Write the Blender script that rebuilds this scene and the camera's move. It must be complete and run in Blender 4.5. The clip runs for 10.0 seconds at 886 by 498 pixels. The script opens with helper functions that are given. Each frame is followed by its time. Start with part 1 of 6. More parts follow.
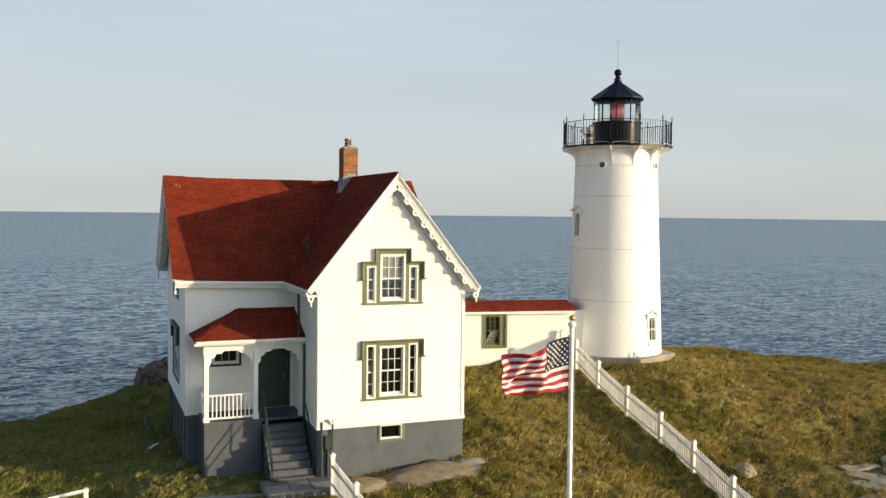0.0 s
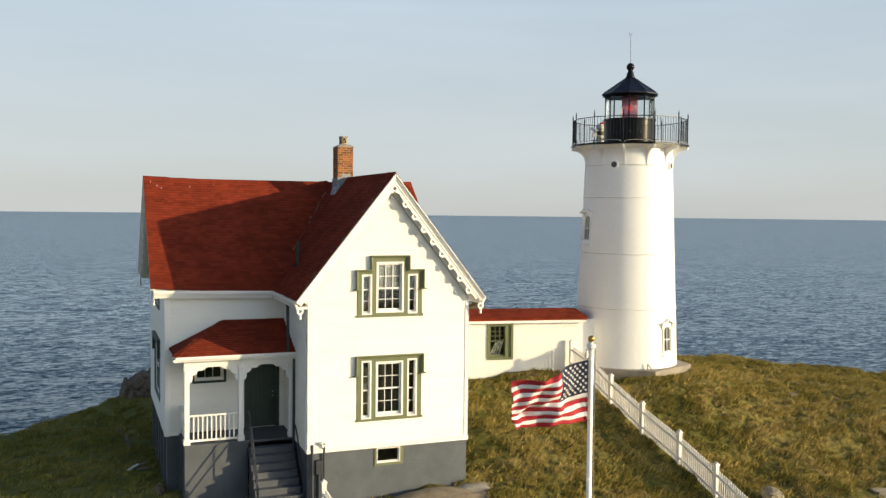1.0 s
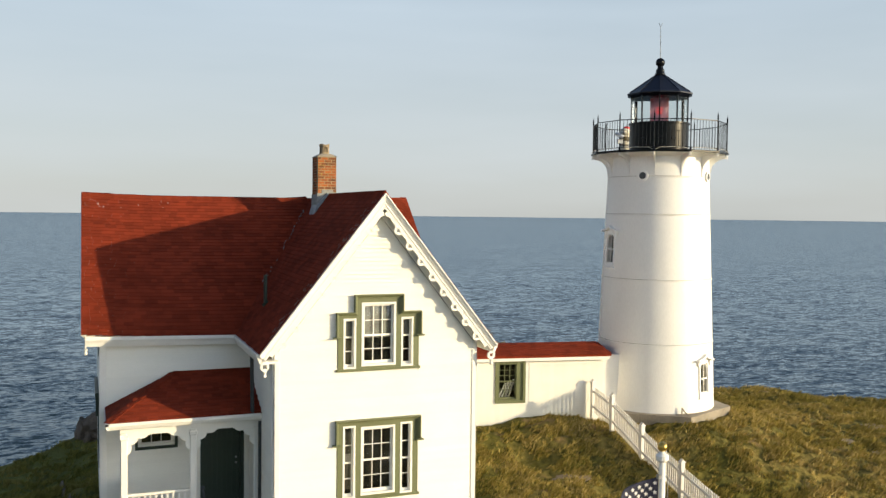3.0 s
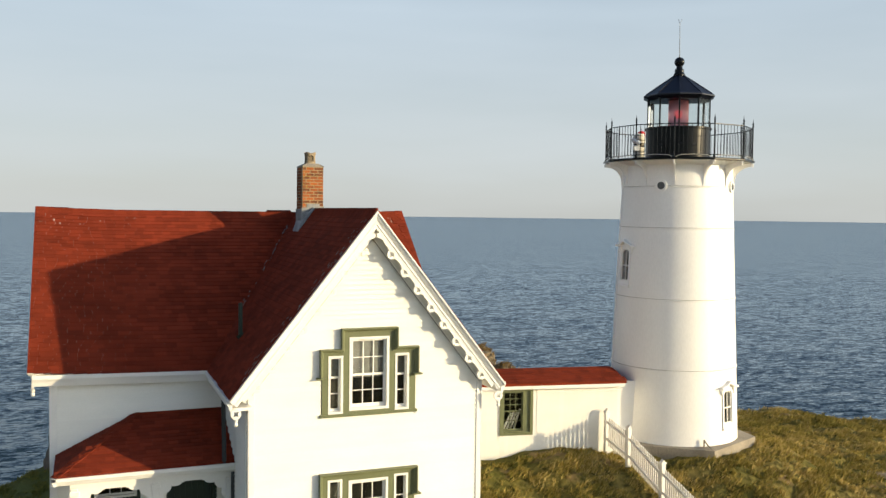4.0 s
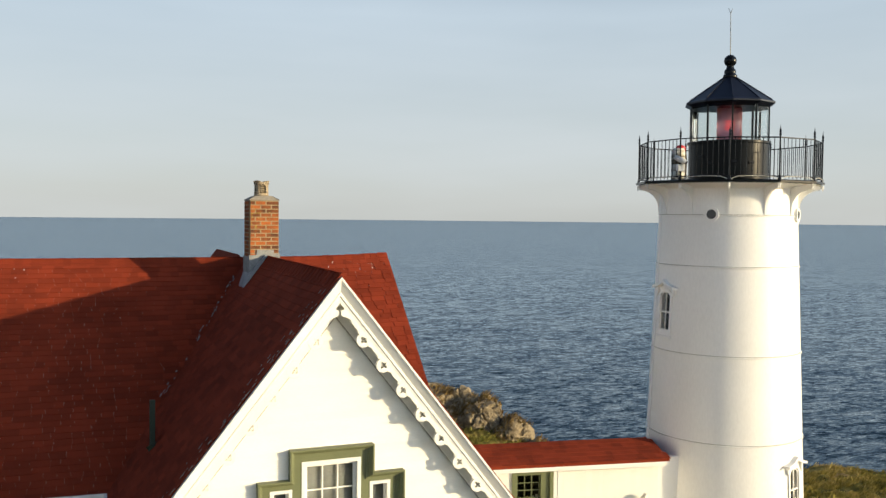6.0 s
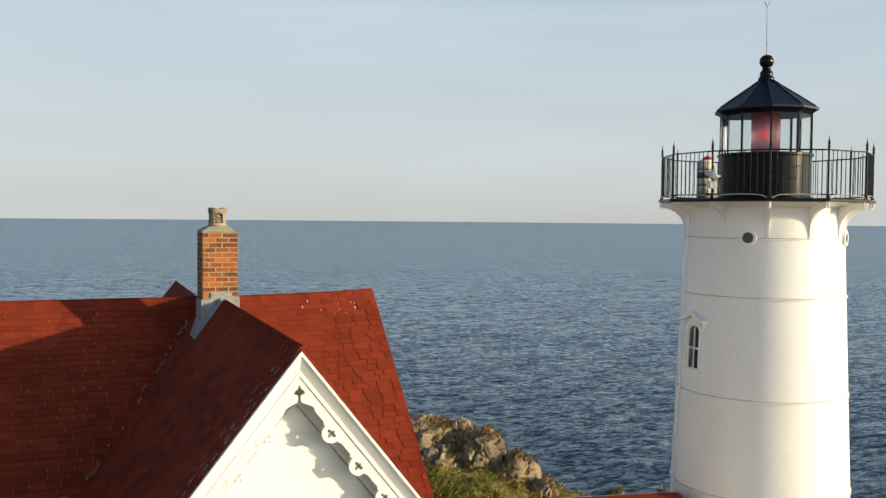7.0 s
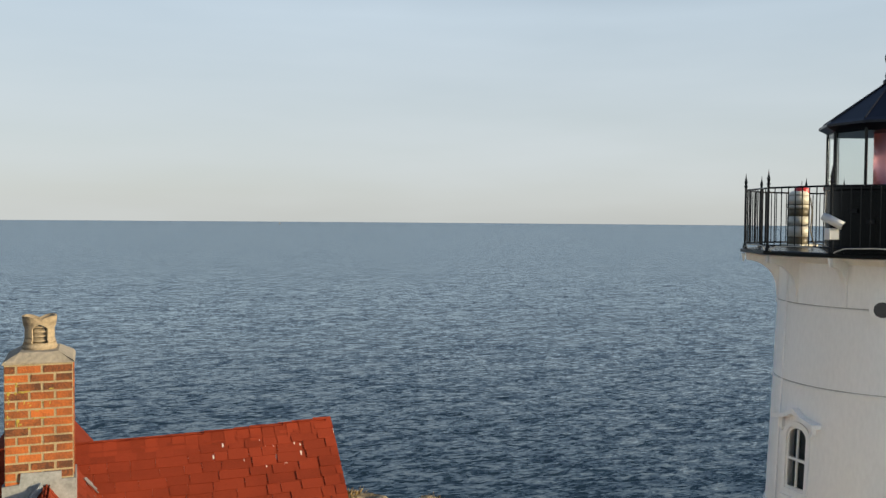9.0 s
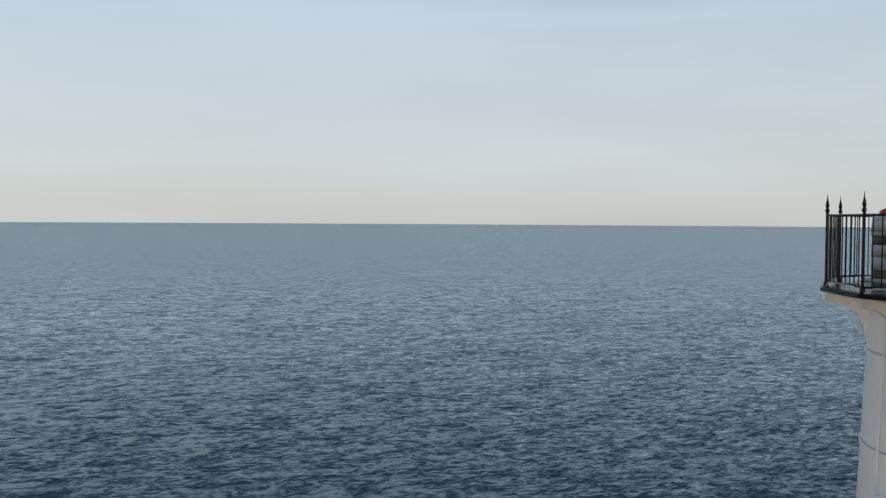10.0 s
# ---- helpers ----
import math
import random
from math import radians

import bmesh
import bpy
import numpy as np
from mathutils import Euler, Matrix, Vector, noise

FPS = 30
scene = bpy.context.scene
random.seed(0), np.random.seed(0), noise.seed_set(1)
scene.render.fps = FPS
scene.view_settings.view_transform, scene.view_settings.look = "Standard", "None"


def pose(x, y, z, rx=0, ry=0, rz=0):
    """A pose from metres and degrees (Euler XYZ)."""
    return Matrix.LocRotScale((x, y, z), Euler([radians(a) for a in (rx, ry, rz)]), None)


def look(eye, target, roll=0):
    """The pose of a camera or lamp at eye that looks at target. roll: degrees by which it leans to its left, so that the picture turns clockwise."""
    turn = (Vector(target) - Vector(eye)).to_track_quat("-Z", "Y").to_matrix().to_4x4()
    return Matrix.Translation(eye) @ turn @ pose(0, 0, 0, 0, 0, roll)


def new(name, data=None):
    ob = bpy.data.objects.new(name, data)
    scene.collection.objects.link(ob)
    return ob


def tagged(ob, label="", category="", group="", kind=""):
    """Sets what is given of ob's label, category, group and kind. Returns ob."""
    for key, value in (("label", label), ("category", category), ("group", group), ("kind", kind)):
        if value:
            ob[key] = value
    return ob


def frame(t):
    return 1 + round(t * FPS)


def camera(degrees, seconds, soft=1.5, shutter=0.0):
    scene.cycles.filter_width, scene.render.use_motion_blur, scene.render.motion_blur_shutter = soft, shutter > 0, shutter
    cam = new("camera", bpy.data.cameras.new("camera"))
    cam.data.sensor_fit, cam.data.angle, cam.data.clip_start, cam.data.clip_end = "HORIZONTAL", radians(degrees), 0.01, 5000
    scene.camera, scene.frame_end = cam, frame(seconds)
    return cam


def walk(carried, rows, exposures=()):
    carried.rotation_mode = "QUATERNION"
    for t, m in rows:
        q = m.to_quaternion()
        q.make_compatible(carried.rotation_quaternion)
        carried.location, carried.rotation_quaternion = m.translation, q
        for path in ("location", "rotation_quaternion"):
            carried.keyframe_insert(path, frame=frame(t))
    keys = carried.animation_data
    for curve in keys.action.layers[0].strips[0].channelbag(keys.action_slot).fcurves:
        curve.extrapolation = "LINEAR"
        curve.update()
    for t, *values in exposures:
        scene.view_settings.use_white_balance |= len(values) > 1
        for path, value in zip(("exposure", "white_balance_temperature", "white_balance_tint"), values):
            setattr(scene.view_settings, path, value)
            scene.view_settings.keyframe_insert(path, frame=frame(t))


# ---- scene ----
cam = camera(53.0, 10.0, soft=1.4)

PATH = [
    (0, (-9.155, -26.79, 6.079), (-8.41, -24.936, 5.995), 0.6),
    (0.5, (-8.735, -25.711, 6.087), (-7.991, -23.856, 6.003), 0.6),
    (1, (-8.273, -24.645, 6.189), (-7.533, -22.789, 6.105), 0.6),
    (1.5, (-7.832, -23.464, 6.293), (-7.091, -21.608, 6.21), 0.6),
    (2, (-7.367, -22.312, 6.426), (-6.628, -20.456, 6.345), 0.6),
    (2.5, (-6.896, -21.093, 6.617), (-6.156, -19.237, 6.535), 0.6),
    (4, (-5.447, -17.225, 7.239), (-4.701, -15.371, 7.158), 0.7),
    (4.5, (-4.911, -15.95, 7.438), (-4.166, -14.096, 7.359), 0.63),
    (5, (-4.368, -14.558, 7.632), (-3.62, -12.705, 7.554), 0.62),
    (5.5, (-3.836, -13.248, 7.845), (-3.088, -11.395, 7.77), 0.58),
    (7, (-2.091, -9.07, 8.62), (-1.338, -7.218, 8.549), 0.52),
    (7.5, (-1.514, -7.685, 8.861), (-0.761, -5.834, 8.792), 0.48),
    (8, (-0.938, -6.255, 9.11), (-0.183, -4.404, 9.041), 0.45),
    (8.5, (-0.346, -4.82, 9.379), (0.406, -2.968, 9.311), 0.45),
    (9, (0.26, -3.36, 9.62), (1.006, -1.506, 9.551), 0.45),
    (9.5, (0.87, -1.8, 9.85), (1.620, 0.053, 9.783), 0.4),
    (10, (1.28, -0.42, 10.08), (2.024, 1.435, 10.014), 0.35),
]
walk(cam, [(t, look(*p)) for t, *p in PATH], exposures=[(0, 0.2), (10, 0.2)])

# ---- light ----
SUN_DIR = Vector((0.742, -0.647, 0.184)).normalized()
world = bpy.data.worlds.new("world")
scene.world = world
world.use_nodes = True


def sky_nodes():
    nt = world.node_tree
    nt.nodes.clear()
    out = nt.nodes.new("ShaderNodeOutputWorld")
    bg = nt.nodes.new("ShaderNodeBackground")
    sky = nt.nodes.new("ShaderNodeTexSky")
    sky.sky_type = "NISHITA"
    sky.sun_disc = False
    sky.sun_elevation = math.asin(SUN_DIR.z)
    sky.sun_rotation = math.atan2(SUN_DIR.x, SUN_DIR.y)
    sky.altitude = 20
    sky.air_density, sky.dust_density, sky.ozone_density = 1.0, 1.0, 1.5
    # thin high haze over the clear sky, paler and warmer towards the horizon
    geo = nt.nodes.new("ShaderNodeTexCoord")
    sep = nt.nodes.new("ShaderNodeSeparateXYZ")
    nt.links.new(geo.outputs["Generated"], sep.inputs[0])
    ramp = nt.nodes.new("ShaderNodeValToRGB")
    els = ramp.color_ramp.elements
    els[0].position, els[0].color = 0.0, (5.75, 6.0, 5.9, 1)
    els[1].position, els[1].color = 0.5, (1.3, 1.9, 3.0, 1)
    e = els.new(0.07)
    e.color = (5.75, 6.25, 6.45, 1)
    e = els.new(0.22)
    e.color = (5.35, 6.3, 7.1, 1)
    e = els.new(0.8)
    e.color = (0.8, 1.3, 2.4, 1)
    e = els.new(0.34)
    e.color = (3.0, 4.0, 5.2, 1)
    nt.links.new(sep.outputs["Z"], ramp.inputs[0])
    mp = nt.nodes.new("ShaderNodeMapping")
    mp.inputs["Scale"].default_value = (1.2, 1.2, 7.0)
    nt.links.new(geo.outputs["Generated"], mp.inputs[0])
    nz = nt.nodes.new("ShaderNodeTexNoise")
    nz.inputs["Scale"].default_value = 1.6
    nz.inputs["Detail"].default_value = 4
    nz.inputs["Roughness"].default_value = 0.5
    nt.links.new(mp.outputs[0], nz.inputs["Vector"])
    mr = nt.nodes.new("ShaderNodeMapRange")
    mr.inputs[1].default_value, mr.inputs[2].default_value = 0.3, 0.7
    mr.inputs[3].default_value, mr.inputs[4].default_value = 0.78, 0.97
    nt.links.new(nz.outputs[0], mr.inputs[0])
    mix = nt.nodes.new("ShaderNodeMix")
    mix.data_type = "RGBA"
    nt.links.new(mr.outputs[0], mix.inputs["Factor"])
    nt.links.new(sky.outputs[0], mix.inputs["A"])
    nt.links.new(ramp.outputs[0], mix.inputs["B"])
    # forward scattering: the haze is brighter on the sun's side of the sky
    dot = nt.nodes.new("ShaderNodeVectorMath")
    dot.operation = "DOT_PRODUCT"
    nt.links.new(geo.outputs["Generated"], dot.inputs[0])
    dot.inputs[1].default_value = SUN_DIR
    glow = nt.nodes.new("ShaderNodeMapRange")
    glow.interpolation_type = "SMOOTHSTEP"
    glow.inputs[1].default_value, glow.inputs[2].default_value = 0.45, 1.0
    glow.inputs[3].default_value, glow.inputs[4].default_value = 0.0, 1.0
    nt.links.new(dot.outputs["Value"], glow.inputs[0])
    warm = nt.nodes.new("ShaderNodeMix")
    warm.data_type, warm.blend_type = "RGBA", "MULTIPLY"
    warm.inputs["B"].default_value = (5.2, 4.6, 3.95, 1)
    nt.links.new(glow.outputs[0], warm.inputs["Factor"])
    nt.links.new(mix.outputs["Result"], warm.inputs["A"])
    nt.links.new(warm.outputs["Result"], bg.inputs[0])
    bg.inputs[1].default_value = 0.097
    nt.links.new(bg.outputs[0], out.inputs[0])


sky_nodes()
sun = new("sun", bpy.data.lights.new("sun", "SUN"))
sun.data.energy, sun.data.angle, sun.data.color = 5.0, radians(0.6), (1.0, 0.812, 0.495)
sun.matrix_world = look(SUN_DIR * 60, (0, 0, 0))


# ---- materials ----
def material(name, color, rough=0.6, metal=0.0, vary=0.12, scale=1.5, fine=30.0, bump=0.15, bump_dist=0.01, obj_vary=0.0, island_vary=0.0, alt=None, stretch=(1, 1, 1), spec=0.5):
    """A surface of one colour with stains at a large scale and grain at a fine one."""
    m = bpy.data.materials.new(name)
    m.use_nodes = True
    nt = m.node_tree
    b = nt.nodes["Principled BSDF"]
    b.inputs["Roughness"].default_value = rough
    b.inputs["Metallic"].default_value = metal
    b.inputs["Specular IOR Level"].default_value = spec
    tc = nt.nodes.new("ShaderNodeNewGeometry")
    mp = nt.nodes.new("ShaderNodeMapping")
    mp.inputs["Scale"].default_value = stretch
    nt.links.new(tc.outputs["Position"], mp.inputs[0])
    n1 = nt.nodes.new("ShaderNodeTexNoise")
    n1.inputs["Scale"].default_value, n1.inputs["Detail"].default_value = scale, 5
    n2 = nt.nodes.new("ShaderNodeTexNoise")
    n2.inputs["Scale"].default_value, n2.inputs["Detail"].default_value = fine, 3
    for n in (n1, n2):
        nt.links.new(mp.outputs[0], n.inputs["Vector"])
    mixn = nt.nodes.new("ShaderNodeMix")
    mixn.inputs["Factor"].default_value = 0.4
    nt.links.new(n1.outputs[0], mixn.inputs["A"])
    nt.links.new(n2.outputs[0], mixn.inputs["B"])
    value = mixn.outputs["Result"]
    if obj_vary or island_vary:
        rnd = nt.nodes.new("ShaderNodeObjectInfo").outputs["Random"] if obj_vary else tc.outputs["Random Per Island"]
        k = obj_vary or island_vary
        ma = nt.nodes.new("ShaderNodeMath")
        ma.operation = "MULTIPLY_ADD"
        nt.links.new(rnd, ma.inputs[0])
        ma.inputs[1].default_value = k
        sub = nt.nodes.new("ShaderNodeMath")
        sub.operation = "SUBTRACT"
        nt.links.new(value, sub.inputs[0])
        sub.inputs[1].default_value = k / 2
        nt.links.new(sub.outputs[0], ma.inputs[2])
        value = ma.outputs[0]
    ramp = nt.nodes.new("ShaderNodeValToRGB")
    els = ramp.color_ramp.elements
    lo = alt or tuple(c * (1 - 2 * vary) for c in color)
    hi = tuple(min(1, c * (1 + vary)) for c in color)
    els[0].position, els[0].color = 0.25, (*lo, 1)
    els[1].position, els[1].color = 0.75, (*hi, 1)
    nt.links.new(value, ramp.inputs[0])
    nt.links.new(ramp.outputs[0], b.inputs["Base Color"])
    if bump:
        bp = nt.nodes.new("ShaderNodeBump")
        bp.inputs["Strength"].default_value, bp.inputs["Distance"].default_value = bump, bump_dist
        nt.links.new(n2.outputs[0], bp.inputs["Height"])
        nt.links.new(bp.outputs[0], b.inputs["Normal"])
    return m


def glass_material(name, tint=(1, 1, 1), rough=0.02):
    m = bpy.data.materials.new(name)
    m.use_nodes = True
    b = m.node_tree.nodes["Principled BSDF"]
    b.inputs["Base Color"].default_value = (*tint, 1)
    b.inputs["Roughness"].default_value = rough
    b.inputs["Transmission Weight"].default_value = 1.0
    b.inputs["IOR"].default_value = 1.45
    return m


def sea_material():
    m = bpy.data.materials.new("sea_water")
    m.use_nodes = True
    nt = m.node_tree
    nt.nodes.remove(nt.nodes["Principled BSDF"])
    deep = nt.nodes.new("ShaderNodeBsdfDiffuse")
    deep.inputs["Color"].default_value = (0.016, 0.031, 0.042, 1)
    gloss = nt.nodes.new("ShaderNodeBsdfGlossy")
    gloss.inputs["Color"].default_value = (0.567, 0.678, 0.8, 1)
    gloss.inputs["Roughness"].default_value = 0.06
    facing = nt.nodes.new("ShaderNodeFresnel")
    facing.inputs["IOR"].default_value = 1.33
    both = nt.nodes.new("ShaderNodeMixShader")
    nt.links.new(facing.outputs[0], both.inputs[0])
    nt.links.new(deep.outputs[0], both.inputs[1])
    nt.links.new(gloss.outputs[0], both.inputs[2])
    nt.links.new(both.outputs[0], nt.nodes["Material Output"].inputs[0])
    geo = nt.nodes.new("ShaderNodeNewGeometry")
    total = None
    # slopes of the waves, from swell down to ripples
    for size, stretch, slope, turn in ((0.05, 1.8, 0.1, 8), (0.3, 2.2, 0.34, 4), (0.9, 2.1, 0.85, -5), (2.4, 2.0, 0.8, 6)):
        mp = nt.nodes.new("ShaderNodeMapping")
        mp.inputs["Rotation"].default_value = (0, 0, radians(22 + turn))
        mp.inputs["Scale"].default_value = (size / stretch, size, size)
        nt.links.new(geo.outputs["Position"], mp.inputs[0])
        n = nt.nodes.new("ShaderNodeTexNoise")
        n.inputs["Scale"].default_value, n.inputs["Detail"].default_value = 1.0, 2.5
        n.inputs["Distortion"].default_value = 1.3
        nt.links.new(mp.outputs[0], n.inputs["Vector"])
        ma = nt.nodes.new("ShaderNodeVectorMath")
        ma.operation = "MULTIPLY_ADD"
        nt.links.new(n.outputs["Color"], ma.inputs[0])
        ma.inputs[1].default_value = (slope * 0.7, slope, 0)
        ma.inputs[2].default_value = (-slope * 0.35, -slope * 0.5, 0)
        if total:
            ad = nt.nodes.new("ShaderNodeVectorMath")
            nt.links.new(total, ad.inputs[0])
            nt.links.new(ma.outputs[0], ad.inputs[1])
            total = ad.outputs[0]
        else:
            total = ma.outputs[0]
    up = nt.nodes.new("ShaderNodeVectorMath")
    up.inputs[1].default_value = (0, 0, 1)
    # long gentle backs and short steep faces towards the shore
    back = nt.nodes.new("ShaderNodeVectorMath")
    back.operation = "MINIMUM"
    back.inputs[1].default_value = (1, 0.11, 1)
    nt.links.new(total, back.inputs[0])
    nt.links.new(back.outputs[0], up.inputs[0])
    last = nt.nodes.new("ShaderNodeVectorMath")
    last.operation = "NORMALIZE"
    nt.links.new(up.outputs[0], last.inputs[0])
    for node in (deep, gloss, facing):
        nt.links.new(last.outputs[0], node.inputs["Normal"])
    return m


WHITE = material("white_paint", (0.8, 0.787, 0.745), 0.5, vary=0.05, scale=0.9, fine=40, bump=0.08, bump_dist=0.004)
BOARD = material("white_clapboard_paint", (0.8, 0.787, 0.725), 0.5, vary=0.05, scale=0.8, fine=25, bump=0.1, bump_dist=0.004, obj_vary=0.12, stretch=(1, 1, 3))
# Grime of the tower joints; along the gable rakes, the shade of gaps.
JOINT = material("joint_grime_and_gap_shade", (0.46, 0.44, 0.39), 0.8, vary=0.7, scale=1.6, fine=30, bump=0.1)
TOWER_WHITE = material("white_painted_iron", (0.86, 0.853, 0.825), 0.42, vary=0.06, scale=0.7, fine=22, bump=0.02, bump_dist=0.005, stretch=(1, 1, 0.35))
GREY = material("grey_foundation_paint", (0.086, 0.096, 0.109), 0.7, vary=0.2, scale=1.6, fine=30, bump=0.2)
DECK = material("grey_deck_paint", (0.085, 0.092, 0.105), 0.5, vary=0.18, scale=2.5, fine=40, bump=0.1)
OLIVE = material("olive_trim_paint", (0.14, 0.155, 0.073), 0.5, vary=0.1, scale=3, fine=40, bump=0.06)
DARKGREEN = material("dark_green_paint", (0.016, 0.035, 0.024), 0.4, vary=0.15, scale=3, fine=50, bump=0.05)
SHINGLE = material("red_asphalt_shingle", (0.2, 0.0315, 0.0135), 1.0, vary=0.2, scale=1.2, fine=90, bump=0.5, bump_dist=0.006, obj_vary=0.24, spec=0.12)
SHINGLE_FIELD = material("red_asphalt_shingle_field", (0.2, 0.0315, 0.0135), 1.0, vary=0.2, scale=1.2, fine=90, bump=0.5, bump_dist=0.006, island_vary=0.3, spec=0.12)
BRICK = material("orange_brick", (0.35, 0.1, 0.026), 0.95, vary=0.25, scale=9, fine=60, bump=0.6, bump_dist=0.008, obj_vary=0.4, alt=(0.09, 0.042, 0.025), spec=0.2)
MORTAR = material("cement_mortar", (0.35, 0.28, 0.165), 0.95, vary=0.25, scale=5, fine=60, bump=0.5)
LEAD = material("lead_flashing", (0.30, 0.33, 0.36), 0.5, 0.3, vary=0.25, scale=5, fine=30, bump=0.2)
BLACK = material("black_painted_iron", (0.006, 0.007, 0.009), 0.2, vary=0.25, scale=3, fine=40, bump=0.0, spec=0.18)
DRUM = material("glossy_black_plate", (0.002, 0.003, 0.0028), 0.25, vary=0.3, scale=4, fine=9, bump=0.1, bump_dist=0.01, spec=0.16)
GUNMETAL = material("grey_metal", (0.055, 0.062, 0.07), 0.45, 0.4, vary=0.2, scale=4, fine=40, bump=0.05)
CEMENT = material("grey_cement", (0.27, 0.275, 0.27), 0.9, vary=0.3, scale=6, fine=40, bump=0.4, bump_dist=0.008)
YELLOW_LICHEN = material("yellow_lichen", (0.36, 0.27, 0.05), 0.95, vary=0.3, scale=20)
CONCRETE = material("weathered_concrete", (0.31, 0.27, 0.21), 0.95, vary=0.25, scale=1.5, fine=25, bump=0.5, bump_dist=0.02)
ROCK = material("coastal_rock", (0.15, 0.115, 0.082), 0.95, vary=0.35, scale=0.9, fine=6, bump=0.9, bump_dist=0.12, alt=(0.07, 0.055, 0.04))
DIRT = material("bare_earth", (0.33, 0.255, 0.165), 1.0, vary=0.35, scale=2.5, fine=24, bump=1.0, bump_dist=0.05)
# The darkness of unlit rooms is put into this near-black colour.
DARK_ROOM = material("interior_shade", (0.05, 0.05, 0.042), 0.9, vary=0.2, scale=3, bump=0)
BLIND = material("grey_net_blind", (0.13, 0.138, 0.138), 0.9, vary=0.2, scale=5, fine=60, bump=0.1)
CURTAIN = material("pale_curtain", (0.3, 0.29, 0.27), 0.9, vary=0.15, scale=4, fine=30, bump=0.1)
GLASS = glass_material("window_glass", (0.95, 0.97, 0.97))
SEA = sea_material()


def ground_material():
    m = bpy.data.materials.new("grass_ground")
    m.use_nodes = True
    nt = m.node_tree
    b = nt.nodes["Principled BSDF"]
    b.inputs["Roughness"].default_value = 1.0
    b.inputs["Specular IOR Level"].default_value = 0.1
    geo = nt.nodes.new("ShaderNodeNewGeometry")

    def noise_of(scale, detail, lo, hi):
        n = nt.nodes.new("ShaderNodeTexNoise")
        n.inputs["Scale"].default_value, n.inputs["Detail"].default_value = scale, detail
        nt.links.new(geo.outputs["Position"], n.inputs["Vector"])
        r = nt.nodes.new("ShaderNodeMapRange")
        r.inputs[1].default_value, r.inputs[2].default_value = lo, hi
        nt.links.new(n.outputs[0], r.inputs[0])
        return r.outputs[0]

    def blend(fac, a, c):
        x = nt.nodes.new("ShaderNodeMix")
        x.data_type = "RGBA"
        nt.links.new(fac, x.inputs["Factor"])
        for key, v in (("A", a), ("B", c)):
            if isinstance(v, tuple):
                x.inputs[key].default_value = (*v, 1)
            else:
                nt.links.new(v, x.inputs[key])
        return x.outputs["Result"]

    grass = blend(noise_of(0.35, 4, 0.4, 0.62), (0.12, 0.108, 0.024), (0.23, 0.178, 0.052))
    grass = blend(noise_of(3.5, 5, 0.42, 0.7), grass, (0.05, 0.05, 0.012))
    grass = blend(noise_of(0.9, 3, 0.6, 0.7), grass, (0.24, 0.165, 0.07))
    # greener turf on the west side and behind the house, lightened against its shade
    sepp = nt.nodes.new("ShaderNodeSeparateXYZ")
    nt.links.new(geo.outputs["Position"], sepp.inputs[0])
    west = nt.nodes.new("ShaderNodeMapRange")
    west.inputs[1].default_value, west.inputs[2].default_value = -3.5, -6.5
    nt.links.new(sepp.outputs["X"], west.inputs[0])
    wild = nt.nodes.new("ShaderNodeMath")
    wild.operation = "MULTIPLY"
    nt.links.new(west.outputs[0], wild.inputs[0])
    nt.links.new(noise_of(0.6, 3, 0.3, 0.5), wild.inputs[1])
    grass = blend(wild.outputs[0], grass, (0.15, 0.152, 0.045))
    rock = blend(noise_of(0.8, 6, 0.35, 0.65), (0.08, 0.06, 0.045), (0.30, 0.24, 0.16))
    sep = nt.nodes.new("ShaderNodeSeparateXYZ")
    nt.links.new(geo.outputs["Normal"], sep.inputs[0])
    r = nt.nodes.new("ShaderNodeMapRange")
    r.inputs[1].default_value, r.inputs[2].default_value = 0.8, 0.65
    nt.links.new(sep.outputs["Z"], r.inputs[0])
    col = blend(r.outputs[0], grass, rock)
    nt.links.new(col, b.inputs["Base Color"])
    n = nt.nodes.new("ShaderNodeTexNoise")
    n.inputs["Scale"].default_value, n.inputs["Detail"].default_value = 5, 6
    nt.links.new(geo.outputs["Position"], n.inputs["Vector"])
    bp = nt.nodes.new("ShaderNodeBump")
    bp.inputs["Strength"].default_value, bp.inputs["Distance"].default_value = 1.0, 0.12
    nt.links.new(n.outputs[0], bp.inputs["Height"])
    nt.links.new(bp.outputs[0], b.inputs["Normal"])
    return m


GROUND = ground_material()


# ---- building helpers ----
def link_mesh(name, bm, mat, parent=None, smooth=False):
    me = bpy.data.meshes.new(name)
    bm.to_mesh(me)
    bm.free()
    me.materials.append(mat)
    if smooth:
        me.shade_smooth()
    ob = new(name, me)
    ob.parent = parent
    return ob


def part(name, bm, mat, parent, label="", smooth=False):
    ob = link_mesh(name, bm, mat, parent, smooth)
    return tagged(ob, label) if label else ob


def mesh_part(name, verts, faces, mat, parent=None):
    me = bpy.data.meshes.new(name)
    me.from_pydata([tuple(v) for v in verts], [], faces)
    me.materials.append(mat)
    ob = new(name, me)
    ob.parent = parent
    return ob


def empty(name, label, category, at=(0, 0, 0), kind="", group=""):
    ob = new(name)
    ob.location = at
    ob.empty_display_size = 0.2
    return tagged(ob, label, category, group, kind)


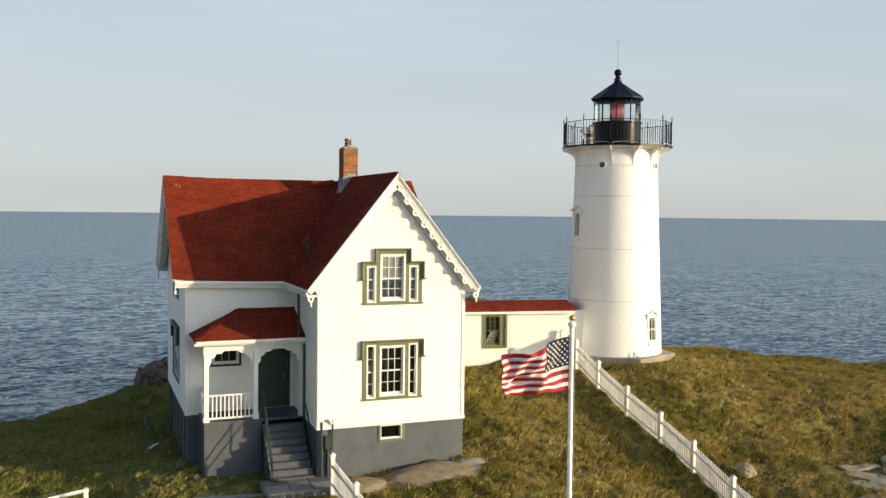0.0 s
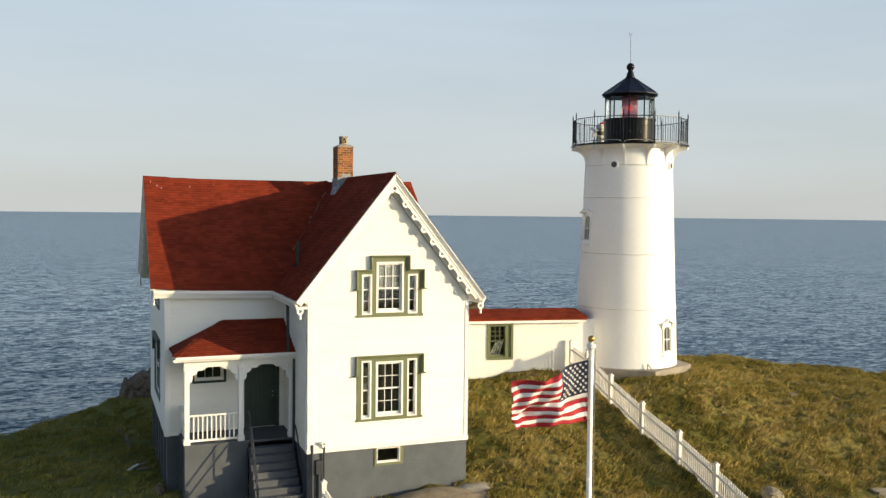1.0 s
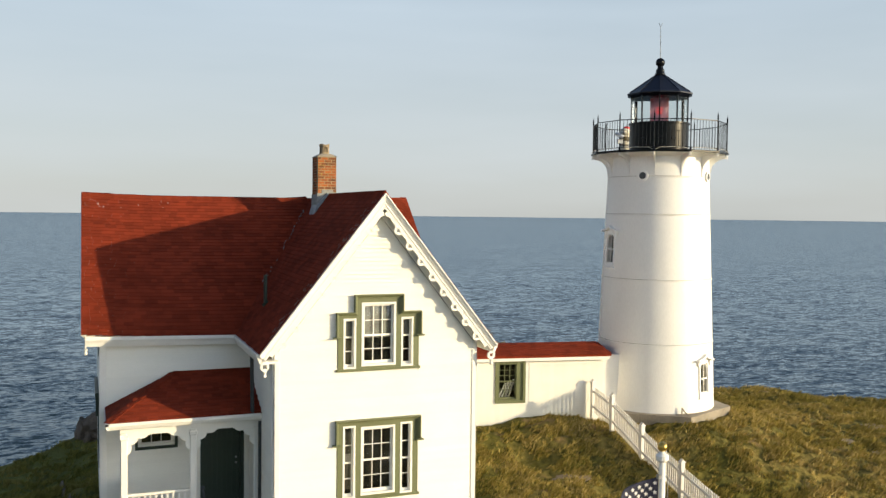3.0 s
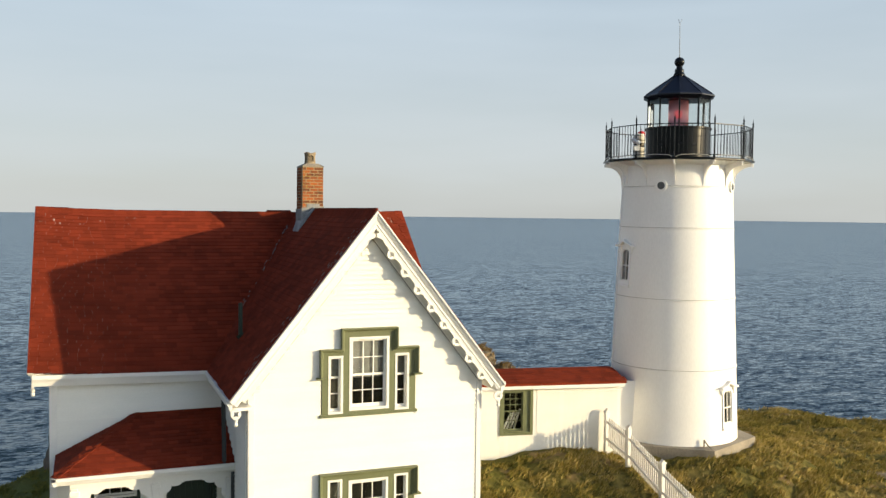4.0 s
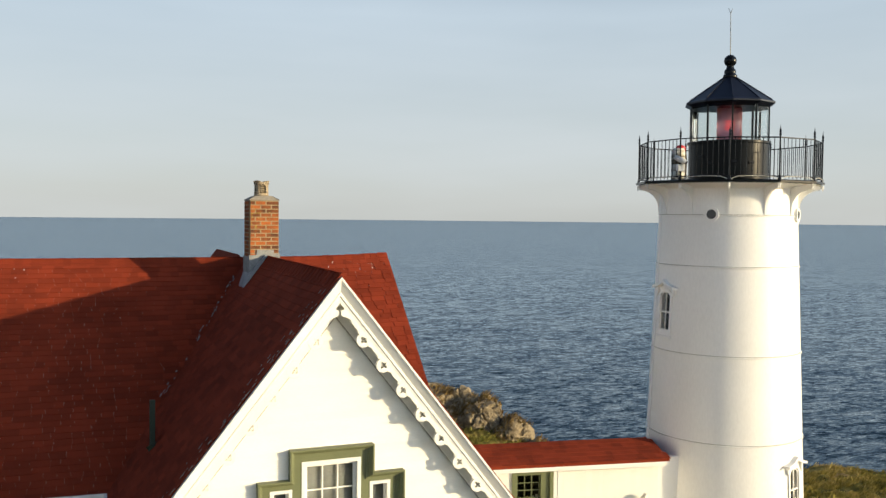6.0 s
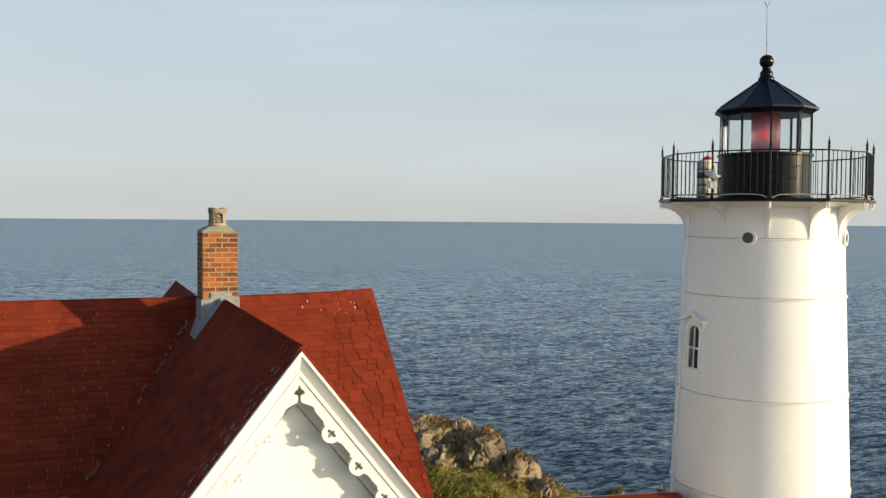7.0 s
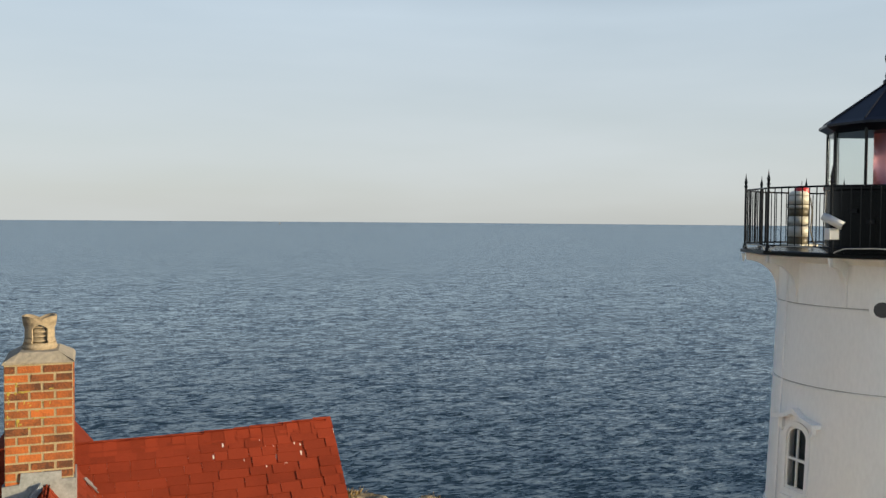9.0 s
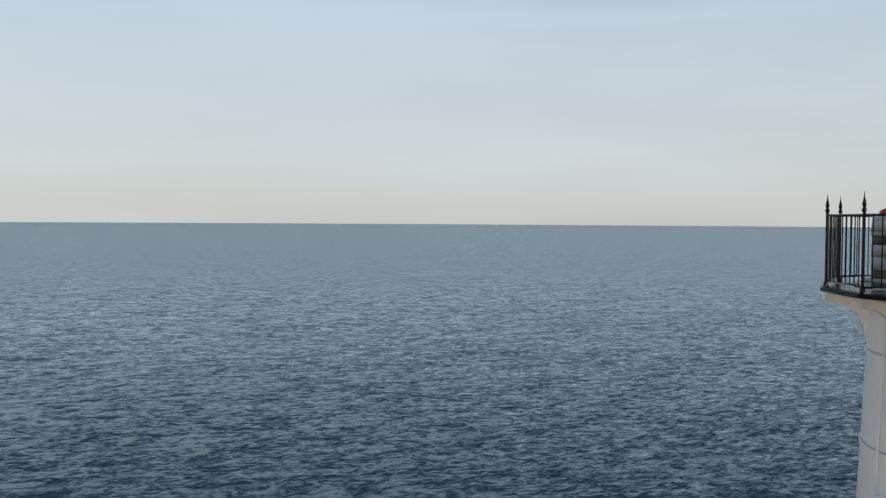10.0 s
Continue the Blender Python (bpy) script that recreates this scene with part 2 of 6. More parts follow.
def box(bm, x0, x1, y0, y1, z0, z1, bevel=0.0):
    r = bmesh.ops.create_cube(bm, size=1.0, matrix=Matrix.Translation(((x0 + x1) / 2, (y0 + y1) / 2, (z0 + z1) / 2)) @ Matrix.Diagonal((abs(x1 - x0), abs(y1 - y0), abs(z1 - z0), 1)))
    if bevel:
        es = {e for v in r["verts"] for e in v.link_edges}
        bmesh.ops.bevel(bm, geom=list(es), offset=bevel, segments=1, affect="EDGES")
    return bm


def boxed(*a, bevel=0.0):
    return box(bmesh.new(), *a, bevel=bevel)


def prism(bm, poly, axis, a, b):
    """A polygon of 2D points drawn out along an axis from a to b."""
    def at(p, d):
        return {"x": (d, p[0], p[1]), "y": (p[0], d, p[1]), "z": (p[0], p[1], d)}[axis]
    lo = [bm.verts.new(at(p, a)) for p in poly]
    hi = [bm.verts.new(at(p, b)) for p in poly]
    n = len(poly)
    fs = [bm.faces.new(lo), bm.faces.new(hi[::-1])]
    fs += [bm.faces.new((lo[(i + 1) % n], lo[i], hi[i], hi[(i + 1) % n])) for i in range(n)]
    bmesh.ops.recalc_face_normals(bm, faces=fs)
    return bm


def prismed(poly, axis, a, b):
    return prism(bmesh.new(), poly, axis, a, b)


def lathe(bm, profile, cx, cy, seg=48, phase=0.0, cap=True):
    """A profile of (radius, z) turned round an upright axis."""
    rings = []
    for r, z in profile:
        rings.append([bm.verts.new((cx + r * math.cos(phase + 2 * math.pi * i / seg), cy + r * math.sin(phase + 2 * math.pi * i / seg), z)) for i in range(seg)])
    fs = []
    for a, b in zip(rings, rings[1:]):
        fs += [bm.faces.new((a[i], a[(i + 1) % seg], b[(i + 1) % seg], b[i])) for i in range(seg)]
    if cap:
        fs += [bm.faces.new(rings[0][::-1]), bm.faces.new(rings[-1])]
    bmesh.ops.recalc_face_normals(bm, faces=fs)
    return bm


def rod(bm, a, b, r, seg=8, r2=None):
    a, b = Vector(a), Vector(b)
    d = b - a
    m = Matrix.Translation((a + b) / 2) @ d.to_track_quat("Z", "Y").to_matrix().to_4x4()
    bmesh.ops.create_cone(bm, cap_ends=True, segments=seg, radius1=r, radius2=r if r2 is None else r2, depth=d.length, matrix=m)
    return bm


# ---- sea and ground ----
SEA_Z = -14.5
bm = bmesh.new()
bmesh.ops.create_circle(bm, cap_ends=True, segments=128, radius=4800, matrix=Matrix.Translation((0, 0, SEA_Z)))
sea = link_mesh("water", bm, SEA)
tagged(sea, "dark blue rippled sea water reaching the horizon", "sea", kind="structure")

def sailing_boat(at):
    boat = new("sailing_boat")
    boat.location, boat.scale = at, (0.6, 0.6, 0.6)
    tagged(boat, "tiny grey-white sailing boat far out on the sea", "boat")
    part("hull", prismed([(-3.5, 0.9), (-3.0, -0.2), (3.0, -0.2), (4.6, 1.1)], "y", -1.1, 1.1), CURTAIN, boat)
    part("mast", rod(bmesh.new(), (0.4, 0, 0.9), (0.4, 0, 9.5), 0.08, 6), CURTAIN, boat)
    part("sail", prismed([(0.2, 1.6), (0.2, 9.2), (-3.2, 1.7)], "y", -0.05, 0.05), CURTAIN, boat)
    part("jib", prismed([(0.6, 1.4), (0.6, 7.6), (4.2, 1.2)], "y", -0.05, 0.05), CURTAIN, boat)


sailing_boat((660.0, 3240.0, SEA_Z))

SPOTS = [(-1.5, 0, -2.25), (2.3, 0, -2.1), (-5.7, 1.7, -2.4), (-3, -0.5, -2.45), (-6.2, 3.5, -2.4), (-6.2, 9.8, -2.4), (5.7, 7.4, -0.55), (8.5, 7.4, -0.2), (13, 5.3, -0.4),
         (15.5, 6.3, -0.45), (10.2, 5.9, -0.5), (10.2, 4.2, -1.12), (10.2, 2.1, -1.78), (10.2, -0.06, -2.3), (10.2, -2, -2.9), (10.2, -4, -3.55), (10.2, -8, -4.55), (18.8, 4.7, -1.42), (20, 3.4, -1.65), (17.6, 10.6, -0.98), (21.4, 11.5, -1.4), (28, 11.5, -1.95), (32, 10, -2.6),
         (17.5, -2.5, -3.3), (13, -1.3, -2.9), (5, -8, -4.2), (-8, -6, -3.2), (-9.5, 2.5, -2.95), (-12.5, 2.0, -3.6), (-2.3, -3.4, -2.65), (-12, 6, -3.0), (-9.5, 15, -3.2), (3, 12, -1.5), (9, 13, -1.2), (9.2, 18.5, 0.3), (8.5, 21, 0.6), (0, -22, -6), (25, -15, -6), (-15, -15, -5), (6, 4, -1.3), (0.4, -10.4, -4.2)]
EDGE = ((-60, 24), (-14, 14), (-10, 17), (-6, 21), (4, 23), (9, 21.5), (11.5, 17.5), (17, 15), (24, 14), (33, 12), (60, -2))


def base_height(x, y):
    num = den = 0.0
    for sx, sy, sz in SPOTS:
        w = 1.0 / ((x - sx) ** 2 + (y - sy) ** 2 + 0.8) ** 1.6
        num += w * sz
        den += w
    return num / den


def edge_y(x):
    for (x0, y0), (x1, y1) in zip(EDGE, EDGE[1:]):
        if x <= x1:
            k = max(0.0, min(1.0, (x - x0) / (x1 - x0)))
            return y0 + (y1 - y0) * k
    return EDGE[-1][1]


def height(x, y):
    z = base_height(x, y)
    n = noise.fractal(Vector((x * 0.35, y * 0.35, 0)), 1.0, 2.0, 4)
    z += 0.07 * n + 0.13 * noise.fractal(Vector((x * 1.3, y * 1.9, 9)), 0.8, 2.1, 2)
    past = y - edge_y(x) + 1.2 * noise.noise(Vector((x * 0.25, y * 0.25, 5)))
    if past > 0:
        k = min(1.0, past / 14)
        rough = noise.fractal(Vector((x * 0.3, y * 0.3, 3)), 0.9, 2.0, 5)
        z += (SEA_Z - 1.5 - z) * (k ** 0.8) + 1.2 * rough * min(1, past / 2) * (1 - k)
    return z


def build_ground():
    xs = np.concatenate([np.arange(-60, -14, 1.5), np.arange(-14, 36, 0.2), np.arange(36, 70, 1.5)])
    ys = np.concatenate([np.arange(-60, -12, 1.5), np.arange(-12, 30, 0.2), np.arange(30, 44, 1.0)])
    zs = np.array([[height(x, y) for x in xs] for y in ys])
    verts = [(x, y, zs[j, i]) for j, y in enumerate(ys) for i, x in enumerate(xs)]
    w = len(xs)
    faces = [(j * w + i, j * w + i + 1, (j + 1) * w + i + 1, (j + 1) * w + i) for j in range(len(ys) - 1) for i in range(w - 1)]
    ob = mesh_part("ground", verts, faces, GROUND)
    ob.data.shade_smooth()
    tagged(ob, "grassy rocky headland ground with brown autumn turf", "ground", kind="structure")
    return xs, ys, zs


GX, GY, GZ = build_ground()


def ground_z(x, y):
    """The height of the ground sheet at a point of the plan."""
    i = min(max(int(np.searchsorted(GX, x)) - 1, 0), len(GX) - 2)
    j = min(max(int(np.searchsorted(GY, y)) - 1, 0), len(GY) - 2)
    a, b = (x - GX[i]) / (GX[i + 1] - GX[i]), (y - GY[j]) / (GY[j + 1] - GY[j])
    return float((GZ[j, i] * (1 - a) + GZ[j, i + 1] * a) * (1 - b) + (GZ[j + 1, i] * (1 - a) + GZ[j + 1, i + 1] * a) * b)


# ---- parts in world coordinates under things ----
ORIGIN = {}


def thing(name, label, category, at, kind="", group=""):
    ob = empty(name, label, category, at, kind, group)
    ORIGIN[ob.name] = Vector(at)
    return ob


def add(name, bm, mat, parent, label="", smooth=False):
    """A part whose mesh is given in world coordinates."""
    ob = part(name, bm, mat, parent, label, smooth)
    ob.location = -ORIGIN.get(parent.name, Vector())
    return ob


def piece(name, mesh, m, parent):
    """A piece that shares its mesh, at the world pose m."""
    ob = new(name, mesh)
    ob.parent = parent
    ob.matrix_basis = Matrix.Translation(-ORIGIN.get(parent.name, Vector())) @ m
    return ob


def shared(name, bm, mat, smooth=False):
    me = bpy.data.meshes.new(name)
    bm.to_mesh(me)
    bm.free()
    me.materials.append(mat)
    if smooth:
        me.shade_smooth()
    return me


def panel_wall(outline, openings, y0, y1, swap=False):
    """A wall with true openings: an outline of (u, z), openings (u0, u1, z0, z1), thickness from y0 to y1 along y, or along x if swap."""
    bm = bmesh.new()
    us = sorted({u for u, _ in outline} | {o[i] for o in openings for i in (0, 1)})
    zs = sorted({z for _, z in outline} | {o[i] for o in openings for i in (2, 3)})
    verts = [bm.verts.new((u, y0, z) if not swap else (y0, u, z)) for u, z in outline]
    bm.faces.new(verts)
    axes = ((1, 0, 0), (0, 0, 1)) if not swap else ((0, 1, 0), (0, 0, 1))
    for vals, ax in ((us, axes[0]), (zs, axes[1])):
        for v in vals:
            bmesh.ops.bisect_plane(bm, geom=bm.verts[:] + bm.edges[:] + bm.faces[:], plane_co=Vector(ax) * v, plane_no=ax)
    dead = []
    for f in bm.faces:
        c = f.calc_center_median()
        u, z = (c.y, c.z) if swap else (c.x, c.z)
        if any(o[0] < u < o[1] and o[2] < z < o[3] for o in openings):
            dead.append(f)
    bmesh.ops.delete(bm, geom=dead, context="FACES")
    r = bmesh.ops.extrude_face_region(bm, geom=bm.faces[:])
    shift = Vector((0, y1 - y0, 0)) if not swap else Vector((y1 - y0, 0, 0))
    bmesh.ops.translate(bm, verts=[v for v in r["geom"] if isinstance(v, bmesh.types.BMVert)], vec=shift)
    bmesh.ops.recalc_face_normals(bm, faces=bm.faces[:])
    return bm


def clapboards(wall, plane, z0, z1, span, openings, out, swap=False, step=0.1):
    """Overlapping boards on a wall; span(z) gives the ends, out is the way the boards stand out (-1 or 1)."""
    z = z0
    while z < z1 - 0.02:
        h = min(step + 0.02, z1 - z)
        a, b = span(z + h * 0.5)
        cuts = sorted((o[0], o[1]) for o in openings if o[2] < z + step * 0.6 and o[3] > z + step * 0.4)
        runs, u = [], a
        for c0, c1 in cuts:
            if c0 > u:
                runs.append((u, min(c0, b)))
            u = max(u, c1)
        if u < b:
            runs.append((u, b))
        for p, q in runs:
            if q - p < 0.03:
                continue
            bm = bmesh.new()
            sec = [(plane, z), (plane + out * 0.047, z), (plane + out * 0.006, z + h), (plane, z + h)]
            if swap:
                prism(bm, [(c, d) for c, d in sec], "y", p, q)
            else:
                prism(bm, [(c, d) for c, d in sec], "x", p, q)
            add("clapboard", bm, BOARD, wall)
        z += step


# ---- house ----
XC, XL, XR = -0.06, -2.55, 2.42
RIDGE, EAVE = 7.285, 3.68
HALF = 2.86
FSL = (RIDGE - EAVE) / HALF
MY, MEY, MEAVE = 6.7, 3.02, 3.773
MRIDGE = 7.185
MSL = (MRIDGE - MEAVE) / (MY - MEY)
NOOK_Y, LEFT_X, BACK_Y = 3.25, -6.13, 9.9
SIDE_Z = -0.72
house = thing("house", "white clapboard keeper's house with steep red shingle roof and grey foundation", "house", (0, 4, -2.4))


def light_frame(x0, x1, z0, z1, w, y0, y1):
    """An upright rectangular frame of four mitred pieces, as one mesh."""
    bm = bmesh.new()
    rings = []
    for y in (y0, y1):
        rings.append([[bm.verts.new((x, y, z)) for x, z in ((x0 + d, z0 + d), (x1 - d, z0 + d), (x1 - d, z1 - d), (x0 + d, z1 - d))] for d in (0.0, w)])
    (fo, fi), (bo, bi) = rings
    for i in range(4):
        j = (i + 1) % 4
        for q in ((fo[i], fo[j], fi[j], fi[i]), (bo[i], bo[j], bi[j], bi[i]), (fo[i], fo[j], bo[j], bo[i]), (fi[i], fi[j], bi[j], bi[i])):
            bm.faces.new(q)
    bmesh.ops.recalc_face_normals(bm, faces=bm.faces[:])
    return bm


def sash(window, x0, x1, z0, z1, y, cols, rows, meet=None, bar=0.02, frame_w=0.05, mat=None, stile=0.034):
    """A fixed frame with one sash in it, or two that slide past one another (meet: height of the meeting rail), each with muntins and one pane in each light."""
    mat = mat or WHITE
    add("frame", light_frame(x0, x1, z0, z1, frame_w, y - 0.055, y + 0.1), mat, window, "painted window frame")
    gx0, gx1, gz0, gz1 = x0 + frame_w, x1 - frame_w, z0 + frame_w, z1 - frame_w
    fields = [("lower_sash", gz0, meet + 0.018, rows[0], y + 0.05), ("upper_sash", meet - 0.018, gz1, rows[1], y + 0.022)] if meet else [("sash", gz0, gz1, rows[0], y + 0.03)]
    for name, a, b, n, yy in [f[:4] + (f[4] + 0.018,) for f in fields]:
        bm = light_frame(gx0, gx1, a, b, stile, yy - 0.014, yy + 0.014)
        if name == "lower_sash":
            box(bm, gx0 + stile, gx1 - stile, yy - 0.012, yy + 0.012, a + stile - 0.002, a + stile + 0.022)
        p0, p1, q0, q1 = gx0 + stile, gx1 - stile, a + stile, b - stile
        for i in range(1, cols):
            cx = p0 + (p1 - p0) * i / cols
            box(bm, cx - bar / 2, cx + bar / 2, yy - 0.01, yy + 0.01, q0, q1)
        for k in range(1, n):
            cz = q0 + (q1 - q0) * k / n
            box(bm, p0, p1, yy - 0.009, yy + 0.009, cz - bar / 2, cz + bar / 2)
        add(name, bm, mat, window, "painted sash with thin muntins")
        for k in range(n):
            for i in range(cols):
                u0, u1 = p0 + (p1 - p0) * i / cols, p0 + (p1 - p0) * (i + 1) / cols
                w0, w1 = q0 + (q1 - q0) * k / n, q0 + (q1 - q0) * (k + 1) / n
                pane = add("pane", boxed(u0, u1, yy - 0.002, yy + 0.002, w0, w1), GLASS, window)
                pane.visible_shadow = False


# A shallow near-black box stands in for the shade inside a room.
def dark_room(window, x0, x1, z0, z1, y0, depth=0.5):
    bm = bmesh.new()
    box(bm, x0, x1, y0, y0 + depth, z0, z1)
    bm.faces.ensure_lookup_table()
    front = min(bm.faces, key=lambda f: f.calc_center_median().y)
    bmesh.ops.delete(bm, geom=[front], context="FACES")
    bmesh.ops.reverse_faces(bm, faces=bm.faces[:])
    add("reveal", bm, DARK_ROOM, window, "near-black box standing in for the unlit room behind the glass")


HOOD_PROFILE = ((0.0, -0.115), (0.022, -0.115), (0.03, -0.085), (0.062, -0.062), (0.07, -0.03), (0.095, -0.03), (0.1, 0.02), (0.0, 0.02))


def hood(pts, drop):
    """A moulding swept along a stepped line of (x, z) across the head of a window, mitred at its corners and dropped at both ends."""
    line = [Vector((pts[0][0], pts[0][1] - drop))] + [Vector(p) for p in pts] + [Vector((pts[-1][0], pts[-1][1] - drop))]
    bm = bmesh.new()
    rings = []
    for i, p in enumerate(line):
        ways = [(b - a).normalized() for a, b in zip(line[max(0, i - 1):i + 1], line[max(1, i):i + 2])]
        norms = [Vector((w.y, -w.x)) for w in ways]
        inward = norms[0] if len(norms) == 1 else norms[0] + norms[1]
        rings.append([bm.verts.new((p.x + inward.x * d, y, p.y + inward.y * d)) for d, y in HOOD_PROFILE])
    n = len(HOOD_PROFILE)
    for r0, r1 in zip(rings, rings[1:]):
        for i in range(n):
            bm.faces.new((r0[i], r0[(i + 1) % n], r1[(i + 1) % n], r1[i]))
    bm.faces.new(rings[0]), bm.faces.new(rings[-1][::-1])
    bmesh.ops.recalc_face_normals(bm, faces=bm.faces[:])
    return bm


def triple_window(z0, top_side, top_mid, drop, meet, side_rows, blind):
    """Three lights in one olive casing with a label moulding over them."""
    x0, x1 = -1.085, 0.895
    c0, c1 = -0.58, 0.37
    w = add("window", boxed(x0 - 0.045, x1 + 0.045, -0.035, 0.03, z0, z0 + 0.055, bevel=0.006), OLIVE, house, "triple sash window with olive casing and label moulding")
    lights = [(-0.51, 0.31, z0 + 0.12, top_mid - 0.2), (-0.945, -0.665, z0 + 0.075, top_side - 0.155), (0.465, 0.745, z0 + 0.075, top_side - 0.155)]
    out = [(x0, z0 + 0.055), (x1, z0 + 0.055), (x1, top_side - 0.02)]
    out += [(c1 + 0.1, top_side - 0.02), (c1 + 0.1, top_mid - 0.02), (c0 - 0.1, top_mid - 0.02), (c0 - 0.1, top_side - 0.02)] if top_mid > top_side + 0.05 else []
    out += [(x0, top_side - 0.02)]
    add("casing", panel_wall(out, lights, -0.005, 0.14), OLIVE, w, "olive green painted casing")
    pts = [(x0 - 0.05, top_side), (c0 - 0.12, top_side), (c0 - 0.12, top_mid), (c1 + 0.12, top_mid), (c1 + 0.12, top_side), (x1 + 0.05, top_side)] if top_mid > top_side + 0.05 else [(x0 - 0.05, top_side), (x1 + 0.05, top_side)]
    add("hood", hood(pts, drop), OLIVE, w, "olive label moulding with dropped ends")
    for x, way in ((pts[0][0], -1), (pts[-1][0], 1)):
        add("hood_stop", boxed(x - way * 0.11, x + way * 0.075, -0.125, 0.02, top_side - drop - 0.034, top_side - drop - 0.002, bevel=0.006), OLIVE, w)
    a = lights[0]
    sash(w, a[0] - 0.012, a[1] + 0.012, a[2] - 0.012, a[3] + 0.012, 0.04, 3, (2, 2), meet, frame_w=0.052, stile=0.042, bar=0.017)
    for a in lights[1:]:
        sash(w, a[0] - 0.012, a[1] + 0.012, a[2] - 0.012, a[3] + 0.012, 0.04, 1, side_rows, meet - 0.03, frame_w=0.045, stile=0.026)
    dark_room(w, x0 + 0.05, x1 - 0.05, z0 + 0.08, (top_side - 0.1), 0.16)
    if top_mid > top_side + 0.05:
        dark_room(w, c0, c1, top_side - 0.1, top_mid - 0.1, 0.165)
    if blind:
        for x0, x1, top in [(a[0], a[1], a[3]) for a in lights]:
            add("blind", boxed(x0 + 0.03, x1 - 0.03, 0.12, 0.126, meet - 0.06, top + 0.02), BLIND, w, "grey net blind drawn over the upper sash")
    else:
        add("curtain", boxed(lights[1][0] + 0.05, lights[1][1] - 0.05, 0.15, 0.16, meet - 0.06, meet + 0.16), CURTAIN, w, "pale curtain behind a side light")


def gable_span(z):
    if z < EAVE - 0.05:
        return XL + 0.115, XR - 0.115
    w = (RIDGE - 0.16 - z) / FSL
    return max(XL + 0.115, XC - w), min(XR - 0.115, XC + w)


triple_window(0.06, 1.98, 1.98, 0.56, 0.98, (2, 2), False)
triple_window(3.11, 4.49, 4.9, 0.56, 3.93, (2, 1), True)
open_front = [(-1.05, 0.86, 0.11, 1.93), (-1.05, 0.86, 3.16, 4.42), (-0.62, 0.42, 4.42, 4.83)]
wall_front = add("wall", panel_wall([(XL, SIDE_Z), (XR, SIDE_Z), (XR, EAVE - 0.1), (XC, RIDGE - 0.14), (XL, EAVE - 0.1)], open_front, 0.045, 0.2), WHITE, house, "white clapboard gable wall")
cut = [(-1.1, 0.91, 0.05, 1.95), (-1.1, 0.91, 3.1, 4.46), (-0.68, 0.47, 4.42, 4.86)]
clapboards(wall_front, 0.045, SIDE_Z + 0.09, RIDGE - 0.2, gable_span, cut, -1)
for x in (XL, XR - 0.12):
    add("corner_board", boxed(x, x + 0.12, -0.008, 0.05, SIDE_Z, EAVE + 0.05, bevel=0.004), WHITE, house)
add("water_table", boxed(XL - 0.02, XR + 0.02, -0.018, 0.06, SIDE_Z - 0.03, SIDE_Z + 0.085, bevel=0.008), WHITE, house)
add("wall", boxed(XL + 0.02, XL + 0.16, 0.2, 6.2, SIDE_Z, EAVE - 0.05), WHITE, house)
wall_side = house.children[-1]
clapboards(wall_side, XL + 0.02, SIDE_Z + 0.02, EAVE - 0.14, lambda z: (0.05, NOOK_Y), [], -1, swap=True)
add("corner_board", boxed(XL - 0.034, XL + 0.03, 0.05, 0.16, SIDE_Z, EAVE - 0.15), WHITE, house)
add("wall", boxed(XR - 0.15, XR - 0.01, 0.2, BACK_Y, SIDE_Z, EAVE - 0.05), WHITE, house)
add("wall", boxed(LEFT_X + 0.14, XR - 0.15, BACK_Y - 0.14, BACK_Y, SIDE_Z, EAVE - 0.05), WHITE, house)

# nook wall with the door and a low window
DOOR = (-3.70, -2.80, -0.64, 1.40)
PWIN = (-5.30, -4.42, 0.92, 1.45)
wall_nook = add("wall", panel_wall([(LEFT_X, SIDE_Z), (XL + 0.02, SIDE_Z), (XL + 0.02, EAVE - 0.1), (LEFT_X, EAVE - 0.1)], [DOOR, PWIN], NOOK_Y, NOOK_Y + 0.14), WHITE, house)
clapboards(wall_nook, NOOK_Y, SIDE_Z + 0.02, EAVE - 0.14, lambda z: (LEFT_X + 0.1, XL + 0.02), [(DOOR[0] - 0.09, DOOR[1] + 0.09, -0.7, 1.5), (PWIN[0] - 0.06, PWIN[1] + 0.06, 0.86, 1.5)], -1)
add("corner_board", boxed(LEFT_X - 0.05, LEFT_X + 0.1, NOOK_Y - 0.055, NOOK_Y + 0.1, SIDE_Z, EAVE - 0.1, bevel=0.004), WHITE, house)
door = add("door", boxed(DOOR[0], DOOR[1], NOOK_Y + 0.03, NOOK_Y + 0.08, DOOR[2], DOOR[3]), DARKGREEN, house, "closed dark green panelled front door")
for i in range(6):
    px = DOOR[0] + 0.08 + i * 0.125
    add("door_board", boxed(px, px + 0.115, NOOK_Y + 0.018, NOOK_Y + 0.032, DOOR[2] + 0.12, DOOR[3] - 0.1, bevel=0.004), DARKGREEN, door)
add("door_casing", panel_wall([(DOOR[0] - 0.1, DOOR[2]), (DOOR[1] + 0.1, DOOR[2]), (DOOR[1] + 0.1, DOOR[3] + 0.12), (DOOR[0] - 0.1, DOOR[3] + 0.12)], [(DOOR[0], DOOR[1], DOOR[2] - 1, DOOR[3])], NOOK_Y - 0.04, NOOK_Y + 0.06), DARKGREEN, door, "dark green casing")
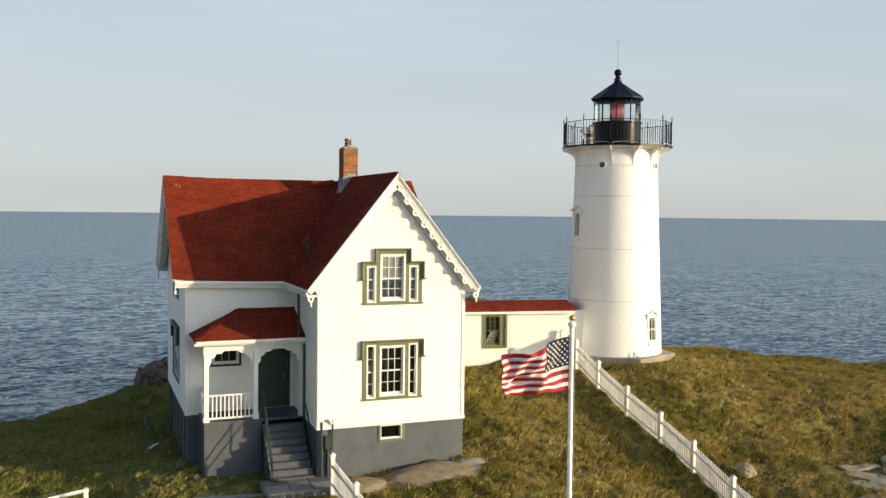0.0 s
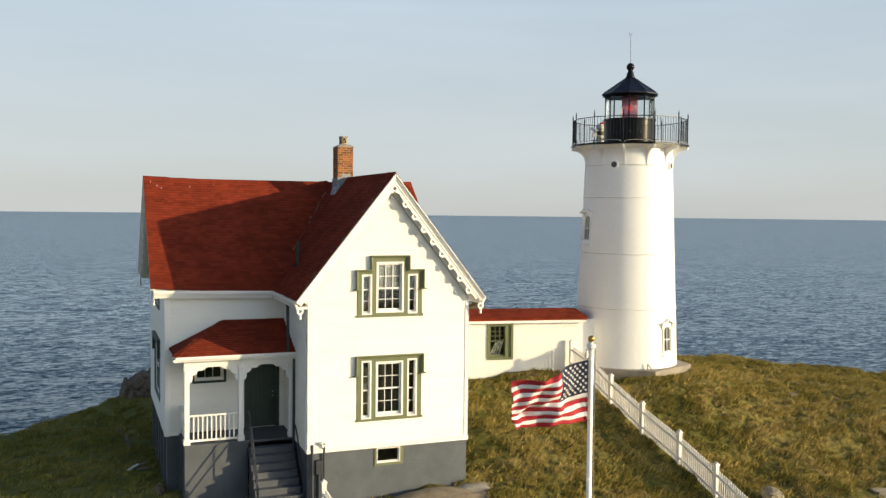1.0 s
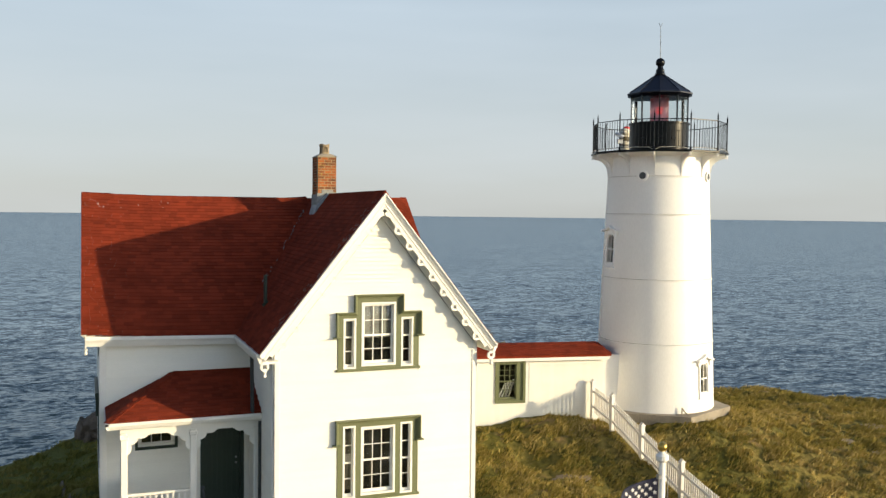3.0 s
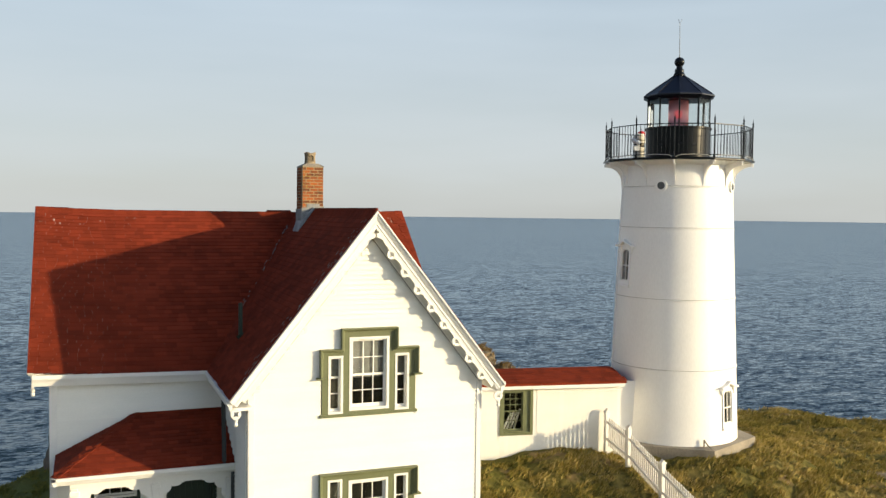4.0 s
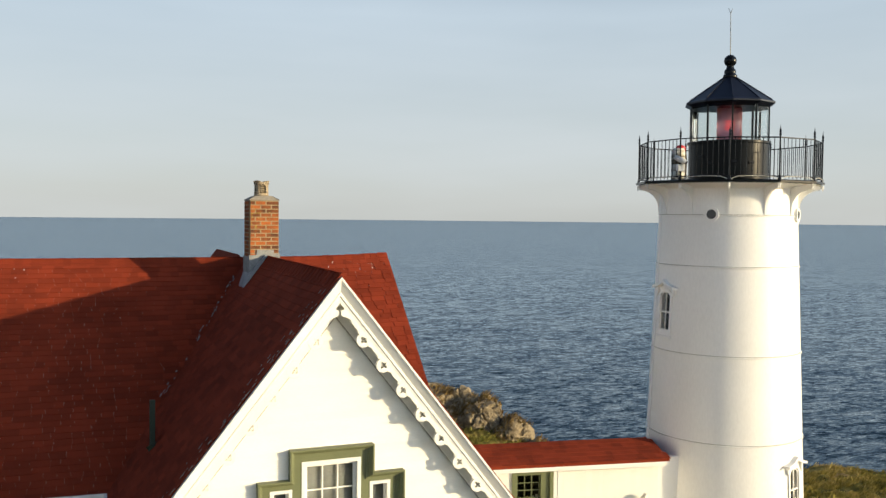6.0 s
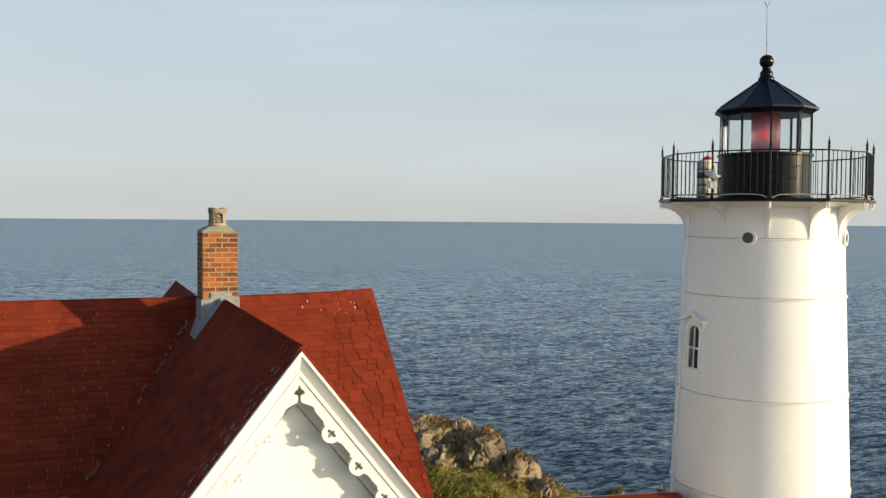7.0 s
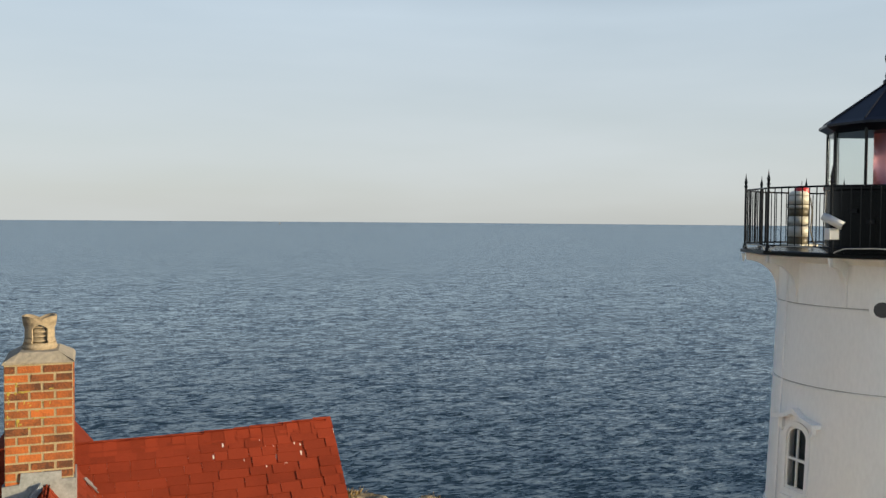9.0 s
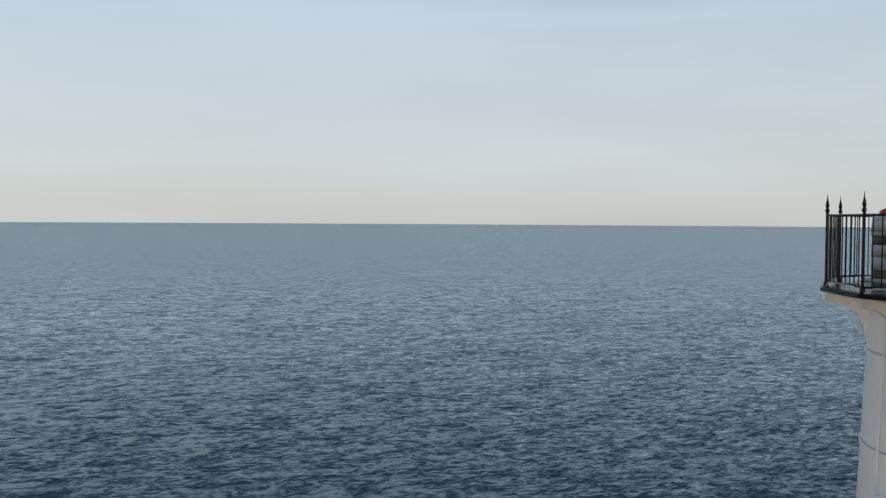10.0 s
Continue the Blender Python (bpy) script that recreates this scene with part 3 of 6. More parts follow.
for name, z in (("door_handle", 0.32), ("door_lock", 0.46)):
    bm = bmesh.new()
    bmesh.ops.create_uvsphere(bm, u_segments=12, v_segments=8, radius=0.03, matrix=Matrix.Translation((DOOR[1] - 0.1, NOOK_Y + 0.0, z)))
    add(name, bm, LEAD, door, "small pale metal fitting", True)
pw = add("window", panel_wall([(PWIN[0] - 0.07, PWIN[2] - 0.07), (PWIN[1] + 0.07, PWIN[2] - 0.07), (PWIN[1] + 0.07, PWIN[3] + 0.07), (PWIN[0] - 0.07, PWIN[3] + 0.07)], [PWIN], NOOK_Y - 0.05, NOOK_Y + 0.05), DARKGREEN, house, "low porch window with dark green casing")
sash(pw, PWIN[0] + 0.005, PWIN[1] - 0.005, PWIN[2] + 0.005, PWIN[3] - 0.005, NOOK_Y + 0.03, 3, (1,))
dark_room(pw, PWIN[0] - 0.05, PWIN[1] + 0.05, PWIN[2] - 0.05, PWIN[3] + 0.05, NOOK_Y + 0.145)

# left gable wall with two windows
LW = [(5.3, 7.4, 0.05, 1.85), (5.5, 7.2, 3.0, 4.4)]
wall_left = add("wall", panel_wall([(NOOK_Y, SIDE_Z), (BACK_Y, SIDE_Z), (BACK_Y, EAVE - 0.1), (MY, MRIDGE - 0.14), (NOOK_Y, EAVE - 0.1)], LW, LEFT_X, LEFT_X + 0.14, swap=True), WHITE, house)


def left_span(z):
    if z < EAVE - 0.2:
        return NOOK_Y + 0.1, BACK_Y
    w = (MRIDGE - 0.16 - z) / MSL
    return max(NOOK_Y + 0.1, MY - w), min(BACK_Y, MY + w)


clapboards(wall_left, LEFT_X, SIDE_Z + 0.02, MRIDGE - 0.25, left_span, [(o[0] - 0.1, o[1] + 0.1, o[2] - 0.1, o[3] + 0.1) for o in LW], -1, swap=True)
for a, b, z0, z1 in LW:
    w = add("window", panel_wall([(a - 0.11, z0 - 0.1), (b + 0.11, z0 - 0.1), (b + 0.11, z1 + 0.1), (a - 0.11, z1 + 0.1)], [(a, b, z0, z1)], LEFT_X - 0.06, LEFT_X + 0.06, swap=True), DARKGREEN, house, "tall sash window with dark green casing")
    bm = bmesh.new()
    box(bm, LEFT_X - 0.14, LEFT_X - 0.02, a - 0.16, b + 0.16, z1 + 0.02, z1 + 0.12)
    for y in (a - 0.16, b + 0.06):
        box(bm, LEFT_X - 0.13, LEFT_X - 0.02, y, y + 0.1, z1 - 0.5, z1 + 0.02)
    add("hood", bm, DARKGREEN, w)
    bm = bmesh.new()
    box(bm, LEFT_X - 0.02, LEFT_X + 0.02, a, a + 0.06, z0, z1)
    box(bm, LEFT_X - 0.02, LEFT_X + 0.02, b - 0.06, b, z0, z1)
    for z in (z0, (z0 + z1) / 2 - 0.03, z1 - 0.06):
        box(bm, LEFT_X - 0.02, LEFT_X + 0.02, a + 0.06, b - 0.06, z, z + 0.06)
    add("sash", bm, WHITE, w)
    for z in (z0 + 0.06, (z0 + z1) / 2 + 0.03):
        add("pane", boxed(LEFT_X + 0.004, LEFT_X + 0.008, a + 0.06, b - 0.06, z, z + (z1 - z0) / 2 - 0.09), GLASS, w)
    # near-black backing in place of the room's shade
    add("reveal", boxed(LEFT_X + 0.15, LEFT_X + 0.2, a - 0.1, b + 0.1, z0 - 0.1, z1 + 0.1), DARK_ROOM, w)

# foundation
BW = (-0.47, 0.26, -1.22, -0.77)
add("foundation", panel_wall([(XL + 0.02, -2.9), (XR - 0.02, -2.9), (XR - 0.02, SIDE_Z - 0.03), (XL + 0.02, SIDE_Z - 0.03)], [BW], 0.05, 0.25), GREY, house, "grey painted masonry foundation")
for x0, x1, y0, y1, z0 in ((XL + 0.025, XL + 0.2, 0.25, 3.3, -2.9), (LEFT_X + 0.03, XL + 0.03, NOOK_Y + 0.04, NOOK_Y + 0.2, -3.1), (LEFT_X + 0.03, LEFT_X + 0.2, NOOK_Y + 0.2, BACK_Y - 0.02, -3.3), (XR - 0.2, XR - 0.03, 0.25, BACK_Y - 0.02, -2.9)):
    add("foundation", boxed(x0, x1, y0, y1, z0, SIDE_Z), GREY, house)
for y in (3.9, 5.0, 6.1, 7.2, 8.3, 9.1):
    add("foundation_pier", boxed(LEFT_X - 0.02, LEFT_X + 0.04, y, y + 0.16, -3.2, SIDE_Z - 0.02), GREY, house)
bw = add("window", panel_wall([(BW[0] - 0.06, BW[2] - 0.07), (BW[1] + 0.1, BW[2] - 0.07), (BW[1] + 0.1, BW[3] + 0.02), (BW[0] - 0.06, BW[3] + 0.02)], [BW], 0.02, 0.12), OLIVE, house, "small basement window with olive frame")
sash(bw, BW[0] + 0.004, BW[1] - 0.004, BW[2] + 0.004, BW[3] - 0.004, 0.06, 1, (1,), frame_w=0.022, stile=0.022)
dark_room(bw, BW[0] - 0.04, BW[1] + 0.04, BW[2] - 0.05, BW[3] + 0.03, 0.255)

# ---- roofs ----
T = 0.1
roof = add("roof", prismed([(XC, RIDGE - 0.02), (XC + HALF, EAVE - 0.02), (XC + HALF, EAVE - T), (XC, RIDGE - T - 0.06), (XC - HALF, EAVE - T), (XC - HALF, EAVE - 0.02)], "y", -0.27, MY), WHITE, house, "steep red asphalt shingle roof")
add("roof_deck", prismed([(MY, MRIDGE - 0.02), (2 * MY - MEY, MEAVE - 0.12), (2 * MY - MEY, MEAVE - 0.2), (MY, MRIDGE - T - 0.06), (MEY, MEAVE - 0.2), (MEY, MEAVE - 0.12)], "x", -6.5, 2.8), WHITE, house)
add("roof_deck", prismed([(-0.3, RIDGE - 0.02), (-0.3 + HALF, EAVE - 0.02), (-0.3, EAVE - T), (-0.3 - HALF, EAVE - 0.02)], "y", MY, 10.0), SHINGLE_FIELD, house)


def sway(x):
    """How far the old main ridge rises towards its two ends."""
    return 0.07 * min(1.0, max(0.0, (abs(x + 1.85) - 2.3) / 2.4)) ** 2


def droop(x):
    """How far the eaves of the main roof have sunk towards the valley."""
    return 0.085 * min(1.0, max(0.0, (x + 6.5) / 3.6)) if x < 0 else 0.0


def shingle_slope(name, top_a, along, down, length, run, keep, picked, store, row=0.122, width=0.25):
    """Rows of overlapping tabs on a slope. picked(p) tells which tabs are parts of their own; the rest go into store."""
    along, down = Vector(along).normalized(), Vector(down).normalized()
    up = along.cross(down)
    if up.z < 0:
        up = -up
    rng = random.Random(name)
    n = int(run / row) + 1
    for r in range(n):
        d = r * row
        u = -rng.random() * width
        while u < length:
            wdt = width * (0.55 + 0.8 * rng.random())
            a, b = max(u, 0), min(u + wdt - 0.0015, length)
            u += wdt
            if b - a < 0.004:
                continue
            lift = 0.003 + 0.003 * rng.random()
            low = rng.choice((0, 0, 0, 0.006, 0.014))
            c = Vector(top_a) + along * ((a + b) / 2) + down * (d + row / 2)
            if not keep(c):
                continue
            d1 = min(d + row - low, run + 0.02)
            m = Matrix((along, down, up)).transposed().to_4x4()
            m.translation = Vector(top_a) + along * a + down * (d - 0.045)
            if name.startswith("main"):
                m.translation.z += sway(c.x) - droop(c.x) * d / run
            sx, sy = b - a, d1 - d + 0.045
            if picked(c):
                store[0].append((m @ Matrix.Diagonal((sx, sy, 1, 1)) @ Matrix.Translation((0, 0, lift)), c))
            else:
                vs = [m @ Vector(p) for p in ((0, 0, -0.004), (sx, 0, -0.004), (sx, sy, -0.002), (0, sy, -0.002), (0, 0, 0.003), (sx, 0, 0.003), (sx, sy, 0.012 + lift), (0, sy, 0.012 + lift))]
                k = len(store[1])
                store[1].extend(vs)
                store[2].extend([tuple(k + i for i in f) for f in ((4, 5, 6, 7), (3, 2, 6, 7)[::-1], (0, 3, 7, 4), (1, 5, 6, 2))])


store = ([], [], [])
none = lambda c: False
fdown, mdown = Vector((-1, 0, -FSL)).normalized(), Vector((0, -1, -MSL)).normalized()
frun, mrun = math.hypot(HALF, RIDGE - EAVE) + 0.03, math.hypot(MY - MEY, MRIDGE - MEAVE) + 0.03


def main_keep(c):
    """Outside the front wing, with a margin past the valleys."""
    top = RIDGE - abs(c.x - XC) * FSL
    return c.z > top - 0.25


def front_keep(c):
    return c.z > MRIDGE - (MY - c.y) * MSL - 0.25


shingle_slope("main", (-6.59, MY, MRIDGE), (1, 0, 0), mdown, 9.5, mrun, main_keep, lambda c: c.x > 0.1 and c.z > 5.3, store)
shingle_slope("front", (XC, -0.29, RIDGE), (0, 1, 0), fdown, MY + 0.29, frun, front_keep, none, store)
shingle_slope("front_right", (XC, -0.29, RIDGE), (0, 1, 0), Vector((1, 0, -FSL)), MY + 0.29, frun, front_keep, none, store)
shingle_slope("main_back", (-6.56, MY, MRIDGE), (1, 0, 0), Vector((0, 1, -MSL)), 9.4, mrun, lambda c: True, none, store, row=0.3, width=1.2)
tab = shared("shingle", bmesh.new(), SHINGLE)
tab.from_pydata([(0, 0, -0.004), (1, 0, -0.004), (1, 1, -0.002), (0, 1, -0.002), (0, 0, 0.003), (1, 0, 0.003), (1, 1, 0.012), (0, 1, 0.012)], [], [(4, 5, 6, 7), (7, 6, 2, 3), (0, 3, 7, 4), (1, 5, 6, 2), (0, 1, 2, 3)[::-1], (0, 4, 5, 1)])
SHINGLES = sorted(store[0], key=lambda s: (s[1] - Vector((2.8, MY, RIDGE))).length)
for m, c in SHINGLES[300:]:
    vs = [m @ v.co for v in tab.vertices]
    k = len(store[1])
    store[1].extend(vs)
    store[2].extend([tuple(k + i for i in p.vertices) for p in tab.polygons])

# ridge caps
for k in range(int((MY - 0.45) / 0.1)):
    cap = bmesh.new()
    y = -0.31 + k * 0.1
    up = 0.003 + 0.011 * (k % 2)
    prism(cap, [(XC - 0.14, RIDGE - 0.14 * FSL + 0.015 + up), (XC, RIDGE + 0.03 + up), (XC + 0.14, RIDGE - 0.14 * FSL + 0.015 + up), (XC + 0.14, RIDGE - 0.14 * FSL), (XC, RIDGE + 0.008), (XC - 0.14, RIDGE - 0.14 * FSL)], "y", y, y + 0.093)
    add("ridge_cap", cap, SHINGLE, roof)
for k in range(67):
    cap = bmesh.new()
    x = -6.58 + k * 0.14
    lift = 0.004 * (k % 3)
    up = sway(x + 0.07)
    prism(cap, [(MY - 0.14, MRIDGE + up - 0.14 * MSL + 0.012), (MY, MRIDGE + up + 0.028 + lift), (MY + 0.14, MRIDGE + up - 0.14 * MSL + 0.012), (MY + 0.14, MRIDGE + up - 0.14 * MSL), (MY, MRIDGE + up + 0.008), (MY - 0.14, MRIDGE + up - 0.14 * MSL)], "x", x, x + 0.135)
    add("ridge_cap", cap, SHINGLE, roof)

# fascias and gutters
bm = bmesh.new()
prism(bm, [(MEY + 0.04, MEAVE - 0.26), (MEY + 0.04, MEAVE - 0.03), (MEY - 0.07, MEAVE - 0.02), (MEY - 0.07, MEAVE - 0.1), (MEY - 0.03, MEAVE - 0.17), (MEY, MEAVE - 0.26)], "x", -6.5, XC - HALF + 0.03)
prism(bm, [(MEY + 0.04, MEAVE - 0.26), (MEY + 0.38, MEAVE - 0.26), (MEY + 0.38, MEAVE - 0.2), (MEY + 0.04, MEAVE - 0.2)], "x", -6.5, XL)
for v in bm.verts:
    v.co.z -= droop(v.co.x)
add("gutter", bm, WHITE, house, "white painted wooden gutter and soffit")
gx = XC - HALF
bm = bmesh.new()
prism(bm, [(gx + 0.04, EAVE - 0.26), (gx + 0.04, EAVE - 0.03), (gx - 0.07, EAVE - 0.02), (gx - 0.07, EAVE - 0.1), (gx - 0.03, EAVE - 0.17), (gx, EAVE - 0.26)], "y", -0.24, MEY - 0.03)
prism(bm, [(gx + 0.04, EAVE - 0.26), (XL + 0.05, EAVE - 0.26), (XL + 0.05, EAVE - 0.2), (gx + 0.04, EAVE - 0.2)], "y", -0.22, NOOK_Y)
add("gutter", bm, WHITE, house)
gx = XC + HALF
bm = bmesh.new()
prism(bm, [(gx - 0.04, EAVE - 0.26), (gx - 0.04, EAVE - 0.03), (gx + 0.07, EAVE - 0.02), (gx + 0.07, EAVE - 0.1), (gx + 0.03, EAVE - 0.17), (gx, EAVE - 0.26)], "y", -0.24, MEY)
add("gutter", bm, WHITE, house)


# ---- bargeboards with scallops ----
def quatrefoil(bm, r, hole, y0, y1, n=32):
    """A disc with a four-lobed hole, in the xz plane."""
    rings = []
    for y in (y0, y1):
        outer, inner = [], []
        for i in range(n):
            a = 2 * math.pi * i / n
            k = hole * (0.3 + 0.7 * abs(math.sin(2 * a)) ** 0.8)
            outer.append(bm.verts.new((r * math.cos(a), y, r * math.sin(a))))
            inner.append(bm.verts.new((k * math.cos(a), y, k * math.sin(a))))
        rings.append((outer, inner))
    (o0, i0), (o1, i1) = rings
    fs = []
    for i in range(n):
        j = (i + 1) % n
        fs += [bm.faces.new((o0[i], o0[j], i0[j], i0[i])), bm.faces.new((o1[j], o1[i], i1[i], i1[j])), bm.faces.new((o0[j], o0[i], o1[i], o1[j])), bm.faces.new((i0[i], i0[j], i1[j], i1[i]))]
    bmesh.ops.recalc_face_normals(bm, faces=fs)
    return bm


SCALLOP = shared("scallop", quatrefoil(bmesh.new(), 0.104, 0.056, -0.021, 0.021, 40), WHITE)
bm = quatrefoil(bmesh.new(), 0.1, 0.06, -0.02, 0.02)
rod(bm, (0, 0, -0.1), (0, 0, -0.2), 0.05, 10, 0.02)
bmesh.ops.create_uvsphere(bm, u_segments=10, v_segments=8, radius=0.045, matrix=Matrix.Translation((0, 0, -0.2)))
PENDANT = shared("pendant", bm, WHITE)


def barge(side, place, half, slope, count):
    """One rake board in the plane of the gable: a moulded board, a scalloped edge below it and a pendant. place maps (u, out, z) to the world; side is -1 or 1."""
    run = math.hypot(half, half * slope)
    c, s = half / run, half * slope / run
    board = bmesh.new()

    def strip(d0, d1, y0, y1, e1=0.0):
        pts = []
        for d, l in ((d0, d0 * slope), (d0, run + e1), (d1, run + e1), (d1, d1 * slope)):
            pts.append((side * (l * c - d * s), -(l * s) - d * c))
        lo = [board.verts.new(place(u, y0, z)) for u, z in pts]
        hi = [board.verts.new(place(u, y1, z)) for u, z in pts]
        fs = [board.faces.new(lo), board.faces.new(hi[::-1])] + [board.faces.new((lo[i], lo[(i + 1) % 4], hi[(i + 1) % 4], hi[i])) for i in range(4)]
        bmesh.ops.recalc_face_normals(board, faces=fs)

    # crown moulding: a bead, a wide slanting cove and a fillet
    crown = ((0.004, -0.035), (0.03, -0.035), (0.038, -0.022), (0.135, 0.048), (0.14, 0.034), (0.168, 0.034), (0.176, 0.05), (0.2, 0.05), (0.2, 0.09), (0.004, 0.09))
    ends = []
    for mitre in (True, False):
        ring = []
        for d, y in crown:
            l = d * slope if mitre else run + 0.02
            ring.append(board.verts.new(place(side * (l * c - d * s), y, -(l * s) - d * c)))
        ends.append(ring)
    for i in range(len(crown)):
        j = (i + 1) % len(crown)
        board.faces.new((ends[0][i], ends[0][j], ends[1][j], ends[1][i]))
    board.faces.new(ends[0]), board.faces.new(ends[1][::-1])
    bmesh.ops.recalc_face_normals(board, faces=board.faces[:])
    rake = add("bargeboard", board, WHITE, house, "white moulded bargeboard with scalloped edge")
    # wavy board below, deepest where it meets its twin at the peak and at each disc
    board = bmesh.new()
    start, gap = 0.9, (run - 1.38) / (count - 1)
    top, low = [], []
    for k in range(count * 24 + 32):
        l = 0.2 * slope + k * (run - 0.12 - 0.2 * slope) / (count * 24 + 31)
        d = 0.248 + 0.026 * (1 - abs(1 - 2 * ((l - start) / gap % 1)) ** 2) + (0.02 if 0.16 < abs(((l - start) / gap + 0.5) % 1 - 0.5) < 0.3 else 0.0) if l > 0.58 else 0.2 + 0.06 * max(0.0, (l - 0.46) / 0.12)
        l2 = max(l, d * slope)
        top.append((side * (l * c - 0.2 * s), -(l * s) - 0.2 * c))
        low.append((side * (l2 * c - d * s), -(l2 * s) - d * c))
    for a in range(len(top) - 1):
        quad = (top[a], top[a + 1], low[a + 1], low[a])
        f = [board.verts.new(place(u, 0.055, z)) for u, z in quad]
        g = [board.verts.new(place(u, 0.085, z)) for u, z in quad]
        board.faces.new(f), board.faces.new(g[::-1]), board.faces.new((f[3], f[2], g[2], g[3]))
    bmesh.ops.remove_doubles(board, verts=board.verts[:], dist=0.0005)
    bmesh.ops.recalc_face_normals(board, faces=board.faces[:])
    add("scallop_rail", board, WHITE, rake)
    board = bmesh.new()
    strip(0.09, 0.13, 0.09, 0.31, -0.05)
    add("soffit", board, WHITE, rake)
    board = bmesh.new()
    strip(0.11, 0.35, 0.292, 0.345, -0.3)
    strip(0.31, 0.345, 0.275, 0.292, -0.3)
    add("rake_frieze", board, WHITE, rake, "flat white board along the rake on the wall")
    # Grey strip painted for the shade in the gaps above the clapboard ends.
    board = bmesh.new()
    strip(0.35, 0.364, 0.296, 0.34, -0.3)
    add("frieze_joint", board, JOINT, rake, "dark strip standing in for the shaded gaps where the clapboards meet the rake board")
    for i in range(count):
        l = start + i * gap
        d = 0.283
        u, z = side * (l * c - d * s), -(l * s) - d * c
        o = place(u, 0.07, z)
        ax = Vector(place(1, 0, 0)) - Vector(place(0, 0, 0))
        m = Matrix.Translation(o) @ Matrix.Rotation(math.atan2(ax.y, ax.x), 4, "Z")
        piece("scallop", SCALLOP, m, rake)
    l, d = run - 0.03, 0.34
    o = place(side * (l * c - d * s * 0.4), 0.07, -(l * s) - 0.3)
    ax = Vector(place(1, 0, 0)) - Vector(place(0, 0, 0))
    piece("pendant", PENDANT, Matrix.Translation(o) @ Matrix.Rotation(math.atan2(ax.y, ax.x), 4, "Z"), rake)


for side in (-1, 1):
    barge(side, lambda u, y, z: (XC + u, -0.31 + y, RIDGE - 0.01 + z), HALF + 0.02, FSL, 8)
    barge(side, lambda u, y, z: (-6.56 + y, MY - u, MRIDGE + sway(-6.56) - 0.01 + z), MY - MEY + 0.02, MSL, 9)
    barge(side, lambda u, y, z: (2.88 - y, MY + u, MRIDGE + sway(2.88) - 0.01 + z), MY - MEY + 0.02, MSL, 9)


def spade_gusset():
    """The board in the peak of the gable, with a spade-shaped hole and a cusped lower edge."""
    bm = bmesh.new()
    oz = RIDGE - 0.455
    n = 60
    outer, inner = [], []
    for k in range(n):
        a = 2 * math.pi * k / n
        dx, dz = math.sin(a), math.cos(a)
        up = 0.125 / (dz + FSL * abs(dx)) if dz + FSL * abs(dx) > 0.01 else 9
        down = 0.085 / (-dz - 0.45 * abs(dx)) if -dz - 0.45 * abs(dx) > 0.01 else 9
        r = min(up, down, 0.27)
        outer.append((XC + r * dx, oz + r * dz))
        h = float(np.interp(min(a, 2 * math.pi - a), (0, 0.35, 0.8, 1.3, 1.75, 2.2, 2.6, math.pi), (0.085, 0.05, 0.045, 0.056, 0.055, 0.03, 0.03, 0.05)))
        if abs(a - math.pi) < 0.3:  # the stem of the spade opens into the arch below
            h = r
        inner.append((XC + h * dx, oz + h * dz))
    y0, y1 = -0.258, -0.222
    o0, i0 = [bm.verts.new((x, y0, z)) for x, z in outer], [bm.verts.new((x, y0, z)) for x, z in inner]
    o1, i1 = [bm.verts.new((x, y1, z)) for x, z in outer], [bm.verts.new((x, y1, z)) for x, z in inner]
    for k in range(n):
        m = (k + 1) % n
        if outer[k] == inner[k] and outer[m] == inner[m]:
            continue
        bm.faces.new((o0[k], o0[m], i0[m], i0[k])), bm.faces.new((o1[m], o1[k], i1[k], i1[m])), bm.faces.new((o0[m], o0[k], o1[k], o1[m])), bm.faces.new((i0[k], i0[m], i1[m], i1[k]))
    bmesh.ops.recalc_face_normals(bm, faces=bm.faces[:])
    return bm


add("apex_gusset", spade_gusset(), WHITE, house, "white peak board with a spade-shaped cut-out")

# ---- chimney ----
CX0, CX1, CY0, CY1 = -0.39, 0.157, 4.88, 5.52
chimney = add("chimney", boxed(CX0 + 0.006, CX1 - 0.006, CY0 + 0.006, CY1 - 0.006, 6.4, 8.36), MORTAR, house, "orange brick chimney with cement cap and clay pot")
bm = bmesh.new()
prism(bm, [(CX0 - 0.012, 8.36), (CX1 + 0.012, 8.36), (CX1 - 0.005, 8.385), (CX1 - 0.12, 8.45), (CX0 + 0.12, 8.45), (CX0 + 0.005, 8.385)], "y", CY0 - 0.012, CY1 + 0.012)
for v in bm.verts:
    if v.co.z > 8.44:
        v.co.y += 0.09 if v.co.y < 5.2 else -0.09
    elif v.co.z > 8.4:
        v.co.y += 0.02 if v.co.y < 5.2 else -0.02
add("cement_cap", bm, CONCRETE, chimney, "weathered sloping cement cap")
POT = material("weathered_clay_pot", (0.33, 0.26, 0.17), 0.9, vary=0.3, scale=7, fine=50, bump=0.3)
PX, PY = -0.12, 5.2
ARCHES = 4


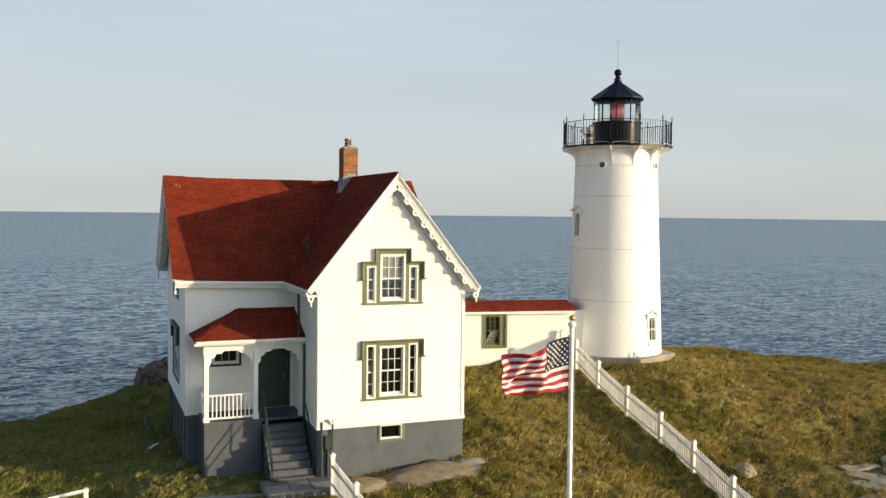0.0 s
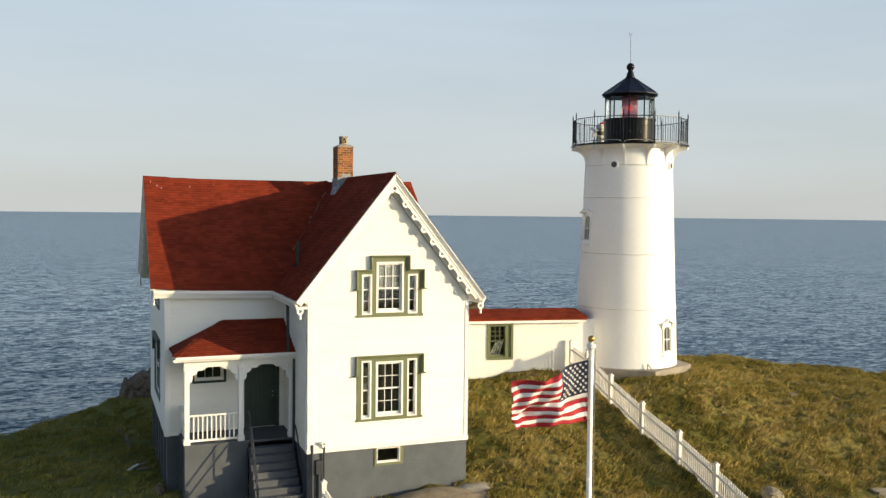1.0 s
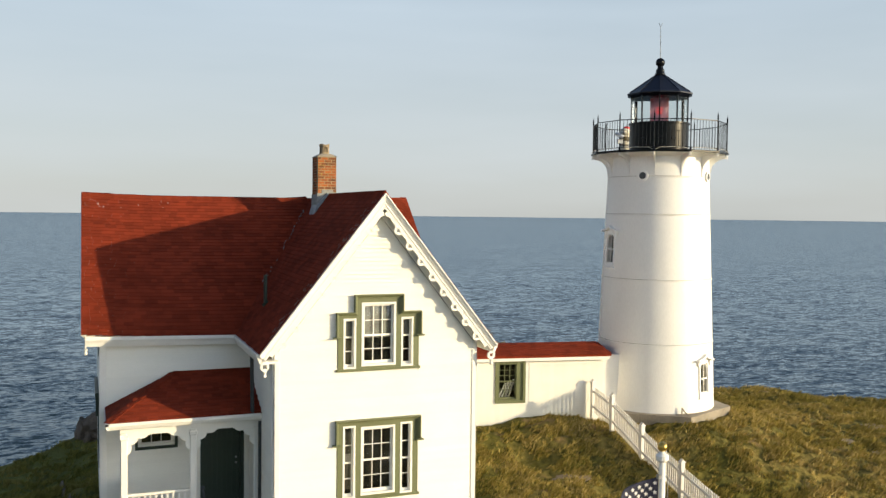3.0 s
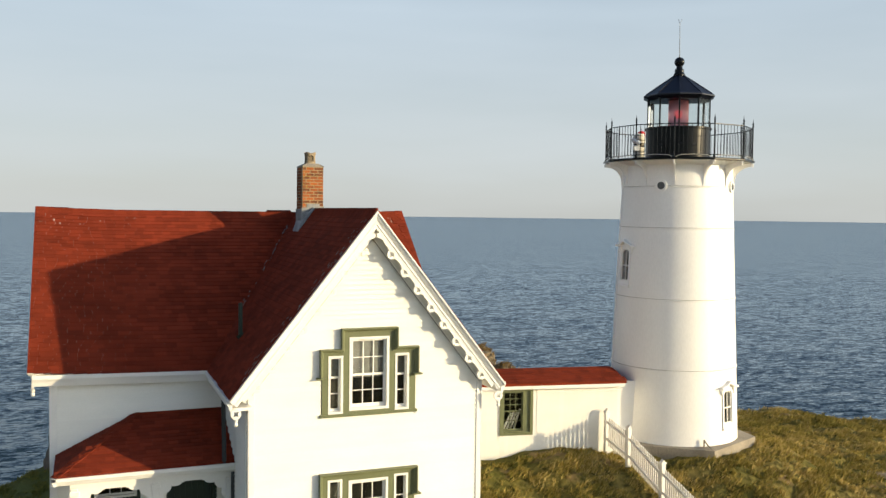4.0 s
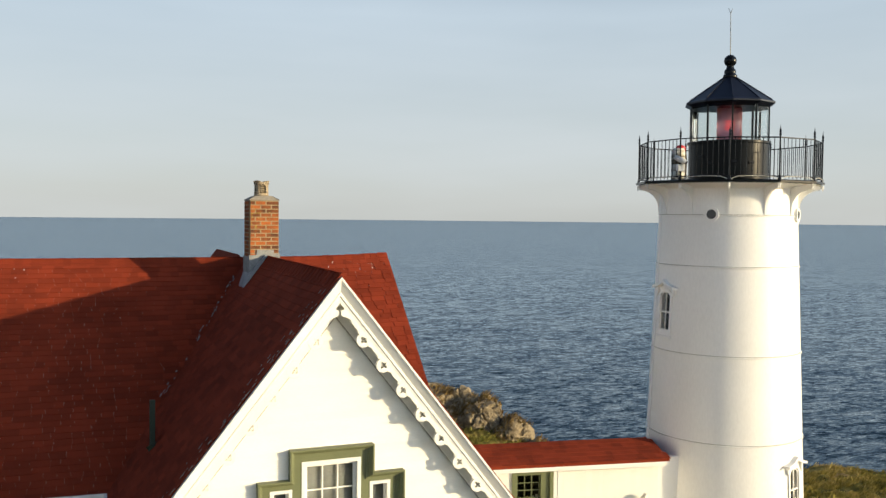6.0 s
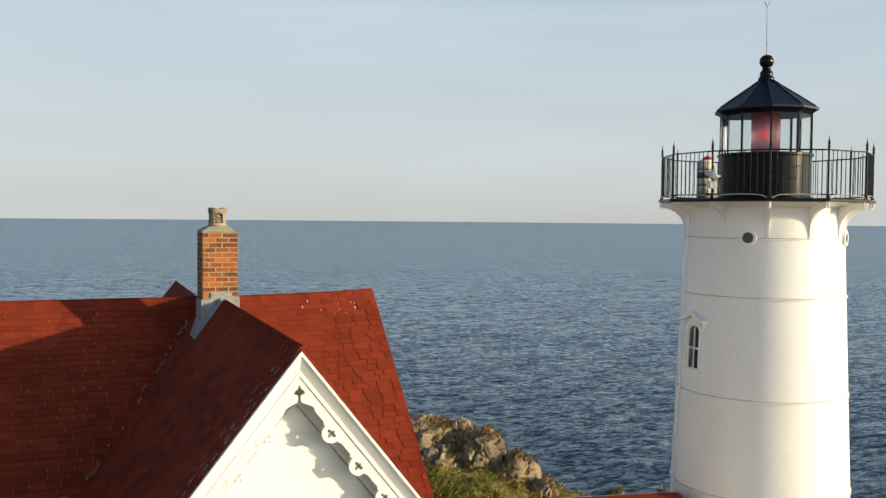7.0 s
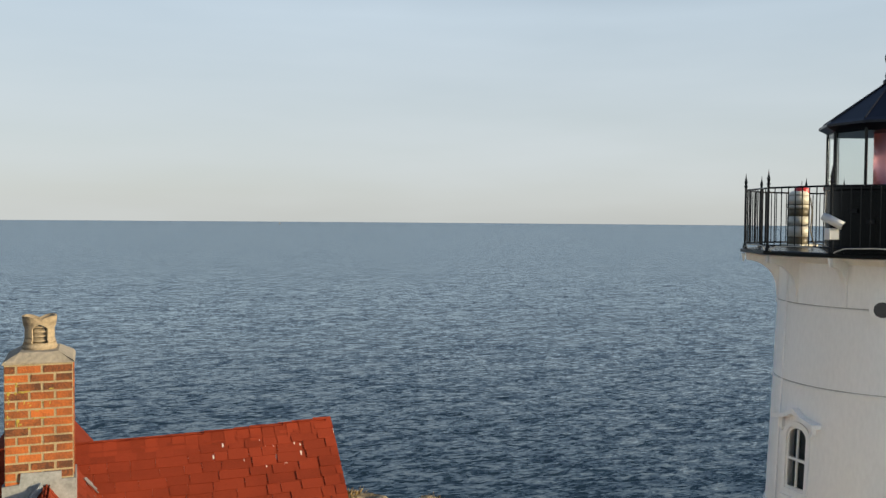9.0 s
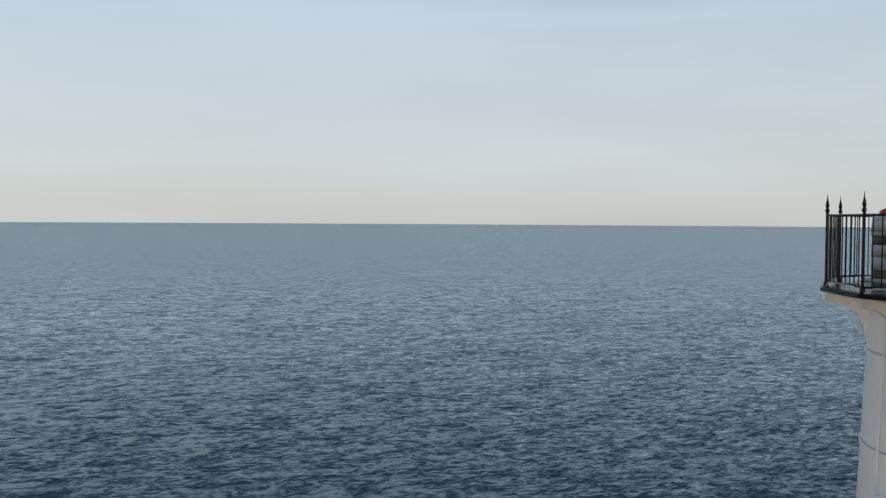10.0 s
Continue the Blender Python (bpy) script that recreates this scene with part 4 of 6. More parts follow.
def pot_shell():
    """The wall of the pot, pierced by a ring of arched windows, with a crown of leaves that curl outwards."""
    bm = bmesh.new()
    n, rows = 72, 30
    z0, z1 = 8.41, 8.72
    grid = {}
    for side in (0, 1):
        for j in range(rows + 1):
            v = j / rows
            z = z0 + (z1 - z0) * v
            for i in range(n):
                a = 2 * math.pi * i / n
                leaf = abs(math.sin(ARCHES / 2 * (a + 1.53)))
                r = 0.142 - 0.01 * v + (0.012 if v < 0.12 else 0.0) + 0.006 * math.sin(v * 40) * (v < 0.5) + 0.03 * max(0.0, v - 0.8) / 0.2 * leaf
                zz = z + (0.022 * leaf if v > 0.9 else 0.0) - 0.012 * max(0.0, v - 0.85) / 0.15 * (1 - leaf)
                r -= 0.02 * side
                grid[side, j, i] = bm.verts.new((PX + r * math.cos(a), PY + r * math.sin(a), zz))

    def hole(j, i):
        v = (j + 0.5) / rows
        u = ((i + 0.5) / n * ARCHES + 1.53 * ARCHES / (2 * math.pi) + 0.5) % 1 - 0.5
        top = 0.66 + 0.16 * math.sqrt(max(0.0, 1 - (abs(u) / 0.33) ** 2)) if abs(u) < 0.33 else 0
        return abs(u) < 0.33 and 0.3 < v < top

    def quad(*k):
        bm.faces.new([grid[q] for q in k])

    for j in range(rows):
        for i in range(n):
            m = (i + 1) % n
            if hole(j, i):
                continue
            quad((0, j, i), (0, j, m), (0, j + 1, m), (0, j + 1, i))
            quad((1, j, m), (1, j, i), (1, j + 1, i), (1, j + 1, m))
            if j + 1 == rows or hole(j + 1, i):
                quad((0, j + 1, i), (0, j + 1, m), (1, j + 1, m), (1, j + 1, i))
            if j == 0 or hole(j - 1, i):
                quad((0, j, m), (0, j, i), (1, j, i), (1, j, m))
            if hole(j, m):
                quad((0, j, m), (0, j + 1, m), (1, j + 1, m), (1, j, m))
            if hole(j, (i - 1) % n):
                quad((0, j + 1, i), (0, j, i), (1, j, i), (1, j + 1, i))
    bmesh.ops.recalc_face_normals(bm, faces=bm.faces[:])
    return bm


pot = add("chimney_pot", pot_shell(), POT, chimney, "crowned clay chimney pot with open arches")
for z in (8.49, 8.53, 8.57, 8.61, 8.65):
    add("louvre", lathe(bmesh.new(), [(0.055, z + 0.03), (0.108, z), (0.108, z - 0.012), (0.055, z + 0.018)], PX, PY, 24, cap=False), POT, pot)
bm = bmesh.new()
box(bm, CX0 - 0.016, CX1 + 0.016, CY0 + 0.1, CY1 + 0.016, 6.5, 7.3)
prism(bm, [(CX0 - 0.016, 6.5), (CX1 + 0.016, 6.5), (CX1 + 0.016, 7.36), (CX1 - 0.1, 7.36), (CX1 - 0.1, 7.43), (CX0 + 0.13, 7.435), (CX0 + 0.12, 7.345), (CX0 - 0.016, 7.33)], "y", CY0 - 0.02, CY0 + 0.1)
add("parging", bm, CEMENT, chimney, "grey cement parging round the foot of the stack")
bm = bmesh.new()
fall = lambda x: RIDGE - (XC - x) * FSL
prism(bm, [(CX0 - 0.13, fall(CX0 - 0.13) + 0.02), (CX0 - 0.02, fall(CX0 - 0.02) + 0.02), (CX0 - 0.02, 7.0), (CX0 - 0.04, 7.0), (CX0 - 0.1, fall(CX0 - 0.1) + 0.08)], "y", CY0 - 0.09, CY0 + 0.5)
prism(bm, [(CX0 - 0.06, fall(CX0 - 0.06) + 0.025), (XC - 0.02, RIDGE + 0.03), (XC - 0.05, RIDGE + 0.06), (CX0 - 0.02, fall(CX0 - 0.02) + 0.16), (CX0 - 0.06, fall(CX0 - 0.06) + 0.1)], "y", CY0 - 0.1, CY0 - 0.021)
add("flashing", bm, LEAD, chimney, "grey lead flashing lapped onto the roof")
bm = bmesh.new()
rng = random.Random(8)
for i in range(38):
    x, z = (CX0 + 0.03 + 0.36 * rng.random() ** 1.6, 7.8 + 0.45 * rng.random())
    bmesh.ops.create_icosphere(bm, subdivisions=1, radius=1, matrix=Matrix.Translation((x, CY0 + 0.002, z)) @ Matrix.Diagonal((0.008 + 0.03 * rng.random() ** 2, 0.003, 0.006 + 0.02 * rng.random() ** 2, 1)))
tagged(add("lichen", bm, YELLOW_LICHEN, chimney), "yellow lichen spots on the bricks", kind="stuff")

# ---- roof fittings ----
bm = bmesh.new()
rod(bm, (-2.3, 2.47, 4.3), (-2.3, 2.47, 5.2), 0.045, 10)
rod(bm, (-2.3, 2.47, 4.52), (-2.26, 2.45, 4.44), 0.11, 10, 0.09)
box(bm, -2.335, -2.265, 2.4, 2.43, 4.5, 5.22)
add("vent_pipe", bm, DARKGREEN, house, "dark upright vent pipe on the roof")
rng = random.Random(4)
bm = bmesh.new()
VTOP = Vector((XC - (RIDGE - MRIDGE) / FSL, MY, MRIDGE))
VAL = (Vector((XC - HALF, MEY, MEAVE)) - VTOP).normalized()
for i in range(48):
    k = 0.6 + 3.4 * rng.random()
    p = VTOP + VAL * k + Vector(((rng.random() - 0.5) * 0.08, 0, 0.035))
    m = Matrix.Translation(p) @ VAL.to_track_quat("X", "Z").to_matrix().to_4x4() @ Matrix.Rotation(0.25 * (rng.random() - 0.5), 4, "Z")
    bmesh.ops.create_cube(bm, size=1, matrix=m @ Matrix.Diagonal((0.02 + 0.07 * rng.random() ** 2, 0.008 + 0.012 * rng.random(), 0.008, 1)))
# Pale grey that carries the shine of lead and of wet sealant.
PALE_SHINE = material("pale_shine_grey", (0.24, 0.22, 0.21), 0.6, 0.1, vary=0.3, scale=5, fine=30, bump=0.2)
# a pale smear of cement down the other valley, in the same mesh
for i in range(46):
    k = 0.5 + 1.3 * rng.random()
    side_way = Vector((HALF, MEY - MY, MEAVE - MRIDGE)).normalized()
    p = Vector((XC, MY - (RIDGE - MRIDGE) / MSL, MRIDGE)) + side_way * k + Vector(((rng.random() - 0.5) * 0.16, 0, 0.05))
    m = Matrix.Translation(p) @ side_way.to_track_quat("X", "Z").to_matrix().to_4x4() @ Matrix.Rotation(0.5 * (rng.random() - 0.5), 4, "Z")
    bmesh.ops.create_cube(bm, size=1, matrix=m @ Matrix.Diagonal((0.03 + 0.1 * rng.random(), 0.01 + 0.03 * rng.random(), 0.01, 1)))
tagged(add("valley_flashing", bm, PALE_SHINE, house), "lifted slivers of lead flashing and cement smear in the roof valleys, glints in their pale grey", kind="stuff")
# Thin pale slivers painted for the glints on dark sealant along the rake.
bm = bmesh.new()
for i in range(80):
    k, y = 0.3 + 3.9 * rng.random(), -0.28 + 0.36 * rng.random() ** 2
    p = Vector((XC, y, RIDGE)) + fdown * k + Vector((-0.02, 0, 0.016))
    m = Matrix.Translation(p) @ fdown.to_track_quat("X", "Y").to_matrix().to_4x4() @ Matrix.Rotation(0.1 * (rng.random() - 0.5), 4, "Z")
    bmesh.ops.create_cube(bm, size=1, matrix=m @ Matrix.Diagonal((0.02 + 0.1 * rng.random() ** 2, 0.007, 0.006, 1)))
tagged(add("edge_sealant", bm, PALE_SHINE, house), "pale grey streaks painted for the shine of sealant along the roof edge", kind="stuff")
DROPS = material("bird_lime", (0.72, 0.66, 0.58), 0.9, vary=0.15, scale=8)
bm = bmesh.new()
for x0, x1, n in ((-6.5, -5.9, 12), (-5.6, -4.2, 10), (1.3, 2.7, 18)):
    for i in range(n):
        x = x0 + (x1 - x0) * rng.random()
        d = 0.1 + 0.3 * rng.random()
        z, y = MRIDGE + sway(x) * 0.9 - d * MSL, MY - d
        bmesh.ops.create_icosphere(bm, subdivisions=1, radius=1, matrix=Matrix.Translation((x, y, z + 0.014)) @ Matrix.Rotation(math.atan(MSL), 4, "X") @ Matrix.Diagonal((0.004 + 0.008 * rng.random() ** 2, 0.02 + 0.1 * rng.random() ** 2, 0.004, 1)))
tagged(add("bird_droppings", bm, DROPS, roof), "pale bird droppings near the ridge", kind="stuff")
bm = bmesh.new()
rod(bm, (-2.86, 1.5, EAVE - 0.2), (-2.8, 1.5, EAVE - 0.35), 0.045, 10)
rod(bm, (-2.8, 1.5, EAVE - 0.34), (-2.78, 1.5, 1.9), 0.045, 10)
add("downpipe", bm, GUNMETAL, house, "grey metal rainwater pipe in the corner")
bm = bmesh.new()
rod(bm, (-2.6, 1.52, 1.75), (-2.6, 1.52, -0.9), 0.04, 10)
rod(bm, (-2.6, 1.52, -0.9), (-2.62, 1.1, -1.7), 0.04, 10)
add("downpipe", bm, GUNMETAL, house)
for x in (XL - 0.035, XR - 0.06):
    add("wire", rod(bmesh.new(), (x + 0.05, -0.0, SIDE_Z), (x + 0.05, 0.0, EAVE - 0.3), 0.01, 6), LEAD, house, "thin cable run down the corner")
bm = bmesh.new()
rod(bm, (-2.4, -0.02, -0.5), (-2.4, -0.02, -2.5), 0.035, 10)
rod(bm, (-2.05, -0.02, -0.55), (-2.05, -0.02, -2.4), 0.028, 10)
rod(bm, (-2.2, 0.0, -0.95), (-2.2, 0.0, -2.3), 0.05, 10)
box(bm, -2.3, -2.13, -0.06, 0.05, -1.35, -0.95, bevel=0.01)
add("conduit", bm, GUNMETAL, house, "grey conduits and meter box on the foundation")
bm = bmesh.new()
box(bm, -2.14, -2.06, -0.06, 0.02, -0.6, -0.5, bevel=0.015)
rod(bm, (-2.08, -0.05, -0.5), (-2.03, -0.12, -0.43), 0.03, 10, 0.045)
rod(bm, (-2.12, -0.05, -0.5), (-2.17, -0.12, -0.43), 0.03, 10, 0.045)
add("floodlight", bm, WHITE, house, "small white twin floodlight on the wall")

# ---- porch ----
PFY, DECKZ = 1.72, -0.65
porch = add("porch", boxed(-5.76, XL, PFY - 0.03, NOOK_Y, DECKZ - 0.06, DECKZ), DECK, house, "small open porch with grey deck and white turned trim")
bm = bmesh.new()
box(bm, -5.74, -3.93, PFY, PFY + 0.12, -2.75, DECKZ - 0.06)
box(bm, -5.74, -5.62, PFY + 0.12, NOOK_Y, -2.75, DECKZ - 0.06)
for y in (2.1, 2.6, 3.0):
    box(bm, -5.775, -5.735, y, y + 0.1, -2.75, DECKZ - 0.06)
add("skirting", bm, GREY, porch, "grey boarded porch skirting")
POSTS = (-5.68, -4.13, -2.63)
for x in POSTS:
    bm = bmesh.new()
    box(bm, x - 0.075, x + 0.075, PFY - 0.02, PFY + 0.13, DECKZ, 1.66, bevel=0.016)
    box(bm, x - 0.1, x + 0.1, PFY - 0.045, PFY + 0.155, DECKZ, DECKZ + 0.16, bevel=0.01)
    box(bm, x - 0.095, x + 0.095, PFY - 0.04, PFY + 0.15, 1.5, 1.6, bevel=0.012)
    add("porch_post", bm, WHITE, porch, "white chamfered porch post")
bm = bmesh.new()
box(bm, -5.76, XL, PFY - 0.01, PFY + 0.12, 1.6, 1.82)
box(bm, -5.76, -5.62, PFY + 0.12, NOOK_Y, 1.6, 1.82)
add("porch_beam", bm, WHITE, porch)


def bracket(bm, x, way, y):
    """A scalloped spandrel bracket below the beam."""
    pts = [(0, 1.61), (0.5, 1.61), (0.5, 1.57)]
    for i in range(37):
        k = i / 36
        a = k * math.pi / 2
        lobe = 0.05 * abs(math.sin(3 * math.pi * k)) ** 0.7
        pts.append((0.03 + 0.43 * (1 - math.sin(a)) + lobe * math.sin(a + 0.3), 1.57 - 0.42 * (1 - math.cos(a)) - lobe * math.cos(a)))
    pts.append((0, 1.13))
    prism(bm, [(x + way * u, z) for u, z in pts], "y", y, y + 0.05)


for x, ways in zip(POSTS, ((1,), (-1, 1), (-1,))):
    for way in ways:
        bm = bmesh.new()
        bracket(bm, x + way * 0.07, way, PFY + 0.03)
        add("porch_bracket", bm, WHITE, porch, "white scalloped bracket")
bm = bmesh.new()
box(bm, POSTS[0] + 0.075, POSTS[1] - 0.075, PFY + 0.02, PFY + 0.09, 0.15, 0.21, bevel=0.008)
box(bm, POSTS[0] + 0.075, POSTS[1] - 0.075, PFY + 0.03, PFY + 0.08, DECKZ + 0.07, DECKZ + 0.13)
box(bm, POSTS[0] - 0.03, POSTS[0] + 0.04, PFY + 0.13, NOOK_Y, 0.15, 0.21, bevel=0.008)
box(bm, POSTS[0] - 0.02, POSTS[0] + 0.03, PFY + 0.13, NOOK_Y, DECKZ + 0.07, DECKZ + 0.13)
rail = add("porch_railing", bm, WHITE, house, "white porch railing with square balusters")
bal = shared("baluster", boxed(-0.018, 0.018, -0.018, 0.018, 0, 0.67), WHITE)
for i in range(10):
    piece("baluster", bal, Matrix.Translation((POSTS[0] + 0.2 + i * 0.128, PFY + 0.055, DECKZ + 0.12)), rail)
for i in range(9):
    piece("baluster", bal, Matrix.Translation((POSTS[0] + 0.005, PFY + 0.25 + i * 0.14, DECKZ + 0.12)), rail)
# hipped porch roof
EX0, EY0, EZ = -6.04, 1.47, 1.97
v = [(EX0, EY0, EZ), (XL, EY0, EZ), (XL, NOOK_Y, 2.76), (-4.42, NOOK_Y, 2.76), (EX0, NOOK_Y, EZ)]
lo = [(a, b, c - 0.07) for a, b, c in v]
lo[2], lo[3] = (XL, NOOK_Y, EZ - 0.07), (-4.42, NOOK_Y, EZ - 0.07)
proof = mesh_part("porch_roof", v + lo, [(0, 1, 2, 3), (0, 3, 4), (5, 9, 8, 7, 6), (0, 5, 6, 1), (4, 9, 5, 0), (1, 6, 7, 2), (2, 7, 8, 3), (3, 8, 9, 4)], SHINGLE_FIELD, house)
proof.location = -ORIGIN["house"]
tagged(proof, "low hipped red shingle porch roof")
bm = bmesh.new()
prism(bm, [(EY0 + 0.03, EZ - 0.16), (EY0 + 0.03, EZ - 0.01), (EY0 - 0.05, EZ - 0.005), (EY0 - 0.05, EZ - 0.07), (EY0, EZ - 0.16)], "x", EX0 - 0.05, XL)
prism(bm, [(EX0 + 0.03, EZ - 0.16), (EX0 + 0.03, EZ - 0.01), (EX0 - 0.05, EZ - 0.005), (EX0 - 0.05, EZ - 0.07), (EX0, EZ - 0.16)], "y", EY0 - 0.05, NOOK_Y)
box(bm, EX0, XL, EY0 + 0.03, NOOK_Y, EZ - 0.17, EZ - 0.12)
add("porch_gutter", bm, WHITE, house, "white porch eaves board and soffit")
pstore = ([], [], [])
pd = Vector((0, EY0 - NOOK_Y, EZ - 2.76))
hipk = (-4.42 - EX0) / (2.76 - EZ)
shingle_slope("porch_front", (EX0, NOOK_Y, 2.775), (1, 0, 0), pd, XL - EX0, pd.length, lambda c: c.x > EX0 + (c.z - EZ) * hipk, none, pstore)
pd2 = Vector((EX0 + 4.42, 0, EZ - 2.76))
shingle_slope("porch_side", (-4.42, EY0, 2.775), (0, 1, 0), pd2, NOOK_Y - EY0, pd2.length, lambda c: (c.y - EY0) > (c.z - EZ) * (NOOK_Y - EY0) / (2.76 - EZ), none, pstore)

HIP0, HIP1 = Vector((EX0, EY0, EZ)), Vector((-4.42, NOOK_Y, 2.76))
hip_turn = (HIP1 - HIP0).normalized().to_track_quat("X", "Z").to_matrix().to_4x4()
HIPCAP = shared("hip_cap", boxed(-0.5, 0.5, -0.1, 0.1, -0.008, 0.008), SHINGLE)
for k in range(16):
    at = HIP0 + (HIP1 - HIP0) * (k + 0.5) / 16 + Vector((0, 0, 0.012 + 0.006 * (k % 2)))
    piece("hip_cap", HIPCAP, Matrix.Translation(at) @ hip_turn @ Matrix.Diagonal(((HIP1 - HIP0).length / 16 - 0.004, 1, 1, 1)), proof)

# ---- front steps ----
stairs = add("stair", prismed([(PFY - 0.03, DECKZ - 0.32), (PFY - 0.03, -2.75), (0.12, -2.75), (0.12, -2.42)], "x", -3.9, -2.66), GREY, house, "flight of grey wooden porch steps")
N = 8
for i in range(N):
    y1 = PFY - 0.02 - i * 0.205
    z = DECKZ - (i + 1) * 0.19
    step = add("step", boxed(-3.95, -2.6, y1 - 0.235, y1 + 0.02, z - 0.04, z, bevel=0.008), GREY, stairs)
    add("riser", boxed(-3.93, -2.62, y1 - 0.205, y1 - 0.18, z - 0.19, z - 0.04), DECK, stairs)


def rail_pipe(x, name):
    bm = bmesh.new()
    p = [(x, PFY - 0.02, DECKZ + 0.86), (x, PFY - 0.25, DECKZ + 0.8), (x, 0.12, -1.45), (x, 0.05, -1.6), (x, 0.05, -2.4)]
    for a, b in zip(p, p[1:]):
        rod(bm, a, b, 0.022, 8)
    q = [(x, PFY - 0.02, DECKZ + 0.45), (x, PFY - 0.2, DECKZ + 0.42), (x, 0.06, -1.9)]
    for a, b in zip(q, q[1:]):
        rod(bm, a, b, 0.02, 8)
    rod(bm, (x, 0.85, -0.5), (x, 0.85, -1.5), 0.02, 8)
    for z in (0.86, 0.45):
        bmesh.ops.create_uvsphere(bm, u_segments=12, v_segments=8, radius=0.055, matrix=Matrix.Translation((x, PFY - 0.03, DECKZ + z)))
    add(name, bm, GUNMETAL, house, "grey pipe handrail with round ends")


rail_pipe(-3.92, "handrail")
bm = bmesh.new()
for a, b in (((-2.6, 1.3, -0.2), (-2.6, 0.25, -1.3)), ((-2.6, 0.25, -1.3), (-2.6, 0.2, -2.3))):
    rod(bm, a, b, 0.02, 8)
add("handrail", bm, GUNMETAL, house)

# ---- passage to the tower ----
passage = thing("passageway", "low white passageway with red roof joining house and tower", "passageway", (7, 8.4, -0.6))
PYF = 7.45
PW = (6.76, 7.67, 0.27, 1.60)
pwall = add("wall", panel_wall([(XR - 0.05, -1.3), (10.75, -1.3), (10.75, 1.8), (XR - 0.05, 1.8)], [PW], PYF, PYF + 0.14), WHITE, passage)
passage.location, passage.rotation_euler = (7.243, 8.948, -0.6), (0, 0, radians(-10.7))
for i in range(60):
    x = XR + i * 0.152
    if x + 0.148 > 10.75:
        break
    runs = [(-0.75, 1.76)] if x + 0.148 < PW[0] - 0.08 or x > PW[1] + 0.08 else [(-0.75, PW[2] - 0.1), (PW[3] + 0.1, 1.76)]
    for a, b in runs:
        if b - a > 0.03:
            add("board", boxed(x, x + 0.1508, PYF - 0.012, PYF, a, b), BOARD, pwall)
bm = bmesh.new()
box(bm, XR - 0.05, 11.6, 9.3, 9.44, -1.3, 1.8)
add("wall", boxed(10.61, 10.75, PYF + 0.14, 8.3, -1.3, 1.8), WHITE, passage)
add("wall", boxed(10.75, 11.5, 7.8, 7.94, -1.3, 1.75), WHITE, passage)
add("wall", bm, WHITE, passage)
v = [(XR, 7.22, 1.86), (10.85, 7.22, 1.88), (10.72, 8.2, 2.16), (XR, 8.2, 2.14), (11.4, 9.4, 1.8), (XR, 9.4, 1.8)]
proof2 = mesh_part("passage_roof", v + [(a, b, c - 0.08) for a, b, c in v[:2]] + [(11.4, 9.4, 1.72), (XR, 9.4, 1.72)], [(0, 1, 2, 3), (3, 2, 4, 5), (0, 6, 7, 1), (1, 7, 8, 4, 2), (6, 9, 8, 7), (0, 3, 5, 9, 6)], SHINGLE_FIELD, passage)
proof2.location = -ORIGIN["passageway"]
tagged(proof2, "low red shingle roof")
pst2 = ([], [], [])
shingle_slope("passage", (XR, 8.2, 2.155), (1, 0, 0.002), (0, -0.98, -0.29), 8.45, 1.03, lambda c: c.x < 10.84 - 0.2 * (c.y - 7.22), none, pst2, row=0.19)
add("fascia", boxed(XR, 10.8, 7.24, 7.3, 1.68, 1.84), WHITE, passage)
w = add("window", panel_wall([(PW[0] - 0.09, PW[2] - 0.09), (PW[1] + 0.09, PW[2] - 0.09), (PW[1] + 0.09, PW[3] + 0.09), (PW[0] - 0.09, PW[3] + 0.09)], [PW], PYF - 0.06, PYF + 0.05), OLIVE, passage, "sash window with olive frame")
sash(w, PW[0] + 0.01, PW[1] - 0.2, PW[2] + 0.01, PW[3] - 0.01, PYF + 0.03, 3, (2, 3), (PW[2] + PW[3]) / 2, frame_w=0.035, mat=OLIVE)
add("casing", boxed(PW[1] - 0.2, PW[1], PYF, PYF + 0.08, PW[2], PW[3]), OLIVE, w)
dark_room(w, PW[0] - 0.05, PW[1] + 0.05, PW[2] - 0.05, PW[3] + 0.05, PYF + 0.145, 1.4)
bm = bmesh.new()
for k in range(4):
    rod(bm, (6.85 + 0.12 * k, PYF + 0.3, 0.25), (7.1 + 0.1 * k, PYF + 0.2, 0.85 + 0.04 * k), 0.035, 6)
add("stacked_boards", bm, WHITE, w, "pale boards leaning behind the glass")

# ---- lighthouse ----
TX, TY = 13.45, 8.24
tower = thing("lighthouse", "white conical iron lighthouse with black lantern and railed gallery", "lighthouse", (TX, TY, -0.3))
R0, R1, ZB, ZT = 2.195, 1.85, -0.25, 8.3


def shell_r(z):
    return R0 + (R1 - R0) * (z - ZB) / (ZT - ZB)


prof = [(R0, ZB)]
SEAMS = (2.2, 4.5, 6.84, 8.2)
for s in SEAMS:
    r = shell_r(s)
    prof += [(r, s - 0.035), (r + 0.026, s - 0.03), (r + 0.026, s - 0.004), (r - 0.012, s), (r - 0.012, s + 0.02), (r - 0.002, s + 0.024)]
prof += [(1.848, 8.4), (1.835, 9.0)]
WINDOWS = ((290, 0.42), (176.8, 5.02))
for az, z in WINDOWS:
    prof += [(shell_r(z + 0.02), z + 0.02), (shell_r(z + 1.06), z + 1.06)]
prof.sort(key=lambda p: p[1])
shell = add("shell", lathe(bmesh.new(), prof, TX, TY, 96), TOWER_WHITE, tower, "white painted riveted iron plates", True)
bm = bmesh.new()
bm.from_mesh(shell.data)
gone = []
